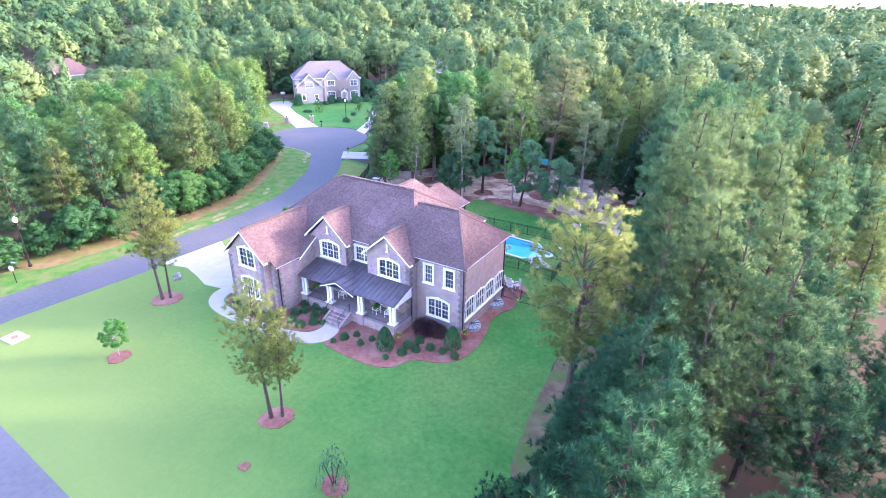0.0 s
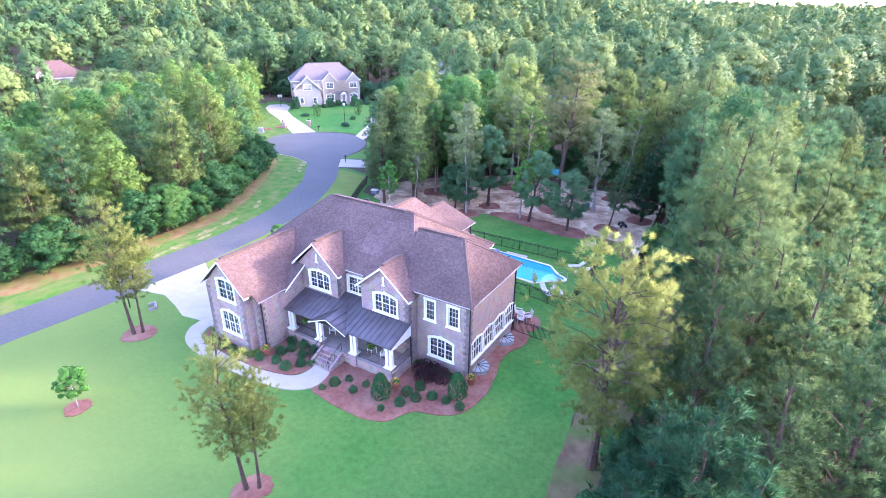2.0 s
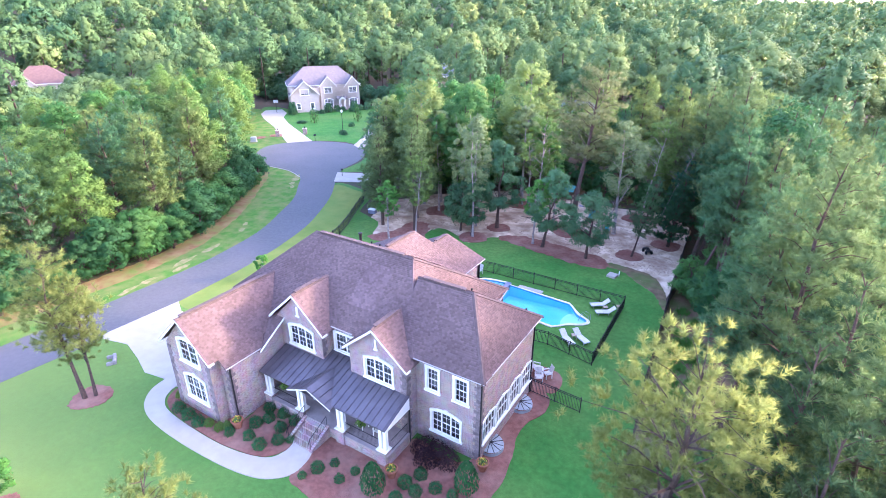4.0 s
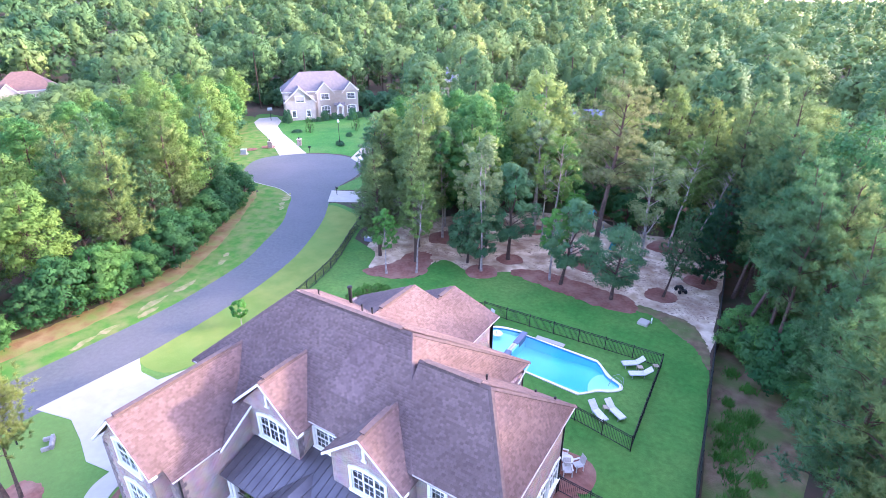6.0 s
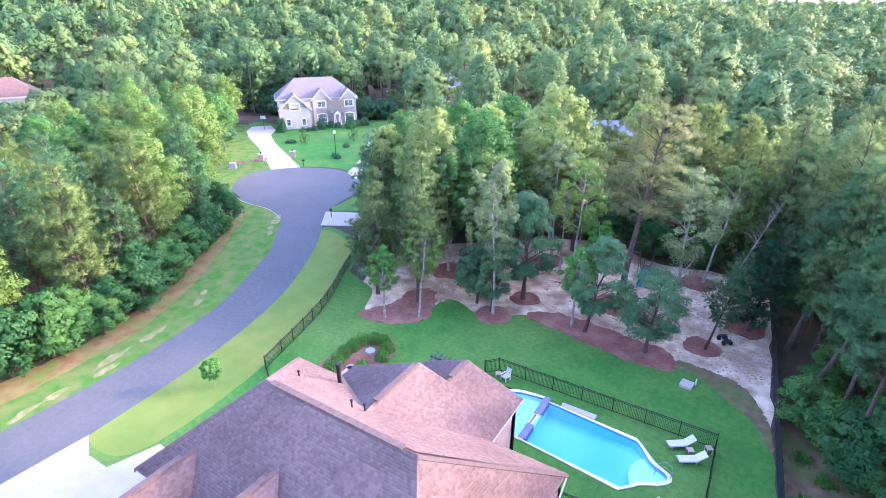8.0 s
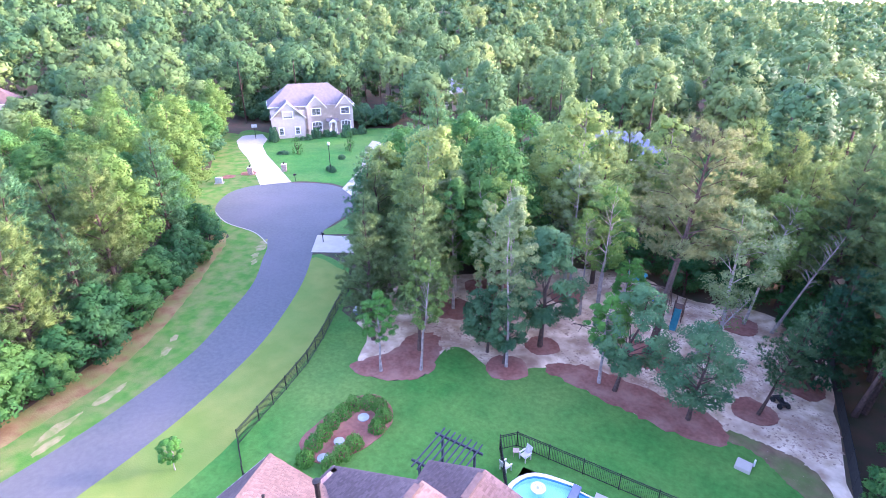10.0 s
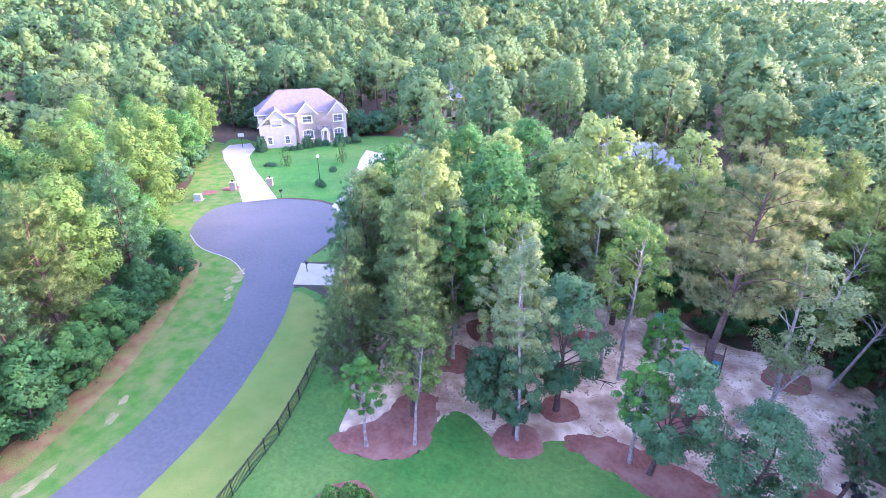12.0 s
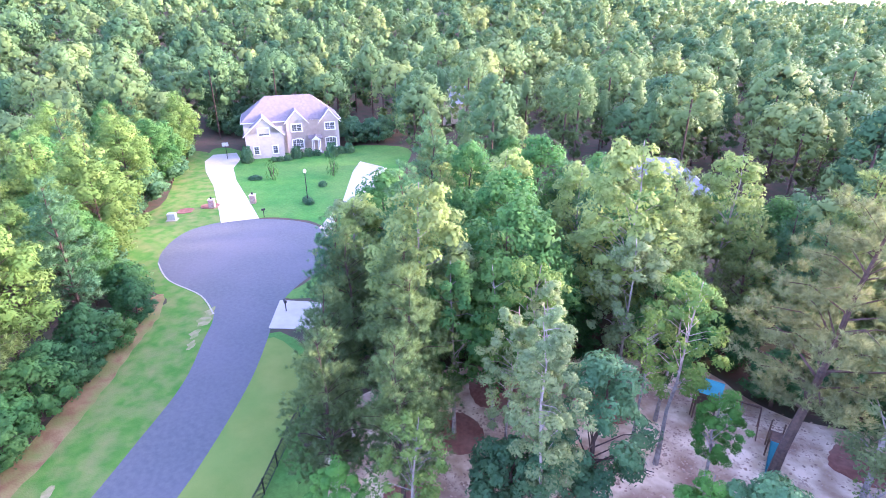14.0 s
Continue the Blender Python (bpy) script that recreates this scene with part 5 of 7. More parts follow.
def needle_tufts(centres, dirs, count, length, width, rng, spread=0.9, twig=0.0):
    """Brushes of thin pointed needles set along a short twig."""
    n = len(centres)
    ax = dirs / (np.linalg.norm(dirs, axis=1, keepdims=True) + 1e-9)
    ax = np.repeat(ax, count, 0)
    c = np.repeat(centres, count, 0) + ax * rng.uniform(-0.5, 0.5, (n * count, 1)) * twig
    d = ax + unit(n * count, rng) * spread
    d /= np.linalg.norm(d, axis=1, keepdims=True) + 1e-9
    side = np.cross(d, unit(n * count, rng))
    side /= np.linalg.norm(side, axis=1, keepdims=True) + 1e-9
    s = rng.uniform(0.7, 1.25, (n * count, 1))
    v = np.stack([c - side * width * 0.5, c + side * width * 0.5, c + d * length * s], 1).reshape(-1, 3)
    return v, np.arange(n * count * 3).reshape(-1, 3)


def clump_points(clumps, radii, per, rng, squash=0.8):
    """Points on the upper and outer skin of each clump, with their outward directions."""
    n = len(clumps)
    d = unit(n * per, rng)
    d[:, 2] = np.where(rng.random(n * per) < 0.75, np.abs(d[:, 2]), d[:, 2])
    r = np.repeat(radii, per)[:, None] * rng.uniform(0.55, 1.05, (n * per, 1))
    p = np.repeat(clumps, per, 0) + d * r * [1, 1, squash]
    return p, d


def trunk_mesh(height, radius, lean, limbs, rng, sides=6, top=0.95):
    bm = bmesh.new()
    steps = 6
    path = [(lean[0] * (k / steps) ** 1.5 + rng.uniform(-0.05, 0.05) * k, lean[1] * (k / steps) ** 1.5 + rng.uniform(-0.05, 0.05) * k, height * top * k / steps) for k in range(steps + 1)]
    path[0] = (0, 0, -0.25)
    tube(bm, path, [radius * (1.35 if k == 0 else 1) * (1 - 0.85 * k / steps) for k in range(steps + 1)], sides, cap=False)
    for target in limbs:
        t = Vector(target)
        z0 = max(t.z - 0.35 * math.hypot(t.x, t.y) - 0.3, height * 0.2)
        k = min(z0 / (height * top), 0.98)
        i = min(int(k * steps), steps - 1)
        s0 = Vector(path[i]).lerp(Vector(path[i + 1]), k * steps - i)
        mid = s0.lerp(t, 0.55) + Vector((0, 0, 0.12 * (t - s0).length))
        r0 = max(radius * (1 - 0.85 * k) * 0.45, 0.025)
        tube(bm, [s0, mid, t], [r0, r0 * 0.6, r0 * 0.2], 3, cap=False)
    return bm


def spin(rng):
    return rng.uniform(0, 2 * math.pi)


def pine(seed, H=16.0, clear=0.35, width=3.2, tufts=1300, per=24, layers=11, needles=None, stout=1.0, length=0.36, needle=0.03, flat=0.0):
    """A loblolly pine: whorls of up-turned limbs, each fanning into twigs that end in needle brushes; flat gives an old, broad-topped crown."""
    rng = np.random.default_rng(seed)
    z0 = H * clear
    step = (H - z0) / layers
    tips, sizes, limbs = [], [], []
    for k in range(layers):
        f = (k + 0.35) / layers
        z = z0 + (H - z0) * f
        taper = (1 - f) ** (0.75 - 0.4 * flat) * (0.6 + 0.4 * min(f * 4, 1))
        arms = 4 if f > 0.8 else 6
        ph = spin(rng)
        for j in range(arms):
            a = ph + 2 * math.pi * j / arms + rng.uniform(-0.4, 0.4)
            R = width * taper * rng.uniform(0.55, 1.15) + 0.25
            rise = rng.uniform(0.15, 0.5) * R + rng.uniform(-0.4, 0.4) * step
            limbs.append((0.9 * R * math.cos(a), 0.9 * R * math.sin(a), z + rise))
            for g in (0.38, 0.6, 0.8, 1.0):
                if g * R < 0.5 and g < 0.8:
                    continue
                for side in (-1, 1) if g > 0.5 and R > 1.2 else (0,):
                    b = a + side * rng.uniform(0.12, 0.42) * (0.6 + 0.4 / max(R, 0.8))
                    r = R * g * rng.uniform(0.88, 1.08)
                    tips.append((r * math.cos(b), r * math.sin(b), z + rise * g ** 1.4 + rng.uniform(-0.22, 0.22)))
                    sizes.append((0.34 + 0.20 * (1 - f)) * rng.uniform(0.8, 1.3))
    for k in range(5):
        tips.append((rng.uniform(-0.12, 0.12), rng.uniform(-0.12, 0.12), H - 0.15 - 0.32 * k))
        sizes.append(0.16 + 0.05 * k)
    tips, sizes = np.array(tips), np.array(sizes)
    share = rng.choice(len(tips), tufts, p=sizes ** 2 / (sizes ** 2).sum())
    d = unit(tufts, rng)
    d[:, 2] = np.abs(d[:, 2]) * 0.9 - 0.15
    p = tips[share] + d * sizes[share][:, None] * rng.uniform(0.5, 1.1, (tufts, 1)) * [1.15, 1.15, 0.75]
    axis = p * [1, 1, 0] / (np.linalg.norm(p[:, :2], axis=1, keepdims=True) + 0.3)
    up = d * 0.5 + axis * 0.45 + [0, 0, 0.75]
    v, f = needle_tufts(p, up, per, length, needle, rng, 1.15, length * 0.7)
    t = v.reshape(-1, 3, 3)
    along = t[:, 2] - (t[:, 0] + t[:, 1]) * 0.5
    along /= np.linalg.norm(along, axis=1, keepdims=True)
    rim = t[:, 2] - np.repeat(p, per, 0)                      # each brush is shaded as a round tuft
    rim /= np.linalg.norm(rim, axis=1, keepdims=True) + 1e-9
    nr = np.repeat(d * 0.3 + axis * 0.35 + [0, 0, 0.12], per, 0) + rim * 0.9 + along * 0.1
    v, nr = rounded(v, nr / np.linalg.norm(nr, axis=1, keepdims=True))
    ob = thing("pine_tree", "", "tree")
    part("trunk", trunk_mesh(H, 0.2 * stout, (rng.uniform(-.4, .4), rng.uniform(-.4, .4)), limbs, rng), M_BARK, ob)
    raw("crown", v, f, needles or M_NEEDLE, ob, normals=nr)
    return ob, H


def broadleaf(seed, H=15.0, clear=0.25, width=3.6, clumps_n=70, per=46, leaf=0.34, material=None, bark=None, bough=0.27, stout=1.0, sparse=1.0):
    """A broad-leaved tree: a lumpy crown of leafy boughs on spreading limbs."""
    rng = np.random.default_rng(seed)
    z0 = H * clear
    mid, half = (z0 + H) / 2, (H - z0) / 2
    d = unit(clumps_n, rng)
    r = rng.uniform(0.45, 1.0, clumps_n) ** 0.5
    taper = 1 - 0.3 * np.maximum(d[:, 2], 0)
    c = np.stack([d[:, 0] * r * width * taper, d[:, 1] * r * width * taper, mid + d[:, 2] * r * half * 0.93], 1)
    lump = 1 + 0.22 * np.sin(3.1 * c[:, 2] + seed) * np.cos(2.3 * np.arctan2(c[:, 1], c[:, 0]) + seed)
    c[:, :2] *= lump[:, None]
    size = rng.uniform(0.7, 1.3, clumps_n) * width * bough
    p, out = clump_points(c, size, int(per * sparse), rng, 0.85)
    nrm = out * 1.0 + unit(len(p), rng) * 0.55 + [0, 0, 0.2]
    nrm /= np.linalg.norm(nrm, axis=1, keepdims=True)
    v, f = leaf_blades(p, nrm, leaf * 0.8, leaf * 1.15, rng)
    whole = (p - [0, 0, mid]) / [width, width, half]
    nr = out * 0.7 + whole * 0.5 + nrm * 0.35 + [0, 0, 0.15]
    v, nr = rounded(v, nr / np.linalg.norm(nr, axis=1, keepdims=True))
    ob = thing("broadleaf_tree", "", "tree")
    part("trunk", trunk_mesh(H, 0.17 * stout, (rng.uniform(-.7, .7), rng.uniform(-.7, .7)), c[:: 3], rng), bark or M_BARK, ob)
    raw("crown", v, f, material or M_LEAF, ob, normals=nr)
    return ob, H


MAKERS = {
    "pine_a": lambda: pine(11, 17, 0.30, 3.6, 1250, 28, 11, None, 1, 0.34, 0.036),
    "pine_b": lambda: pine(12, 15, 0.10, 3.7, 1150, 30, 12, M_NEEDLE_D, 1, 0.40, 0.044),
    "pine_c": lambda: pine(13, 19, 0.44, 3.7, 950, 30, 9, None, 1, 0.40, 0.044),
    "pine_d": lambda: pine(14, 13, 0.06, 3.4, 1100, 30, 11, M_NEEDLE_D, 1, 0.38, 0.042),
    "pine_e": lambda: pine(44, 14, 0.08, 3.8, 1150, 30, 10, M_NEEDLE_D, 1, 0.42, 0.044),
    "pine_y": lambda: pine(15, 16, 0.30, 3.7, 1250, 28, 11, M_NEEDLE_Y, 1, 0.34, 0.036),
    "pine_z": lambda: pine(16, 14, 0.18, 3.6, 1350, 28, 11, M_NEEDLE_Y, 1, 0.34, 0.036),
    "pine_g": lambda: pine(48, 15, 0.14, 2.8, 950, 30, 11, M_NEEDLE_G, 1, 0.32, 0.036),
    "pine_big": lambda: pine(17, 18, 0.36, 5.6, 1500, 34, 9, M_NEEDLE_P, 1.6, 0.36, 0.036, 0.9),
    "pine_old": lambda: pine(20, 21, 0.46, 5.0, 2300, 28, 8, M_NEEDLE_O, 1.9, 0.32, 0.034, 0.9),
    "pine_thin": lambda: pine(18, 12, 0.36, 2.7, 480, 30, 8, M_NEEDLE_P, 0.7, 0.34, 0.036, 0.4),
    "pine_l": lambda: pine(41, 15, 0.2, 3.7, 900, 18, 10, None, 1, 0.44, 0.058),
    "pine_ly": lambda: pine(42, 14, 0.2, 3.6, 900, 18, 10, M_NEEDLE_L, 1, 0.44, 0.058),
    "pine_mid": lambda: pine(19, 16, 0.2, 3.8, 760, 16, 9, None, 1, 0.52, 0.075),
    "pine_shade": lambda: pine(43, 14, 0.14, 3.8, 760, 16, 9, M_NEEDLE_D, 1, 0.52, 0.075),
    "leaf_a": lambda: broadleaf(21, 16, 0.2, 4.3, 110, 110, 0.23),
    "leaf_b": lambda: broadleaf(22, 13, 0.06, 4.0, 105, 180, 0.155, M_LEAF_U),
    "leaf_y": lambda: broadleaf(23, 19, 0.2, 3.5, 120, 100, 0.22, M_LEAF_L, M_PALEBARK, 0.23),
    "leaf_d": lambda: broadleaf(24, 9, 0.12, 3.0, 80, 80, 0.24, M_LEAF_D),
    "leaf_e": lambda: broadleaf(25, 17, 0.24, 3.0, 90, 110, 0.18, M_LEAF, M_PALEBARK, 0.21),
    "leaf_f": lambda: broadleaf(35, 17, 0.3, 2.9, 85, 110, 0.17, M_LEAF_O, M_PALEBARK, 0.2),
    "bare": lambda: broadleaf(36, 14, 0.4, 2.1, 110, 4, 0.16, M_LEAF_Y, M_PALEBARK, 0.14),
    "leaf_s": lambda: broadleaf(26, 16, 0.38, 3.0, 80, 60, 0.16, M_LEAF_Y, M_PALEBARK, 0.17),
    "leaf_mid": lambda: broadleaf(27, 17, 0.15, 4.2, 115, 105, 0.25),
    "leaf_mid_y": lambda: broadleaf(28, 17, 0.15, 4.0, 115, 105, 0.25, M_LEAF_Y),
    "young": lambda: broadleaf(29, 4.0, 0.2, 1.05, 40, 70, 0.14, M_LEAF_B, M_PALEBARK, stout=0.35),
    "yard": lambda: broadleaf(30, 9.5, 0.17, 2.4, 85, 170, 0.12, M_LEAF_D, M_BARK, 0.21),
    "yard_w": lambda: broadleaf(45, 8.8, 0.16, 2.9, 95, 170, 0.12, M_LEAF_D, M_BARK, 0.22),
    "pale": lambda: broadleaf(46, 15, 0.34, 3.5, 75, 110, 0.16, M_LEAF_O, M_PALEBARK, 0.2, 1.3),
    "slender": lambda: broadleaf(47, 16, 0.3, 1.9, 75, 110, 0.12, M_LEAF_O, M_PALEBARK, 0.22, 0.8),
    "yard_y": lambda: broadleaf(31, 10.5, 0.34, 1.9, 90, 190, 0.09, M_LEAF_B, M_PALEBARK, 0.2),
    "bush": lambda: broadleaf(37, 5.0, 0.02, 2.3, 70, 120, 0.15, M_LEAF),
    "bush_d": lambda: broadleaf(38, 4.6, 0.02, 2.2, 70, 120, 0.15, M_LEAF_U),
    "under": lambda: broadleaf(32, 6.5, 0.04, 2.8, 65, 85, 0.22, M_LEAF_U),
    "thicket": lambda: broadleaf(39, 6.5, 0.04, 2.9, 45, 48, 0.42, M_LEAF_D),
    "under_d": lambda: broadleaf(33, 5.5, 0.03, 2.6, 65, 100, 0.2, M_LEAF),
}
LABELS = {
    "pine": "tall loblolly pine with deep green needle brushes", "pine_y": "pine with yellow-green sunlit needles and a bare trunk", "pine_z": "pine with yellow-green sunlit needles",
    "pine_ly": "pine with yellow-green sunlit needles", "pine_big": "large spreading pine with yellow-green needles and stout trunk", "pine_old": "old spreading pine with olive needles and dark trunk", "pine_thin": "slim lawn pine with thin yellow-green crown",
    "leaf": "broad-leaved woodland tree with full green crown", "leaf_y": "tall broad-leaved tree with light yellow-green leaves", "leaf_s": "thin pale-barked tree with sparse yellowish leaves",
    "bare": "half-dead pale tree with bare branches and few leaves", "young": "small staked maple with fresh green leaves", "yard": "dark green tree with bare lower trunk in the sandy clearing", "slender": "slim tall pale-barked tree with olive leaves in the clearing", "yard_w": "round dark green tree in the sandy clearing", "pale": "pale-barked broad tree with grey-green leaves in the clearing", "yard_y": "slim tree with fresh green leaves in the clearing", "bush": "low bushy green thicket at the edge of the wood", "thicket": "bushy dark green tree at the edge of the far wood", "under": "bushy green tree at the edge of the wood",
}
BUILT = {}


def plant(kind, x, y, h=None, turn=0.0, tilt=(0, 0), group="woodland trees", label="", z=None):
    fresh = kind not in BUILT
    if fresh:
        BUILT[kind] = MAKERS[kind]()
    ob, H = BUILT[kind]
    s = (h or H) / H
    m = Matrix.Translation((x, y, terrain(x, y) if z is None else z)) @ pose(0, 0, 0, tilt[0], tilt[1], turn) @ Matrix.Diagonal((s, s, s, 1))
    if fresh:
        ob.matrix_basis = m
    else:
        ob = copy_thing(ob, m @ Matrix.Diagonal([1 / c for c in ob.scale] + [1]))
    return tagged(ob, label or LABELS.get(kind) or LABELS[kind.split("_")[0]], "tree", group)


# single trees of the lawn and clearing
for kind, x, y, h, turn in [
    ("pine_thin", -6.4, -16.8, 11.5, 20), ("pine_thin", -5.8, -16.3, 8.8, 150), ("pine_thin", -29.0, -10.7, 13.4, 60), ("pine_thin", -28.6, -10.1, 10.4, 200)]:
    plant(kind, x, y, h, turn, (2, 0), "lawn trees")
plant("pine_old", -8.5, 42.0, 21.3, 0, (-2, 3), "clearing trees")
plant("young", -23.0, -18.5, 4.0, 0, group="lawn trees")
plant("young", -33.4, 10.7, 3.0, 40, group="lawn trees", label="thin fresh green sapling on the street lawn")
plant("pine_big", 11.3, -3.6, 16.7, 0, (7, 2))
for kind, x, y, h, tilt in [
    ("yard_y", -28.1, 27.0, 8.4, (0, 0)), ("leaf_s", -25.2, 29.0, 11.5, (-2, 3)), ("slender", -19.0, 33.4, 16.8, (0, 0)), ("yard", -17.7, 37.9, 12.5, (2, 0)), ("yard_y", -11.3, 35.6, 9.0, (0, 0)),
    ("yard", -9.9, 35.3, 10.5, (0, 6)), ("yard_y", -11.4, 42.9, 9.0, (0, 0)), ("slender", -22.1, 40.7, 15.0, (0, 0)), ("yard", -19.4, 33.7, 7.5, (0, 0)), ("yard_w", -4.1, 34.9, 8.8, (0, 0)), ("pine_a", 0.5, 38.4, 10.6, (0, 9)), ("pine_d", 3.7, 43.9, 11.5, (0, 5)),
    ("leaf_s", -1.7, 52.5, 15.0, (0, 6)), ("leaf_f", -18.7, 48.7, 16.0, (0, 0)), ("leaf_y", -20.6, 52.5, 22.0, (0, 0)), ("leaf_a", -27.2, 45.7, 17.5, (0, 0)), ("leaf_e", -28.2, 39.5, 15.0, (0, 0)),
    ("pale", -3.4, 44.6, 15.4, (0, 0)), ("slender", -20.5, 37.0, 15.5, (0, 0)), ("pine_y", -17.5, 53.0, 18.5, (0, 0)), ("pine_y", 4.4, 55.5, 19.5, (0, 0)), ("leaf_e", -26.0, 41.5, 15.0, (0, 0)), ("pine_y", -27.0, 31.4, 14.0, (0, 0)), ("pine_z", -29.3, 35.3, 15.5, (0, 0)), ("leaf_y", -31.8, 41.0, 19.8, (0, 0)), ("pine_z", -35.4, 34.9, 13.0, (0, 0)), ("pine_z", -33.2, 32.4, 9.0, (0, 0)),
    ("pine_y", -31.5, 38.5, 16.5, (0, 0)), ("leaf_s", -23.5, 41.5, 15.5, (0, 0)), ("leaf_s", -14.5, 44.5, 15.5, (0, 0)), ("bare", -16.4, 45.6, 12.0, (0, 0)), ("bare", -24.6, 44.0, 13.0, (0, 0)), ("bare", 0.8, 52.2, 12.5, (0, 14)), ("bare", -5.2, 43.5, 9.0, (0, 22)), ("slender", -23.0, 37.0, 14.5, (0, 0)),
    ("pine_z", -38.5, 40.5, 14.5, (0, 0)), ("pine_a", -40.8, 41.2, 15.0, (0, 0)), ("leaf_f", -42.2, 44.8, 15.5, (0, 0)), ("pine_a", -36.5, 45.5, 18.5, (0, 0)), ("leaf_d", -21.5, 34.5, 7.0, (0, 0)), ("leaf_e", -25.0, 47.0, 15.0, (0, 0)), ("leaf_e", -15.5, 49.0, 14.0, (0, 0)), ("leaf_f", -30.0, 43.0, 15.0, (0, 0)), ("pine_z", -31.8, 30.5, 13.0, (0, 0)), ("pine_c", 8.3, 35.3, 17.5, (-4, 14)), ("pine_c", 6.9, 42.2, 18.5, (0, 7)), ("pine_c", 7.6, 43.0, 18.0, (-2, 6)), ("bush", 8.2, 31.2, 4.6, (0, 0)), ("bush", 9.8, 29.8, 4.4, (0, 0)), ("bush_d", 11.4, 27.2, 6.0, (0, 0)), ("leaf_b", 13.4, 24.6, 9.5, (0, 0))]:
    plant(kind, x, y, h, (x * 37 + y * 11) % 360 if tilt == (0, 0) else 0, tilt, "clearing trees")

# the woods round about: scattered at tree spacing inside plan outlines
CLEAR = [  # houses and their yards in the woods: x, y, radius
    (-104, 97, 15.5), (-24, 97, 15), (-36, 95, 11), (-86, 140, 12), (-178, 52, 12), (-165, 48, 7), (-118, 90, 9), (-74, 88, 10), (-79, 78, 12), (-88, 72, 9)]


def free_of_yards(x, y):
    return all((x - a) ** 2 + (y - b) ** 2 > r * r for a, b, r in CLEAR)


def scatter(poly, gap, seed, keep=None, yards=True):
    rng = random.Random(seed)
    xs, ys = [p[0] for p in poly], [p[1] for p in poly]
    done = []
    tries = int((max(xs) - min(xs)) * (max(ys) - min(ys)) / gap ** 2 * 9)
    for _ in range(tries):
        x, y = rng.uniform(min(xs), max(xs)), rng.uniform(min(ys), max(ys))
        if inside(x, y, poly) and all((x - a) ** 2 + (y - b) ** 2 > gap * gap for a, b in done) and (not yards or free_of_yards(x, y)) and (keep is None or keep(x, y)):
            done.append((x, y))
    return done, rng


RIGHT = [(15.4, -26), (14.2, -18), (13.0, -9), (13.2, 0), (14.2, 8), (14.6, 18), (12.4, 27), (10, 34), (8.6, 42), (7.2, 48), (5, 55), (-6, 60), (-6, 66), (34, 66), (36, 40), (35, 2), (33, -26), (20, -30)]
TALL = [("pine_e", 18.5, -15.9, 14.2), ("pine_e", 17.2, -12.8, 14.6), ("pine_d", 15.1, -15.0, 11.6), ("pine_g", 19.3, -9.7, 14.9), ("pine_d", 15.4, -10.2, 12.0), ("pine_g", 16.3, -5.1, 15.3),
        ("pine_g", 22.8, -5.7, 17.2), ("pine_g", 20.1, -2.2, 16.9), ("pine_z", 18.0, -0.2, 17.0), ("pine_g", 15.6, 0.0, 15.9), ("pine_y", 21.9, 6.2, 15.8), ("pine_g", 17.0, 4.8, 17.3), ("pine_y", 15.6, 10.0, 21.0),
        ("pine_a", 13.6, 12.2, 18.0), ("pine_y", 16.9, 20.0, 19.8), ("pine_z", 21.1, 21.3, 16.5), ("pine_c", 10.2, 31.9, 18.3), ("pine_c", 10.6, 27.6, 17.6), ("pine_y", 12.9, 29.8, 17.8), ("pine_y", 9.4, 39.4, 17.9), ("pine_y", 8.4, 48.2, 21.9), ("pine_d", 12.4, -19.0, 7.0), ("pine_d", 14.2, -6.2, 8.5)]
for kind, x, y, h in TALL:
    plant(kind, x, y, h, (x * 37 + y * 11) % 360)
spots, rng = scatter(RIGHT, 4.1, 41, lambda x, y: all((x - a) ** 2 + (y - b) ** 2 > 13 for _, a, b, _ in TALL) and (x - 11.3) ** 2 + (y + 4) ** 2 > 16 and (y < 20 or (x * 7.3 + y * 3.1) % 1 < 0.62))
for x, y in spots:
    # the nearest pines take dark-needled kinds, which paint in the wood's shade
    if y < -6:
        kind, h = rng.choice(["pine_b", "pine_d", "pine_e"]), rng.uniform(11, 14.5)
    elif y < 14:
        kind, h = rng.choice(["pine_b", "pine_g", "pine_g", "pine_g", "pine_e"]), rng.uniform(13, 16)
    else:
        kind, h = rng.choice(["pine_a", "pine_y", "pine_z", "pine_c", "pine_y"]), rng.uniform(14, 16.5) if y < 19 else rng.uniform(16, 19.5)
    # outer right-hand pines: shade painted in by the dark needle colour
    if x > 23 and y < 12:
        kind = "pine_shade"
    elif x > 22 or y > 44:
        kind = rng.choice(["pine_mid", "pine_ly", "pine_l", "pine_ly"])
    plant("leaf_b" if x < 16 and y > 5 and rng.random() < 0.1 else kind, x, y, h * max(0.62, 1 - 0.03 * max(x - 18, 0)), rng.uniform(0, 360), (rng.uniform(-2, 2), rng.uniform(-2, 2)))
UNDER = [(12.6, -24), (11.8, -8), (13, 6), (14, 16), (13.4, 26), (10.4, 32), (9, 42), (12, 44), (19, 28), (20, -24)]
spots, rng = scatter(UNDER, 3.3, 44, lambda x, y: rng.random() < 0.7)
for x, y in spots:
    plant(rng.choice(["bush", "bush_d"] if y > -4 else ["under"]), x, y, rng.uniform(2.6, 5.2), rng.uniform(0, 360), group="wood edge trees")
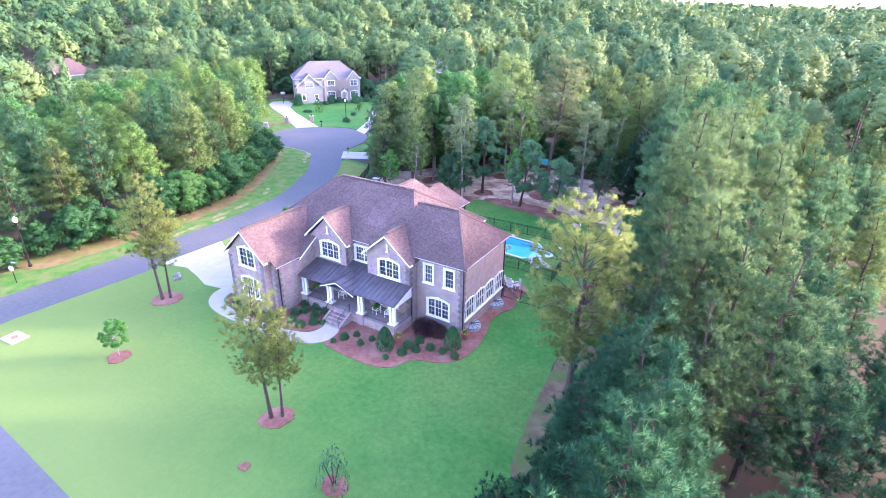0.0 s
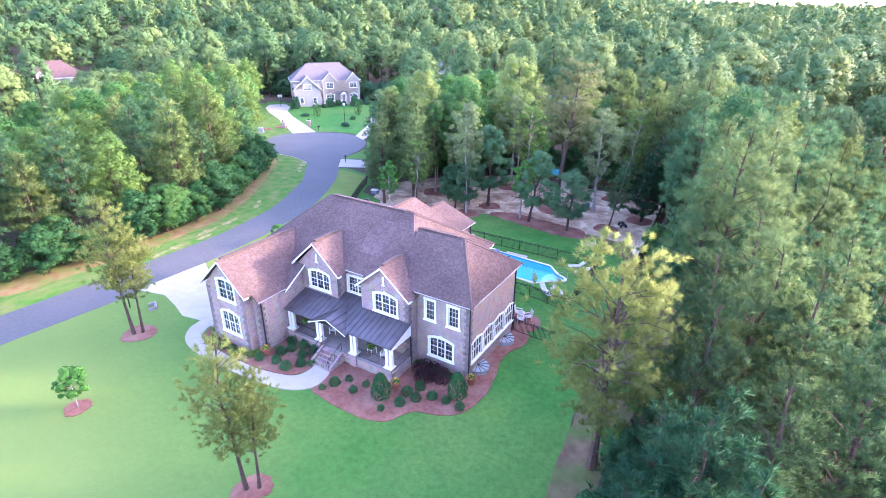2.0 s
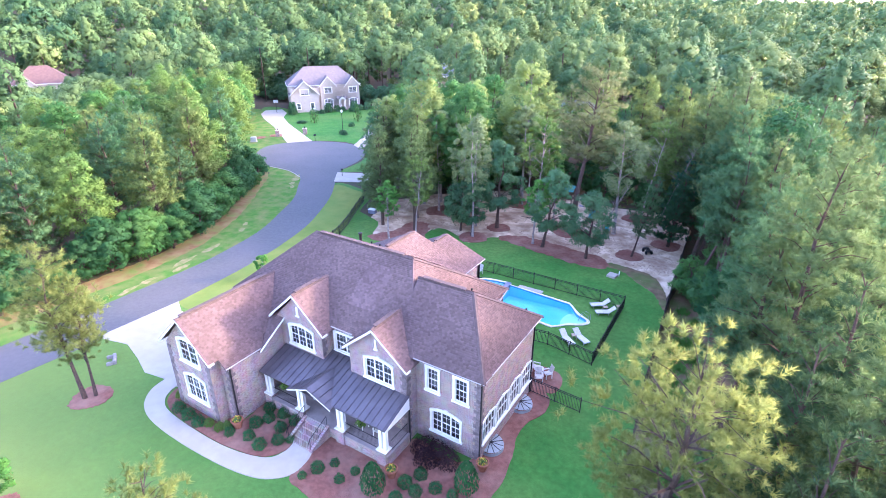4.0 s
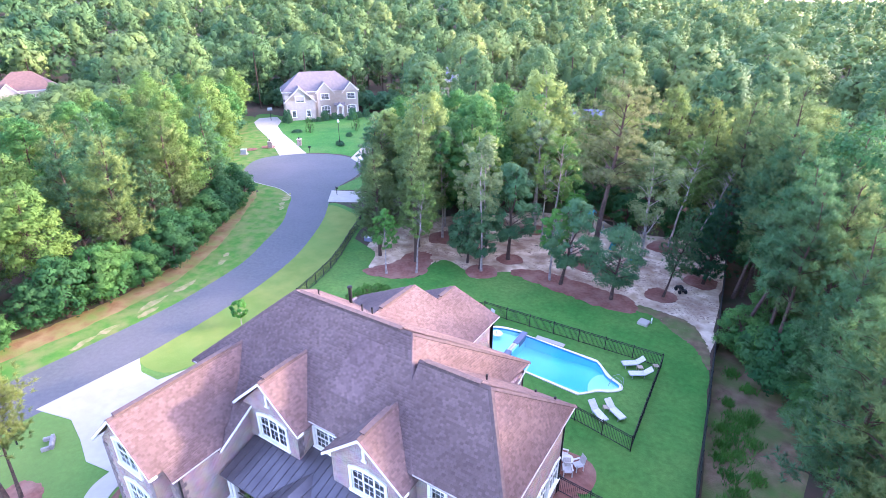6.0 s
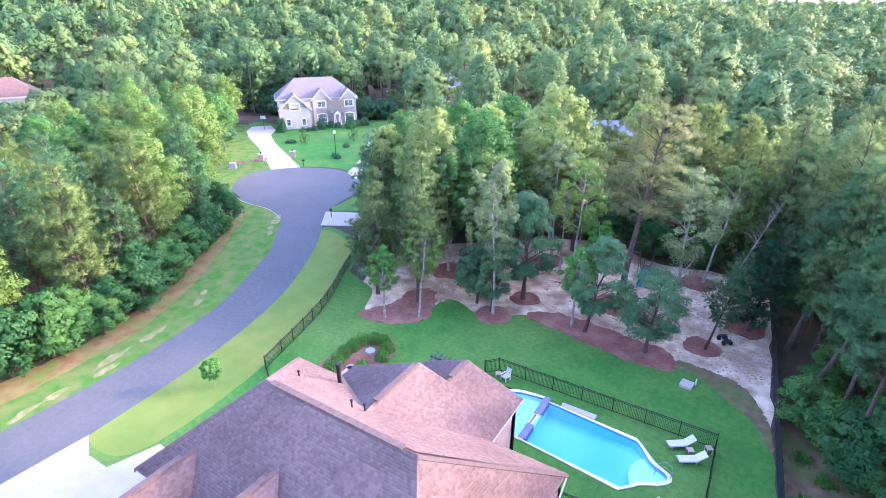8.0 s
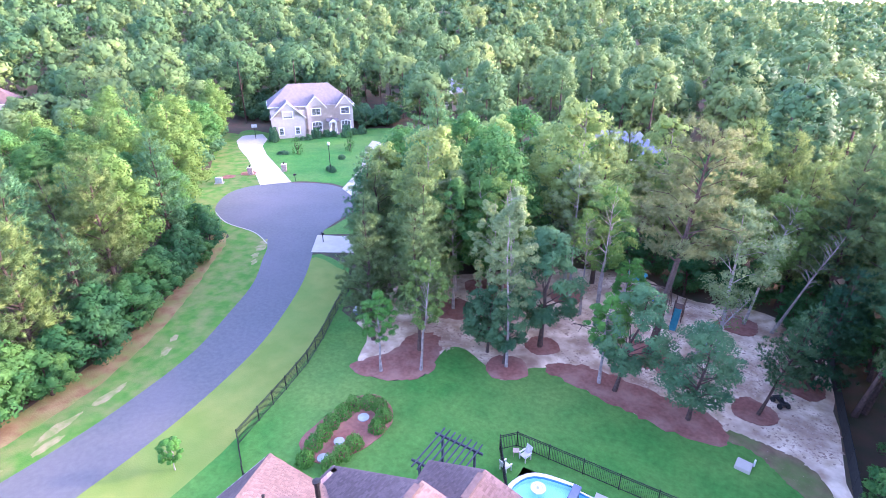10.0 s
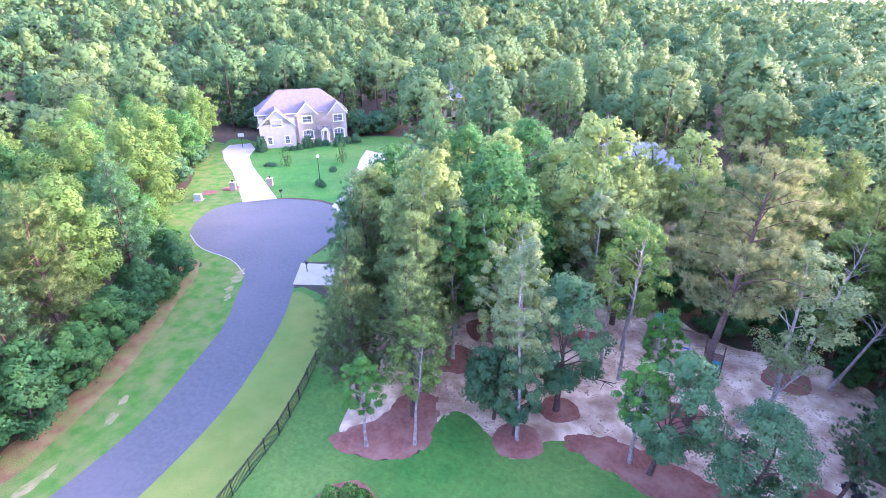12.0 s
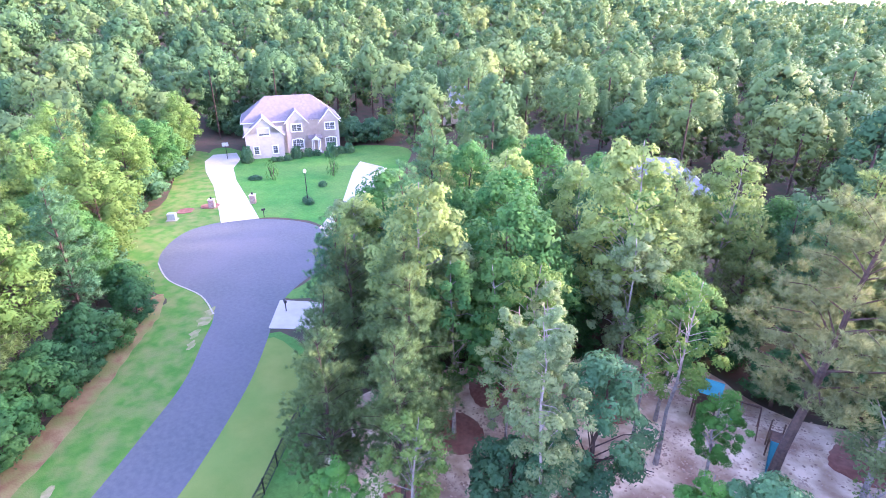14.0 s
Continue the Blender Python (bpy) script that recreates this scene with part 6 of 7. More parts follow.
LEFT = [(-52, -24), (-51.5, -14), (-50.5, -4), (-50.3, 4), (-50.8, 10), (-53.5, 17), (-58, 25), (-66.5, 36), (-71, 38.5), (-78, 40), (-84, 43), (-93, 53), (-104, 66), (-120, 80), (-130, 70), (-112, 40), (-96, 20), (-84, -4), (-70, -26)]
spots, rng = scatter(LEFT, 4.9, 43)
for x, y in spots:
    near = -x - 0.55 * max(y, 0) < 58
    kind = rng.choice(["pine_ly", "pine_ly", "leaf_mid_y", "pine_ly", "leaf_mid_y", "pine_l", "leaf_mid"] if near else ["pine_mid", "leaf_mid", "leaf_mid_y", "pine_ly", "leaf_mid_y"])
    plant(kind, x, y, rng.uniform(12, 17.5) if near else rng.uniform(11, 16), rng.uniform(0, 360))
LEFT_EDGE = [(-50.2, -20), (-49.4, -4), (-49.6, 6), (-51.6, 14), (-56.5, 24), (-65, 35.5), (-70, 38.2), (-69, 39.6), (-63.5, 36.8), (-55, 25.5), (-49.8, 14.5), (-47.9, 6), (-47.6, -5), (-49, -20)]
spots, rng = scatter(LEFT_EDGE, 2.1, 47)
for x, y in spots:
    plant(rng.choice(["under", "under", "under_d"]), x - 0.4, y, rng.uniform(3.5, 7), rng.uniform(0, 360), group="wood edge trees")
FAR_EDGE = [(-72, 39.5), (-80, 41.5), (-86, 45), (-95, 55), (-106, 67), (-121, 81), (-124, 79), (-109, 64.5), (-98, 52), (-88, 42.4), (-80, 39), (-73, 37.4)]
spots, rng = scatter(FAR_EDGE, 2.7, 49)
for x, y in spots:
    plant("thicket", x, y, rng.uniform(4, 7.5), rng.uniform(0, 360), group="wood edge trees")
for outline, gap, seed in (([(-124, 104), (-112, 116), (-104, 118), (-99, 125), (-92, 113), (-97, 107.5), (-104, 113.5), (-114, 108), (-122, 100)], 2.6, 50), ([(-150, 112), (-141, 100), (-127, 96), (-124, 103), (-146, 118)], 3.0, 54), ([(-16, 57), (-6, 55), (5.5, 51), (7, 46), (9, 50), (7, 59), (-14, 62)], 2.8, 51), ([(-42, 42), (-36, 44), (-28, 50), (-22, 55), (-24, 58), (-38, 48)], 2.8, 52)):
    spots, rng = scatter(outline, gap, seed, yards=False)
    for x, y in spots:
        plant("thicket" if y > 80 else "under", x, y, rng.uniform(3.2, 6), rng.uniform(0, 360), group="wood edge trees")
MID = [(-43, 48), (-40, 43), (-36, 47), (-30, 49), (-24, 55), (-14, 58), (-6, 58), (-6, 66), (-16, 84), (-44, 88), (-52, 76), (-48, 64), (-46, 56)]
spots, rng = scatter(MID, 4.6, 53)
for x, y in spots:
    kind = rng.choice(["pine_l", "pine_ly", "leaf_mid", "leaf_y", "pine_l", "pine_mid", "leaf_mid"])
    plant(kind, x, y, rng.uniform(13, 18) * (0.72 if y > 74 else 1), rng.uniform(0, 360))

NEAR = [(-58, -40), (-54, 18), (-62, 30), (-71, 39), (-86, 46), (-92, 60), (-60, 66), (-50, 62), (-44, 48), (-30, 50), (-14, 59), (8, 62), (14, 40), (16, -40)]
OPEN = [(-56, 38), (-44, 38), (-43, 47), (-47, 56), (-50, 64), (-54, 76), (-70, 100), (-90, 112), (-110, 112), (-80, 60), (-60, 66)]
TAKEN = [RIGHT, LEFT, MID, SAND, LAWN, FAR_LAWN, VERGE, road_line, OPEN, NEAR]


def far_woods():
    """All the woods beyond: crowns of leafy clumps, finer where they stand nearer; each tree has a tone of its own,
    paler to the right as painted haze.
    """
    rng = np.random.default_rng(61)
    vs, ns, tones, tv, tf = [], [], [], [], []
    tb = 0
    rings = [(0, 120, 8.4, 2900, 0.30, 110), (120, 175, 8.8, 1700, 0.40, 84), (175, 300, 9.6, 640, 0.66, 48), (300, 520, 12, 200, 1.25, 22), (520, 1000, 16, 66, 2.5, 7)]
    bough_v = np.array([(1, 0, 0), (0, 1, 0), (-1, 0, 0), (0, -1, 0), (0, 0, 1), (0, 0, -1)], float)
    bough_f = np.array([(0, 1, 4), (1, 2, 4), (2, 3, 4), (3, 0, 4), (1, 0, 5), (2, 1, 5), (3, 2, 5), (0, 3, 5)])
    for r0, r1, gap, leaves, size, boughs in rings:
        steps = int(r1 / gap) + 1
        for i in range(-steps, steps + 1):
            for j in range(-8, steps + 1):
                x, y = -5 + (i + 0.5 * (j % 2) + rng.uniform(-.6, .6)) * gap, (j + rng.uniform(-.6, .6)) * gap
                r = math.hypot(x + 5, y)
                a = math.degrees(math.atan2(-(x + 5), y + 12))
                if not (r0 <= r < r1) or not (-32 < a < 82) or (r > 175 and not -15 < a < 78):
                    continue
                if r < 190 and (not free_of_yards(x, y) or any(inside(x, y, p) for p in TAKEN)):
                    continue
                h = rng.uniform(12, 18) if rng.random() < 0.65 else rng.uniform(17, 24)
                if -176 < x < -108 and 18 < y < 62:
                    h = rng.uniform(8, 12)
                wide = gap / 7.6 * (0.74 if r < 120 else 1)
                n = int(leaves * rng.uniform(0.85, 1.15))
                c = unit(boughs, rng)                      # boughs over the crown's skin
                c[:, 2] = np.where(rng.random(boughs) < 0.6, np.abs(c[:, 2]), c[:, 2])
                if rng.random() < 0.28:                    # pointed crowns
                    w = rng.uniform(3.2, 4.6) * wide
                    slim = np.clip(1.05 - 0.5 * (c[:, 2:3] + 1), 0.1, 1)
                else:                                      # rounded, lumpy crowns
                    w = rng.uniform(3.9, 6.4) * wide * (0.65 + 0.35 * h / 17)
                    slim = rng.uniform(0.75, 1.0, (boughs, 1))
                half = rng.uniform(0.42, 0.5) * h
                cp = c * np.concatenate([w * slim, w * slim, np.full_like(slim, half)], 1) * 0.78
                br = w * rng.uniform(0.13, 0.3, boughs)
                pick = rng.integers(0, boughs, n)
                d = unit(n, rng) + c[pick] * 0.55
                d /= np.linalg.norm(d, axis=1, keepdims=True)
                p = cp[pick] + d * (br[pick] * rng.uniform(0.78, 1.12, n))[:, None] * [1, 1, 0.85]
                p += [x, y, terrain(x, y) + h - half]
                nrm = d + unit(n, rng) * 0.3
                nrm /= np.linalg.norm(nrm, axis=1, keepdims=True)
                v, _ = leaf_blades(p, nrm, size * 0.9, size, rng)
                nr = d * 0.65 + c[pick] * 0.7 + unit(n, rng) * 0.06
                v, nr = rounded(v, nr / np.linalg.norm(nr, axis=1, keepdims=True))
                core = cp[:, None] + bough_v[None] * (br * 0.52)[:, None, None] * [1, 1, 0.85] + [x, y, terrain(x, y) + h - half]
                cn = bough_v[None] * 0.65 + c[:, None] * 0.7
                cn = cn / np.linalg.norm(cn, axis=2, keepdims=True)
                v = np.concatenate([v, core[:, bough_f].reshape(-1, 3)])
                nr = np.concatenate([nr, cn[:, bough_f].reshape(-1, 3)])
                ns.append(nr)
                vs.append(v)
                # right-hand crowns average a paler tone: sunlit haze put into the colour
                tones.append(np.full(len(v), np.clip(rng.normal(0.45 if a > 30 else 0.62, 0.26), 0, 1), np.float32))
                if r < 200:
                    g = terrain(x, y)
                    tv.append(np.array([(x + 0.2 * math.cos(t), y + 0.2 * math.sin(t), z) for z in (g - 0.3, g + h * 0.7) for t in (0, 2.1, 4.2)]))
                    tf.append(np.array([(0, 1, 4, 3), (1, 2, 5, 4), (2, 0, 3, 5)]) + tb)
                    tb += 6
    woods = thing("woodland", "mixed green pine and broad-leaved woods covering the hills", "woods", "", "stuff")
    allv = np.concatenate(vs)
    crowns = raw("foliage", allv, np.arange(len(allv)).reshape(-1, 3), M_FAR, woods, normals=np.concatenate(ns))
    crowns.data.attributes.new("tone", "FLOAT", "POINT").data.foreach_set("value", np.concatenate(tones))
    raw("trunks", np.concatenate(tv), np.concatenate(tf), M_BARK, woods)


far_woods()

# ---- fences ----
PANEL_MESH = {}


def fence_panel_mesh(length, height):
    key = (round(length, 2), height)
    if key not in PANEL_MESH:
        bm = bmesh.new()
        for z in (0.12, height - 0.2, height - 0.06):
            box(bm, 0, length, -0.018, 0.018, z - 0.02, z + 0.02)
        n = int(length / 0.115)
        for k in range(1, n):
            x = length * k / n
            box(bm, x - 0.010, x + 0.010, -0.010, 0.010, 0.06, height)
        me = bpy.data.meshes.new("fence_panel")
        bm.to_mesh(me)
        bm.free()
        me.materials.append(M_BLACK)
        bm = boxed(-0.035, 0.035, -0.035, 0.035, -0.1, height + 0.08, bevel=0.01)
        pm = bpy.data.meshes.new("post")
        bm.to_mesh(pm)
        bm.free()
        pm.materials.append(M_BLACK)
        PANEL_MESH[key] = me, pm
    return PANEL_MESH[key]


def fence(name, label, line, spacing=2.4, height=1.4, category="fence"):
    f = thing(name, label, category)
    for p, q in zip(line, line[1:]):
        p, q = Vector(p), Vector(q)
        n = max(1, round((q - p).length / spacing))
        step = (q - p) / n
        me, pm = fence_panel_mesh(step.length, height)
        turn = math.degrees(math.atan2(step.y, step.x))
        for k in range(n):
            b = p + step * k
            for nm, mesh in (("panel", me), ("post", pm)):
                ob = new(nm, mesh)
                ob.parent = f
                ob.matrix_basis = pose(b.x, b.y, 0, 0, 0, turn)
    ob = new("post", pm)
    ob.parent = f
    ob.matrix_basis = pose(q.x, q.y, 0, 0, 0, turn)
    return f


fence("iron_fence", "black iron picket fence along the street lawn", smooth_loop([(-22.6, 10.2), (-28.5, 12.6), (-31.6, 14.6), (-32.3, 17.1), (-33.3, 20.8), (-34.4, 24.4), (-36, 28), (-38.2, 32.2), (-40.2, 36.4), (-43, 40.2)], 1, closed=False))
fence("pool_fence", "black iron picket fence round the pool", [(-8.3, 13.6), (-15.1, 24.3), (-14.2, 25.3), (2.95, 25.5), (3.15, 14.4), (-1.2, 15.3), (-7.7, 14.6)])
fence("gate_fence", "short black iron fence with gate beside the house", [(0.1, 8.5), (4.2, 8.2)])
bf = thing("boundary_fence", "tall black mesh boundary fence along the wood", "fence")
bl = [(5.0, 53.5), (5.7, 44), (6.2, 36), (6.6, 29), (7.0, 23), (7.5, 15.5), (7.9, 9.5)]
for p, q in zip(bl, bl[1:]):
    p, q = Vector(p), Vector(q)
    n = 3
    for k in range(n):
        a, b = p.lerp(q, k / n), p.lerp(q, (k + 1) / n)
        turn = math.degrees(math.atan2(b.y - a.y, b.x - a.x))
        bm = boxed(0.04, (b - a).length - 0.04, -0.012, 0.012, 0.05, 1.45)
        bm.transform(pose(a.x, a.y, 0, 0, 0, turn))
        part("mesh_panel", bm, M_DARKFABRIC, bf)
        bm = bmesh.new()
        lathe(bm, [(0.04, -0.1), (0.04, 1.55), (0.015, 1.58)], 8, (a.x, a.y))
        part("post", bm, M_BLACK, bf)


# ---- pool ----
def build_pool():
    pool = thing("swimming_pool", "bright blue in-ground pool with white coping and rounded step end", "pool")
    main = [(-9.1, 18.9), (-9.0, 23.75), (-1.95, 23.2), (-1.55, 22.8), (-1.17, 22.32), (-0.92, 22.0), (-0.65, 21.72), (-0.3, 21.5), (0.11, 21.34), (0.4, 21.2), (0.58, 21.0), (0.6, 20.7), (0.44, 20.46), (0.2, 20.22), (-0.06, 20.06), (-0.35, 19.92), (-0.7, 19.78), (-1.0, 19.55), (-1.2, 19.25), (-1.5, 18.9), (-1.9, 18.45)]
    spa = smooth_loop([(-9.5, 19.0), (-12.2, 19.6), (-12.9, 21.6), (-12.0, 23.4), (-9.4, 24.0)], 4, closed=False)

    def grow(pts, d):
        c = Vector((sum(p[0] for p in pts) / len(pts), sum(p[1] for p in pts) / len(pts)))
        return [tuple(Vector(p) + (Vector(p) - c).normalized() * d) for p in pts]

    main, spa = main[::-1], spa
    for pts, depth, m_in, nm in ((main, -1.3, M_POOL, "basin"), (spa, -0.45, M_POOLLIGHT, "tanning_ledge")):
        bm = bmesh.new()
        top = [bm.verts.new((x, y, 0.06)) for x, y in pts]
        low = [bm.verts.new((x, y, depth * (0.35 + 0.65 * ease(0.5, -7.0, x)) if nm == "basin" else depth)) for x, y in pts]
        bm.faces.new(low)
        for i in range(len(pts)):
            j = (i + 1) % len(pts)
            bm.faces.new((top[i], top[j], low[j], low[i]))
        bmesh.ops.triangulate(bm, faces=[f for f in bm.faces if len(f.verts) > 4])
        part(nm, bm, m_in, pool)
        band = bmesh.new()
        for i in range(len(pts)):
            (x0, y0), (x1, y1) = pts[i], pts[(i + 1) % len(pts)]
            d = Vector((y0 - y1, x1 - x0, 0)).normalized() * (0.012 if nm == "basin" else -0.012)
            prism(band, [Vector((x0, y0, 0.07)), Vector((x1, y1, 0.07)), Vector((x1, y1, -0.1)), Vector((x0, y0, -0.1))], -d)
            prism(band, [Vector((x0, y0, 0.07)), Vector((x1, y1, 0.07)), Vector((x1, y1, -0.1)), Vector((x0, y0, -0.1))], d)
        part("tile_band", band, M_POOLTILE, pool, "blue waterline tiles")
        bm = bmesh.new()
        bmesh.ops.triangulate(bm, faces=[bm.faces.new([bm.verts.new((x, y, 0.01)) for x, y in pts])])
        bmesh.ops.recalc_face_normals(bm, faces=bm.faces[:])
        if bm.faces[:][0].normal.z < 0:
            bmesh.ops.reverse_faces(bm, faces=bm.faces[:])
        w = part("water", bm, M_WATER, pool)
        w.visible_shadow = False
        outer = grow(pts, 0.32)
        bm = bmesh.new()
        for i in range(len(pts)):
            j = (i + 1) % len(pts)
            prism(bm, [(*pts[i], 0.09), (*pts[j], 0.09), (*outer[j], 0.09), (*outer[i], 0.09)], (0, 0, -0.15))
        bmesh.ops.remove_doubles(bm, verts=bm.verts[:], dist=0.001)
        part("coping", bm, M_COPING, pool, "white stone coping")
    part("divider", boxed(-9.5, -8.95, 19.0, 20.7, -0.5, 0.14, bevel=0.03), M_BLUEROOF, pool, "blue-grey tiled divider")
    part("divider", boxed(-9.5, -8.95, 22.0, 24.2, -0.5, 0.14, bevel=0.03), M_BLUEROOF, pool, "blue-grey tiled divider")
    part("weir", boxed(-9.62, -8.9, 20.6, 22.1, -0.5, 0.03, bevel=0.01), M_POOL, pool, "pale blue spillway between ledge and basin")
    bm = bmesh.new()
    prism(bm, [(x, y, -0.22) for x, y in ((-1.1, 22.2), (-0.65, 21.7), (-0.3, 21.48), (0.11, 21.32), (0.4, 21.18), (0.56, 21.0), (0.58, 20.7), (0.44, 20.48), (0.2, 20.24), (-0.06, 20.08), (-0.35, 19.94), (-0.7, 19.8), (-1.0, 19.57), (-1.2, 19.27), (-1.55, 19.5), (-1.75, 20.2), (-1.75, 21.0), (-1.55, 21.7))], (0, 0, -0.5))
    part("step_shelf", bm, M_POOLLIGHT, pool, "pale shallow step")
    part("diving_ledge", boxed(-8.0, -5.25, 23.75, 24.3, -0.1, 0.12, bevel=0.02), M_CONC, pool)
    for y in (20.95, 21.45):
        bm = bmesh.new()
        tube(bm, [(-0.3, y, -0.4), (-0.1, y, 0.5), (0.3, y, 0.85), (0.75, y, 0.6), (0.8, y, 0.05)], [0.025] * 5, 7)
        part("handrail", bm, M_GREYSTEEL, pool, "steel handrail")
    bm = bmesh.new()
    lathe(bm, [(0.5, 0.02), (0.52, 0.12), (0.3, 0.16), (0.28, 0.1), (0.12, 0.1), (0.1, 0.36), (0.02, 0.4)], 14, (-11.4, 22.6))
    tagged(part("pool_float", bm, M_WHITE), "white round float on the shallow ledge water", "float")


build_pool()


def lounger(x, y, turn, label):
    m = pose(x, y, 0, 0, 0, turn)
    ob = thing("sun_lounger", label, "sun lounger", "sun loungers", at=m)
    bm = bmesh.new()
    for s in (-0.32, 0.32):
        tube(bm, [(s, -0.95, 0.34), (s, 0.35, 0.34)], [0.025, 0.025], 6)
    tube(bm, [(-0.32, -0.95, 0.34), (0.32, -0.95, 0.34)], [0.025, 0.025], 6)
    part("frame", bm, M_GREYSTEEL, ob)
    for sx in (-0.3, 0.3):
        for sy in (-0.75, 0.25):
            bm = bmesh.new()
            tube(bm, [(sx, sy, 0.0), (sx, sy, 0.34)], [0.025, 0.025], 6)
            part("leg", bm, M_GREYSTEEL, ob)
    part("seat", boxed(-0.3, 0.3, -0.93, 0.33, 0.35, 0.40, bevel=0.015), M_CANVAS, ob)
    bm = bmesh.new()
    prism(bm, [(-0.3, 0.33, 0.40), (0.3, 0.33, 0.40), (0.3, 0.95, 0.85), (-0.3, 0.95, 0.85)], (0, 0.03, -0.05))
    part("backrest", bm, M_CANVAS, ob)
    return ob


LT = "white sling sun lounger with raised back on the pool lawn"
for x, y, turn in ((0.8, 24.4, -54), (1.7, 23.25, -58), (0.1, 16.7, 52), (1.15, 17.55, 56)):
    lounger(x, y, turn, LT)


def side_table(x, y, s=0.45):
    t = thing("side_table", "small square tan side table beside a lounger", "table", "side tables", at=pose(x, y, 0, 0, 0, 30))
    part("top", boxed(-s / 2, s / 2, -s / 2, s / 2, 0.42, 0.47, bevel=0.01), M_TABLE, t)
    for a in (-1, 1):
        for b in (-1, 1):
            part("leg", boxed(a * s * 0.42 - 0.02, a * s * 0.42 + 0.02, b * s * 0.42 - 0.02, b * s * 0.42 + 0.02, 0, 0.42), M_TABLE, t)


for p in ((1.5, 24.0), (0.5, 17.5), (2.6, 24.9), (-13.9, 24.5)):
    side_table(*p)


def armchair(x, y, z, turn, label, material, cushion=None):
    """A slatted outdoor armchair."""
    c = thing("porch_chair", label, "chair", "porch chairs", at=pose(x, y, z, 0, 0, turn))
    for sx in (-0.28, 0.28):
        for sy in (-0.26, 0.26):
            part("leg", boxed(sx - 0.03, sx + 0.03, sy - 0.03, sy + 0.03, 0, 0.6 if sy < 0 else 0.42), material, c)
        part("armrest", boxed(sx - 0.06, sx + 0.06, -0.32, 0.3, 0.6, 0.64, bevel=0.01), material, c)
    part("seat", boxed(-0.26, 0.26, -0.28, 0.28, 0.36, 0.41, bevel=0.01), material, c)
    for k in range(5):
        u = -0.22 + 0.11 * k
        bm = bmesh.new()
        prism(bm, [(u - 0.045, 0.26, 0.4), (u + 0.045, 0.26, 0.4), (u + 0.045, 0.42, 1.05), (u - 0.045, 0.42, 1.05)], (0, 0.025, 0))
        part("slat", bm, material, c)
    if cushion:
        part("cushion", boxed(-0.25, 0.25, -0.25, 0.24, 0.41, 0.5, bevel=0.03), cushion, c)
    return c


armchair(-12.7, -1.8, 0.95, 15, "white slatted porch armchair facing the lawn", M_WHITE)
armchair(-8.0, -2.3, 0.95, -15, "white slatted porch armchair with green cushion", M_WHITE, M_LEAF_B)
armchair(-6.6, -2.3, 0.95, 10, "white slatted porch armchair facing the lawn", M_WHITE)
armchair(-13.2, 24.5, 0, -20, "pale garden chair by the pool fence", M_CANVAS)
armchair(-13.95, 22.9, 0, 160, "pale garden chair by the pool fence", M_CANVAS)
for k, (x, y, t) in enumerate(((0.1, 10.1, 30), (0.55, 10.9, -40), (-0.6, 11.2, 100))):
    armchair(x, y, 0.05, t, "pale metal patio chair beside the house wall", M_CANVAS)
bm = bmesh.new()
lathe(bm, [(0.25, 0.05), (0.05, 0.1), (0.04, 0.7), (0.42, 0.72), (0.42, 0.76)], 14, (-0.15, 10.7))
tagged(part("patio_table", bm, M_CANVAS), "small round pale metal patio table", "table")
sheet("planting_bed", smooth_loop([(-2.5, 8.9), (1.2, 9.0), (1.9, 10), (1.5, 11.6), (0, 12.1), (-2.5, 11.5)], 5, 0.04, 23), 0.05, M_MULCH, 0.08, "reddish mulch below the patio chairs", "mulch bed")


# ---- planting ----
def shrub_mesh(seed, r, h, n, leaf, cone=False):
    rng = np.random.default_rng(seed)
    d = unit(n, rng)
    d[:, 2] = np.abs(d[:, 2])
    k = rng.uniform(0.75, 1.08, (n, 1)) * (1 + 0.12 * np.sin(5 * d[:, :1] + seed) * np.cos(6 * d[:, 1:2]))
    if cone:
        t = rng.uniform(0, 1, n) ** 0.8
        a = rng.uniform(0, 2 * math.pi, n)
        w = r * (1 - t) ** 0.5 * np.minimum(1, 0.75 + t) * rng.uniform(0.85, 1.08, n) + 0.03
        p = np.stack([w * np.cos(a), w * np.sin(a), 0.05 + h * t], 1)
        d = np.stack([np.cos(a), np.sin(a), np.full(n, 0.45)], 1)
    else:
        p = d * k * [r, r, h]
        p[:, 2] += 0.04
    nr = d + unit(n, rng) * 0.6
    nr /= np.linalg.norm(nr, axis=1, keepdims=True)
    return leaf_cards(p, nr, leaf * 0.8, leaf * 1.2, rng)


SHRUBS = {}


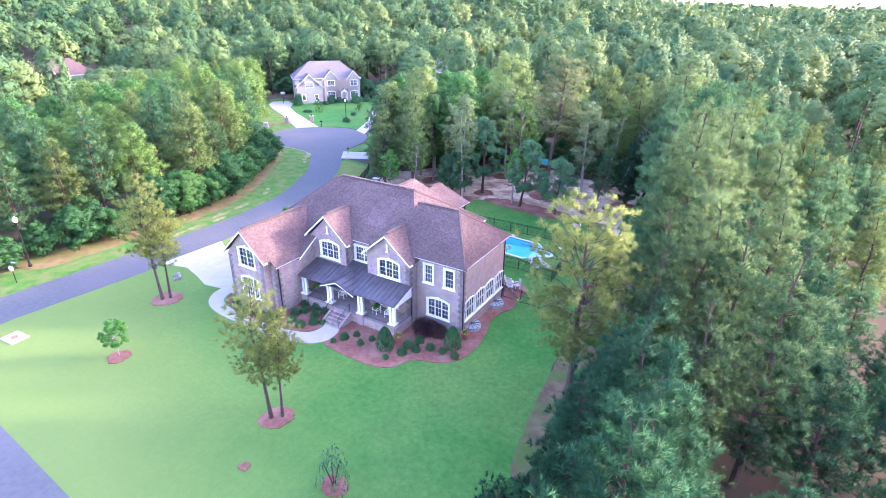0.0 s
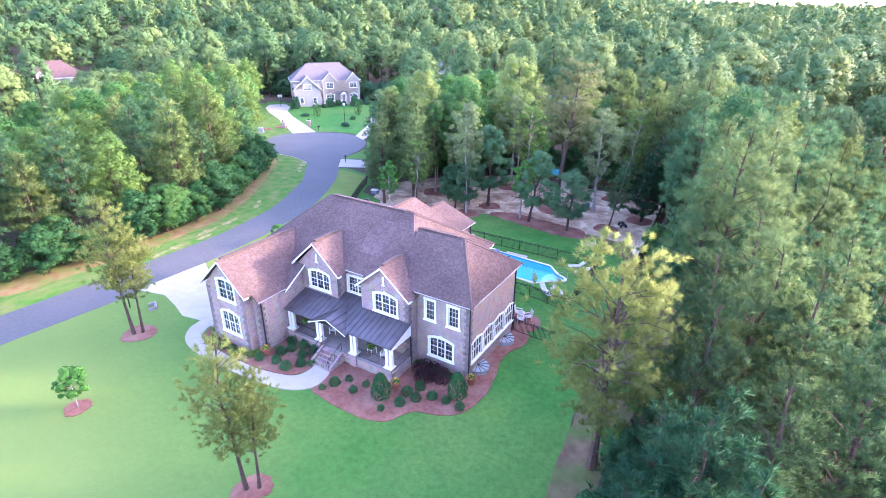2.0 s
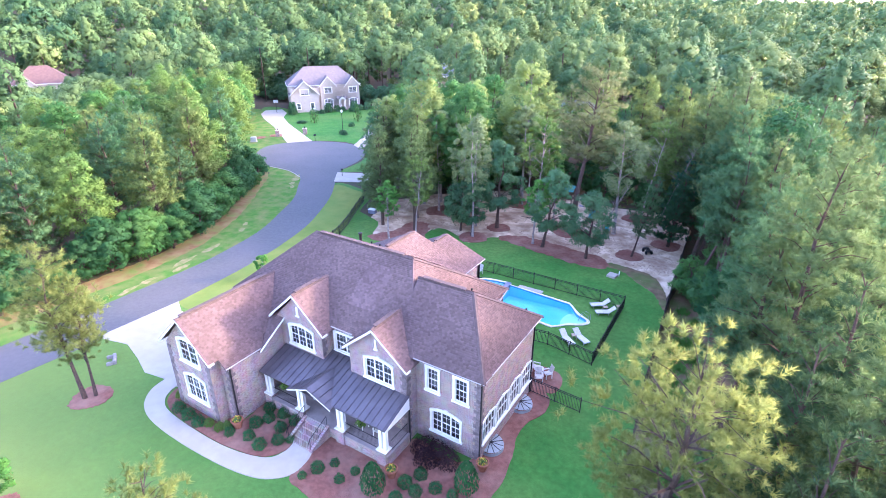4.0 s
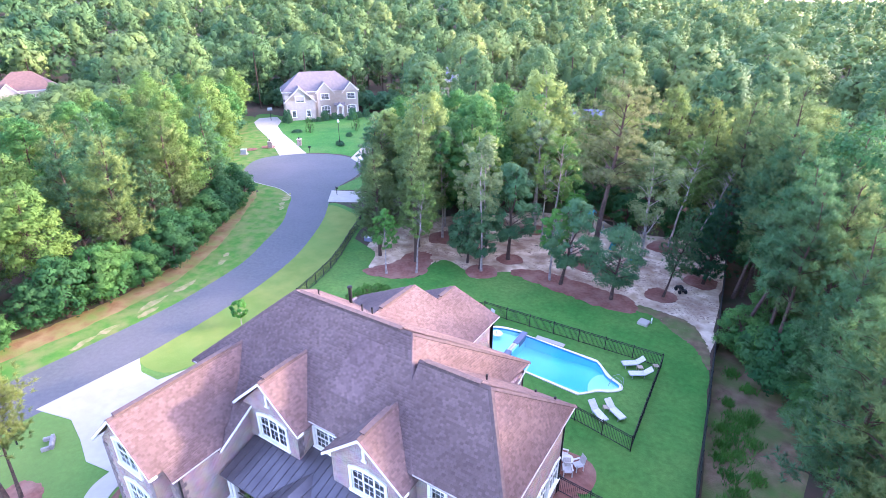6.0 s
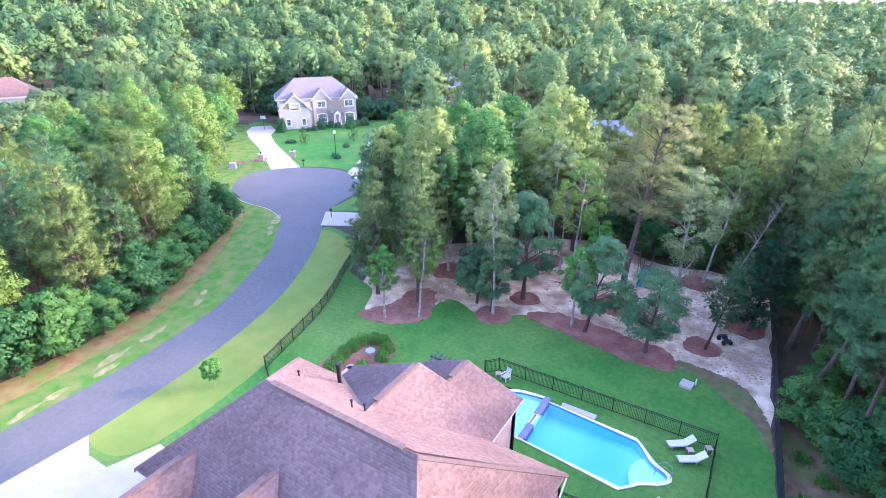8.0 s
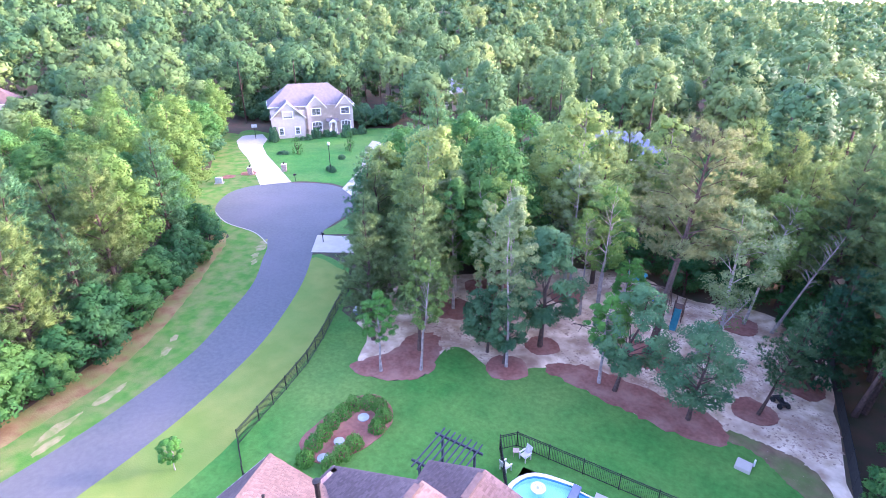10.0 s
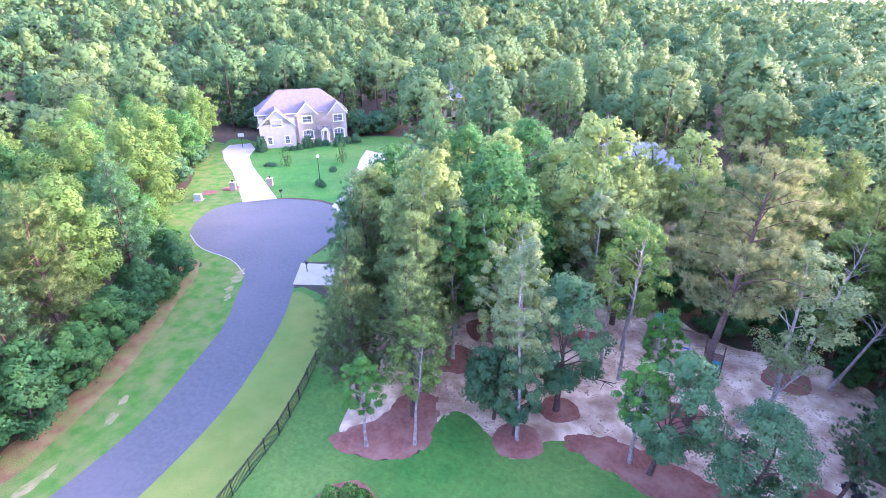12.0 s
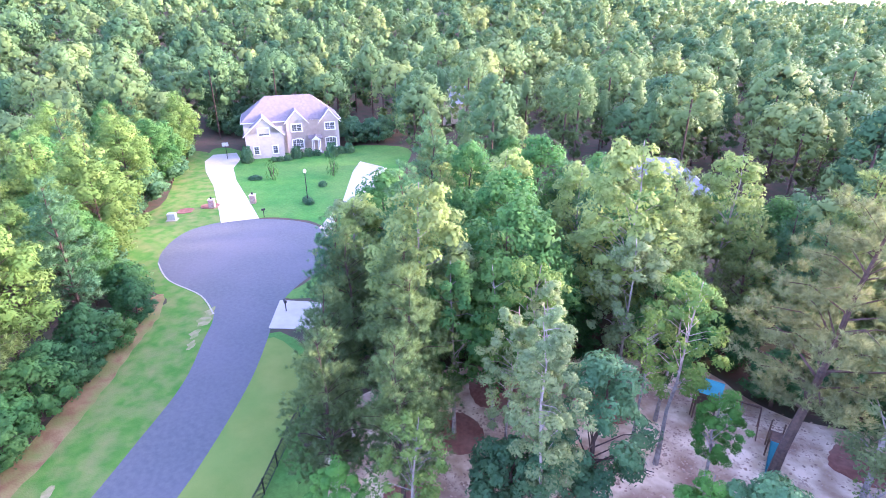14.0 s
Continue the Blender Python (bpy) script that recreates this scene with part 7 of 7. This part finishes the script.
def shrub(kind, x, y, r, h, label, material, leaf=0.09, n=420, cone=False, group="border shrubs", category="shrub", name="shrub", z=0.05):
    if kind not in SHRUBS:
        base = thing(name, label, category, group)
        v, f = shrub_mesh(len(SHRUBS) + 5, 1.0, 1.0, n, leaf / r, cone)
        raw("foliage", v, f, material, base)
        bm = bmesh.new()
        for k in range(4):
            a = k * 1.6
            tube(bm, [(0, 0, -0.05), (0.25 * math.cos(a), 0.25 * math.sin(a), 0.35), (0.5 * math.cos(a), 0.5 * math.sin(a), 0.7)], [0.05, 0.035, 0.015], 5, cap=False)
        part("stems", bm, M_BARK, base)
        SHRUBS[kind] = base
        ob = base
        m = None
    else:
        ob = None
    m = Matrix.Translation((x, y, z)) @ pose(0, 0, 0, 0, 0, (x * 57 + y * 31) % 360) @ Matrix.Diagonal((r, r, h, 1))
    if ob is None:
        ob = copy_thing(SHRUBS[kind], m @ Matrix.Diagonal([1 / c for c in SHRUBS[kind].scale] + [1]))
    else:
        ob.matrix_basis = m
    return tagged(ob, label, category, group)


def grass_tuft(x, y, r, seed):
    rng = np.random.default_rng(seed)
    n = 100
    c = np.concatenate([rng.normal(0, r * 0.45, (n, 2)), np.zeros((n, 1))], 1)
    v, f = needle_tufts(c, np.tile([0.0, 0.0, 1.0], (n, 1)), 4, 0.5, 0.05, rng, 0.5)
    ob = thing("grass_tuft", "tall loose green grass tuft on bare earth", "grass", "grass tufts", at=pose(x, y, 0.0))
    raw("foliage", v, f, M_LEAF_B, ob)


for k, (x, y, r) in enumerate(((9.3, 20.6, 0.9), (9.9, 21.8, 0.7), (10.4, 19.6, 0.8), (8.4, 23.4, 0.5), (8.6, 17.0, 0.6), (10.8, 16.2, 0.7), (9.4, 13.0, 0.6), (11.4, 11.0, 0.7), (9.0, 9.0, 0.4), (10.6, 5.0, 0.6), (9.6, 26.0, 0.6), (8.2, 27.6, 0.7), (9.0, 19.2, 0.9), (9.6, 17.9, 0.9), (8.3, 20.2, 0.7), (10.0, 22.6, 0.7), (9.3, 15.6, 0.8), (8.9, 21.8, 0.7), (8.5, 18.3, 0.6), (9.9, 14.4, 0.7))):
    grass_tuft(x, y, r, 300 + k)
BOXL = "rounded clipped green shrub in the mulch bed"
for x, y, r in ((-15.4, -5.6, 0.45), (-15.8, -3.95, 0.42), (-15.0, -4.75, 0.42), (-14.4, -3.85, 0.45), (-13.5, -4.95, 0.42), (-13.15, -3.9, 0.45), (-12.75, -5.9, 0.42), (-13.5, -6.9, 0.45), (-14.8, -6.7, 0.4), (-16.3, -7.2, 0.36), (-12.1, -5.4, 0.28),
                (-21.6, -7.6, 0.45), (-20.3, -7.7, 0.48), (-19.0, -7.75, 0.45), (-8.65, -6.25, 0.42), (-8.0, -5.3, 0.3), (-6.85, -6.15, 0.32), (-6.4, -5.1, 0.3), (-9.1, -7.2, 0.27), (-3.75, -6.65, 0.27), (-2.9, -5.4, 0.4),
                (-2.15, -4.35, 0.4), (-1.2, -3.5, 0.4), (-0.05, -3.35, 0.34), (1.2, -3.4, 0.36), (-3.1, -4.15, 0.44), (-2.6, -3.1, 0.42)):
    shrub("box", x, y, r * 1.12, r * 1.5, BOXL, M_SHRUB, 0.07, 700)
for x, y in ((-18.3, -7.4), (-17.3, -7.3), (-16.9, -6.9), (-22.9, -6.6)):
    shrub("gold", x, y, 0.36, 0.5, "loose yellow-green ornamental shrub in the mulch bed", M_LEAF_Y)
for x, y, h in ((0.35, -2.3, 1.9), (-4.6, -5.5, 1.9)):
    shrub("cone", x, y, 0.88, h + 0.15, "dense conical evergreen shrub near the house corner", M_SHRUB, 0.1, 900, True)
for x, y, r in ((-3.6, -1.2, 0.95), (-2.5, -1.15, 1.0), (-1.6, -1.3, 0.85), (-3.0, -2.0, 0.8)):
    shrub("plum", x, y, r * 0.92, 1.1, "dark purple-leaved shrub below the window", M_LEAF_P, 0.1, 700)
for x, y in ((-26.1, 15.9), (-26.6, 17.3), (-26.8, 18.5), (-27.1, 19.7), (-27.1, 20.9), (-27.0, 22.1), (-26.1, 22.9), (-25.1, 23.0), (-24.1, 22.3), (-23.8, 21.1), (-24.2, 18.9), (-24.3, 17.7), (-24.3, 16.5)):
    shrub("ring", x, y, 0.66, 1.1, "rounded fresh green shrub ringing the garden bed", M_LEAF_B, 0.11, 620, group="garden bed shrubs")
shrub("crape", 1.6, -19.0, 1.0, 2.9, "small bushy dark-leaved lawn tree in a mulch ring", M_LEAF_D, 0.13, 230, group="lawn trees", category="tree", name="lawn_tree")
FAR_SH = [(-101.5, 87.2, .8, .9), (-100.6, 88.4, .8, .9), (-99.8, 89.6, .9, 1.0), (-99.6, 92.0, 1.3, 2.4), (-98.6, 94.6, 1.1, 1.6), (-97.6, 96.0, 1.0, 1.2), (-94.0, 97, 1.4, 2.8), (-94.4, 100.2, 1.0, 1.5), (-105.6, 83.8, 1.3, 3.2), (-93.2, 101.8, 1.2, 2.0), (-94.5, 76.5, 1.3, .6)]
for x, y, r, h in FAR_SH:
    shrub("hedge", x, y, r, h, "dense dark green foundation shrub before the pale house", M_LEAF_D, 0.2, 420, group="foundation shrubs")
shrub("crape2", -91.5, 78.0, 1.3, 3.6, "small loose green ornamental lawn tree", M_LEAF, 0.2, 150, group="far lawn trees", category="tree", name="ornamental_tree")
shrub("crape2", -83.5, 86.0, 1.2, 4.2, "small round green lawn tree", M_LEAF, 0.3, 380, group="far lawn trees", category="tree", name="ornamental_tree")
for x, y in ((-76.6, 72.2), (-75.4, 71.6), (-80.5, 80)):
    shrub("hedge", x, y, 0.8, 0.9, "low dark green shrub by the lamp post", M_LEAF_D, group="far lawn shrubs")


def flower_pot(x, y, z=0.06):
    p = thing("flower_pot", "terracotta pot planted with yellow flowers", "flower pot", "flower pots", at=pose(x, y, z))
    bm = bmesh.new()
    lathe(bm, [(0.24, 0), (0.38, 0.45), (0.40, 0.62), (0.45, 0.62), (0.45, 0.70), (0.38, 0.70), (0.35, 0.6)], 14)
    part("pot", bm, M_TERRA, p)
    v, f = shrub_mesh(3, 0.3, 0.22, 220, 0.08)
    raw("foliage", v + [0, 0, 0.62], f, M_LEAF, p)
    v, f = shrub_mesh(4, 0.3, 0.26, 46, 0.09)
    tagged(raw("flowers", v + [0, 0, 0.64], f, M_YELLOW, p), kind="stuff")


for q in ((-4.2, -4.1), (0.55, -0.5), (-16.3, -6.45), (-22.9, -6.2)):
    flower_pot(*q)
for x in (-14.4, -7.2):
    hp = thing("hanging_basket", "hanging basket of yellow-green fern under the porch roof", "hanging basket", "hanging baskets")
    bm = bmesh.new()
    lathe(bm, [(0.08, 2.2), (0.22, 2.32), (0.26, 2.42), (0.22, 2.42)], 12, (x, -3.3))
    tube(bm, [(x, -3.3, 2.4), (x, -3.3, 3.06)], [0.008, 0.008], 4)
    part("basket", bm, M_BLACK, hp)
    v, f = shrub_mesh(6, 0.42, 0.3, 260, 0.1)
    raw("fern", v + [x, -3.3, 2.36], f, M_LEAF_Y, hp)


# ---- street furniture and yard things ----
def lamp_post(x, y, h=5.6):
    l = thing("lamp_post", "tall black lamp post with a white globe", "street lamp", "lamp posts", at=pose(x, y, terrain(x, y)))
    bm = bmesh.new()
    lathe(bm, [(0.2, -0.1), (0.2, 0.25), (0.13, 0.35), (0.1, 0.8), (0.07, 0.9), (0.06, h - 0.55), (0.11, h - 0.5), (0.13, h - 0.42)], 10)
    part("pole", bm, M_BLACK, l)
    bm = bmesh.new()
    lathe(bm, [(0.1, h - 0.42), (0.22, h - 0.3), (0.27, h - 0.1), (0.22, h + 0.1), (0.1, h + 0.18), (0.03, h + 0.3)], 14)
    part("globe", bm, M_GLOBE, l, "white frosted globe")


lamp_post(-48.6, -14.2, 5.8)
lamp_post(-76.0, 71.8, 5.6)


def mailbox(x, y, turn, h=1.15):
    m = thing("mailbox", "black mailbox on a post beside the street", "mailbox", "mailboxes", at=pose(x, y, 0, 0, 0, turn))
    part("post", boxed(-0.05, 0.05, -0.05, 0.05, -0.1, h, bevel=0.01), M_BLACK, m)
    bm = bmesh.new()
    arc = [(0.14 * math.cos(math.pi * k / 8), 0.16 + 0.14 * math.sin(math.pi * k / 8)) for k in range(9)]
    prism(bm, [(u, -0.28, h + v) for u, v in [(0.14, 0)] + arc + [(-0.14, 0)]], (0, 0.56, 0))
    part("box", bm, M_BLACK, m)
    part("flag", boxed(0.145, 0.16, -0.05, 0.0, h + 0.1, h + 0.4), M_TERRA, m)


for q in ((-34.0, -8.2, 90), (-52.6, 45.3, 60), (-77.0, 63.4, 150)):
    mailbox(*q)
sg = thing("street_sign", "white round notice and green blade sign on a black post", "street sign", at=pose(-45.4, -16.9, 0, 0, 0, 20))
bm = bmesh.new()
lathe(bm, [(0.05, -0.1), (0.045, 2.7), (0.02, 2.75)], 8)
part("post", bm, M_BLACK, sg)
part("blade", boxed(0.05, 0.95, -0.02, 0.02, 2.35, 2.6, bevel=0.008), M_SIGN, sg, "green blade with a pale bar")
part("bar", boxed(0.2, 0.8, -0.026, -0.021, 2.44, 2.51), M_WHITE, sg)
bm = bmesh.new()
lathe(bm, [(0.02, -0.02), (0.3, -0.02), (0.3, 0.02), (0.02, 0.02)], 16)
bm.transform(pose(0, -0.07, 1.75, 90))
part("disc", bm, M_WHITE, sg, "white round notice")
pad = thing("concrete_pad", "square pale concrete pad with a rusty round lid", "concrete pad", at=pose(-33.6, -21.9, 0, 0, 0, 5))
part("slab", boxed(-0.95, 0.95, -0.75, 0.75, -0.1, 0.12, bevel=0.02), M_CONC, pad)
bm = bmesh.new()
lathe(bm, [(0.3, 0.12), (0.3, 0.15), (0.05, 0.16)], 14)
part("lid", bm, M_TERRA, pad, "rusty lid")
dr = thing("drain_headwall", "stone drain headwall set in the lawn", "drain", at=pose(-32.0, -6.9, 0, 0, 0, -30))
part("wall", boxed(-0.65, 0.65, 0.0, 0.25, -0.2, 0.4, bevel=0.04), M_STONE, dr)
part("wing", boxed(-0.65, -0.45, -0.5, 0.0, -0.2, 0.3, bevel=0.04), M_STONE, dr)
part("wing", boxed(0.45, 0.65, -0.5, 0.0, -0.2, 0.3, bevel=0.04), M_STONE, dr)
part("mouth", boxed(-0.4, 0.4, -0.02, 0.0, -0.1, 0.3), M_BLACK, dr, "dark pipe mouth")
sep = thing("septic_lid", "square white concrete lid with a pipe on the lawn", "utility lid", at=pose(0.0, 31.9, 0, 0, 0, -8))
part("slab", boxed(-0.5, 0.5, -0.5, 0.5, -0.05, 0.28, bevel=0.03), M_CONC, sep)
bm = bmesh.new()
lathe(bm, [(0.06, 0.0), (0.06, 0.6), (0.02, 0.62)], 10, (0.55, 0.55))
part("pipe", bm, M_WHITE, sep)
for x, y, rr in ((-25.6, 21.6, 0.45), (-25.5, 18.7, 0.4), (-25.4, 16.9, 0.4)):
    bm = bmesh.new()
    lathe(bm, [(rr, 0.04), (rr, 0.13), (rr * 0.6, 0.16), (0.03, 0.17)], 16, (x, y))
    tagged(part("round_lid", bm, M_GREYSTEEL), "round grey utility lid in the mulch bed", "utility lid", "round lids")
cool = thing("storage_box", "dark blue storage box with a white lid by the fence", "storage box", at=pose(-36.0, 33.4, 0, 0, 0, 15))
part("body", boxed(-0.55, 0.55, -0.35, 0.35, 0, 0.55, bevel=0.03), M_BLUEROOF, cool)
part("lid", boxed(-0.58, 0.58, -0.38, 0.38, 0.55, 0.68, bevel=0.03), M_WHITE, cool, "white lid")
ub = thing("utility_box", "grey metal utility cabinet on a pad", "utility box", at=pose(-88.0, 55.1, 0, 0, 0, 40))
part("cabinet", boxed(-0.6, 0.6, -0.45, 0.45, 0.1, 1.1, bevel=0.05), M_GREYSTEEL, ub)
part("pad", boxed(-0.8, 0.8, -0.65, 0.65, -0.1, 0.1), M_KERB, ub)
for x, y in ((-87.6, 61.9), (-83.8, 67.0)):
    pl = thing("gate_pillar", "square brick driveway pillar with a pale cap", "pillar", "gate pillars", at=pose(x, y, 0, 0, 0, 40))
    part("shaft", boxed(-0.45, 0.45, -0.45, 0.45, -0.2, 1.35), M_BRICK, pl)
    part("cap", boxed(-0.55, 0.55, -0.55, 0.55, 1.35, 1.48, bevel=0.03), M_CONC, pl)
    bm = bmesh.new()
    lathe(bm, [(0.1, 1.48), (0.13, 1.6), (0.16, 1.8), (0.05, 1.9)], 10)
    part("lantern", bm, M_BLACK, pl)
hoop = thing("basketball_hoop", "grey backboard basketball hoop on a dark pole", "basketball hoop", at=pose(-111.5, 83.2, 0, 0, 0, 51))
bm = bmesh.new()
tube(bm, [(0, 0.6, -0.1), (0, 0.6, 2.6), (0, 0.15, 3.1)], [0.07, 0.06, 0.05], 8)
part("pole", bm, M_BLACK, hoop)
part("backboard", boxed(-0.65, 0.65, 0.0, 0.05, 2.85, 3.65, bevel=0.01), M_GREYSTEEL, hoop)
bm = bmesh.new()
tube(bm, [(0.22 * math.cos(a), -0.3 + 0.22 * math.sin(a), 3.05) for a in [k * math.pi / 6 for k in range(13)]], [0.02] * 13, 5, cap=False)
part("rim", bm, M_TERRA, hoop)

# trellis behind the house
pg = thing("pergola", "dark timber garden pergola with open rafters", "pergola")
for x in (-17.9, -15.4):
    for y in (18.2, 21.0):
        part("post", boxed(x - 0.07, x + 0.07, y - 0.07, y + 0.07, 0, 2.5), M_SLATE, pg)
for y in (18.2, 21.0):
    part("beam", boxed(-18.5, -14.8, y - 0.05, y + 0.05, 2.5, 2.68), M_SLATE, pg)
for k in range(8):
    x = -18.1 + 0.42 * k
    part("rafter", boxed(x - 0.03, x + 0.03, 17.6, 21.6, 2.68, 2.8), M_SLATE, pg)

# children's playset in the clearing
ps = thing("playset", "timber play tower with teal canopy and swing", "playset", at=pose(-12.4, 51.6, 0, 0, 0, 0))
for sx in (-0.7, 0.7):
    for sy in (-0.7, 0.7):
        part("post", boxed(sx - 0.06, sx + 0.06, sy - 0.06, sy + 0.06, 0, 3.0), M_TIMBER, ps)
part("deck", boxed(-0.8, 0.8, -0.8, 0.8, 1.4, 1.5), M_TIMBER, ps)
bm = bmesh.new()
prism(bm, [(-0.95, -0.95, 2.75), (0.95, -0.95, 2.75), (0.95, 0, 3.5), (-0.95, 0, 3.5)], (0, 0, -0.04))
prism(bm, [(-0.95, 0, 3.5), (0.95, 0, 3.5), (0.95, 0.95, 2.75), (-0.95, 0.95, 2.75)], (0, 0, -0.04))
part("canopy", bm, M_TEAL, ps, "teal canopy")
for sy in (-0.75, 0.75):
    bm = bmesh.new()
    for z in (1.75, 2.05, 2.3):
        box(bm, -0.7, 0.7, sy - 0.02, sy + 0.02, z, z + 0.08)
    if sy > 0:
        part("rail", bm, M_TIMBER, ps)
    else:
        bm.free()
bm = bmesh.new()
for z in (0.35, 0.7, 1.05):
    box(bm, -0.95, -0.85, -0.45, 0.45, z, z + 0.06)
box(bm, -0.95, -0.85, -0.5, -0.42, 0, 2.0)
box(bm, -0.95, -0.85, 0.42, 0.5, 0, 2.0)
part("ladder", bm, M_TIMBER, ps)
bm = bmesh.new()
box(bm, 0.8, 3.6, -0.05, 0.05, 2.35, 2.47)
part("swing_beam", bm, M_TIMBER, ps)
for sy in (-0.9, 0.9):
    bm = bmesh.new()
    tube(bm, [(3.6, 0, 2.42), (3.75, sy, 0)], [0.05, 0.05], 6)
    part("brace", bm, M_TIMBER, ps)
bm = bmesh.new()
tube(bm, [(1.9, 0, 2.4), (1.9, 0, 0.55)], [0.01, 0.01], 4)
tube(bm, [(2.35, 0, 2.4), (2.35, 0, 0.55)], [0.01, 0.01], 4)
box(bm, 1.85, 2.4, -0.1, 0.1, 0.5, 0.55)
part("swing", bm, M_BLUE, ps, "blue swing seat")
sl = thing("slide", "teal plastic slide on a dark timber frame in the sand", "slide", at=pose(-7.6, 50.2, 0, 0, 0, 0))
for sx in (-0.42, 0.42):
    for sy in (-0.7, 0.5):
        part("post", boxed(sx - 0.05, sx + 0.05, sy - 0.05, sy + 0.05, 0, 2.3), M_TIMBER, sl)
part("deck", boxed(-0.45, 0.45, -0.75, 0.55, 1.35, 1.43), M_TIMBER, sl)
bm = bmesh.new()
rows = []
for y, z in ((-0.75, 1.48), (-1.2, 1.2), (-2.1, 0.55), (-2.7, 0.25), (-3.1, 0.22)):
    rows.append([bm.verts.new((u, y, z + w)) for u, w in ((-0.34, 0.22), (-0.27, 0.0), (0.27, 0.0), (0.34, 0.22))])
for r0, r1 in zip(rows, rows[1:]):
    for k in range(3):
        bm.faces.new((r0[k], r0[k + 1], r1[k + 1], r1[k]))
bmesh.ops.solidify(bm, geom=bm.faces[:], thickness=0.04)
part("chute", bm, M_TEAL, sl, "teal plastic chute")
bm = bmesh.new()
for z in (0.3, 0.62, 0.94, 1.26):
    box(bm, -0.36, 0.36, 0.56, 0.62, z, z + 0.06)
part("ladder", bm, M_TIMBER, sl)
ch = thing("toy_chair", "small teal plastic chair on the sand", "chair", at=pose(-4.4, 45.0, 0, 0, 0, 25))
part("seat", boxed(-0.28, 0.28, -0.28, 0.28, 0.3, 0.37, bevel=0.02), M_TEAL, ch)
part("backrest", boxed(-0.28, 0.28, 0.24, 0.30, 0.37, 0.95, bevel=0.02), M_TEAL, ch)
for sx in (-0.24, 0.24):
    for sy in (-0.24, 0.24):
        part("leg", boxed(sx - 0.03, sx + 0.03, sy - 0.03, sy + 0.03, 0, 0.3), M_TEAL, ch)
sw = thing("sprinkler_stand", "low dark garden sprinkler on crossed legs in the sand", "sprinkler", at=pose(-15.3, 43.0, 0, 0, 0, 20))
for a in (0, 120, 240):
    bm = bmesh.new()
    tube(bm, [(0, 0, 0.4), (0.75 * math.cos(radians(a)), 0.75 * math.sin(radians(a)), 0.03)], [0.03, 0.025], 6)
    part("leg", bm, M_BLACK, sw)
bm = bmesh.new()
tube(bm, [(-0.9, 0.1, 0.5), (0, 0, 0.45), (0.9, -0.2, 0.5)], [0.03, 0.04, 0.03], 6)
part("arm", bm, M_BLACK, sw)
# small quad
qd = thing("quad_bike", "small black four-wheeled quad bike parked on the sand", "quad bike", at=pose(1.9, 40.6, 0, 0, 0, 35) @ Matrix.Diagonal((0.8, 0.8, 0.8, 1)))
for sx in (-0.42, 0.42):
    for sy in (-0.55, 0.55):
        w = part("wheel", bmesh.new(), M_DARKFABRIC, qd)
        bm = bmesh.new()
        lathe(bm, [(0.12, -0.12), (0.26, -0.12), (0.29, -0.06), (0.29, 0.06), (0.26, 0.12), (0.12, 0.12)], 14)
        bm.transform(pose(sx, sy, 0.29, 0, 90, 0))
        bm.to_mesh(w.data)
        bm.free()
bm = bmesh.new()
box(bm, -0.2, 0.2, -0.7, 0.7, 0.35, 0.6, bevel=0.06)
box(bm, -0.45, 0.45, 0.35, 0.8, 0.58, 0.66, bevel=0.03)
box(bm, -0.45, 0.45, -0.8, -0.35, 0.58, 0.66, bevel=0.03)
part("body", bm, M_BLACK, qd)
part("seat", boxed(-0.15, 0.15, -0.55, 0.1, 0.6, 0.76, bevel=0.05), M_DARKFABRIC, qd)
bm = bmesh.new()
tube(bm, [(0, 0.35, 0.6), (0, 0.25, 0.95)], [0.03, 0.03], 6)
tube(bm, [(-0.35, 0.15, 0.98), (0, 0.27, 0.96), (0.35, 0.15, 0.98)], [0.02, 0.025, 0.02], 6)
part("handlebar", bm, M_BLACK, qd)

# ---- single roof tabs ----
for roof, m in PIECES:
    ob = new("shingle", shingle_mesh())
    ob.parent = roof
    ob.matrix_basis = m
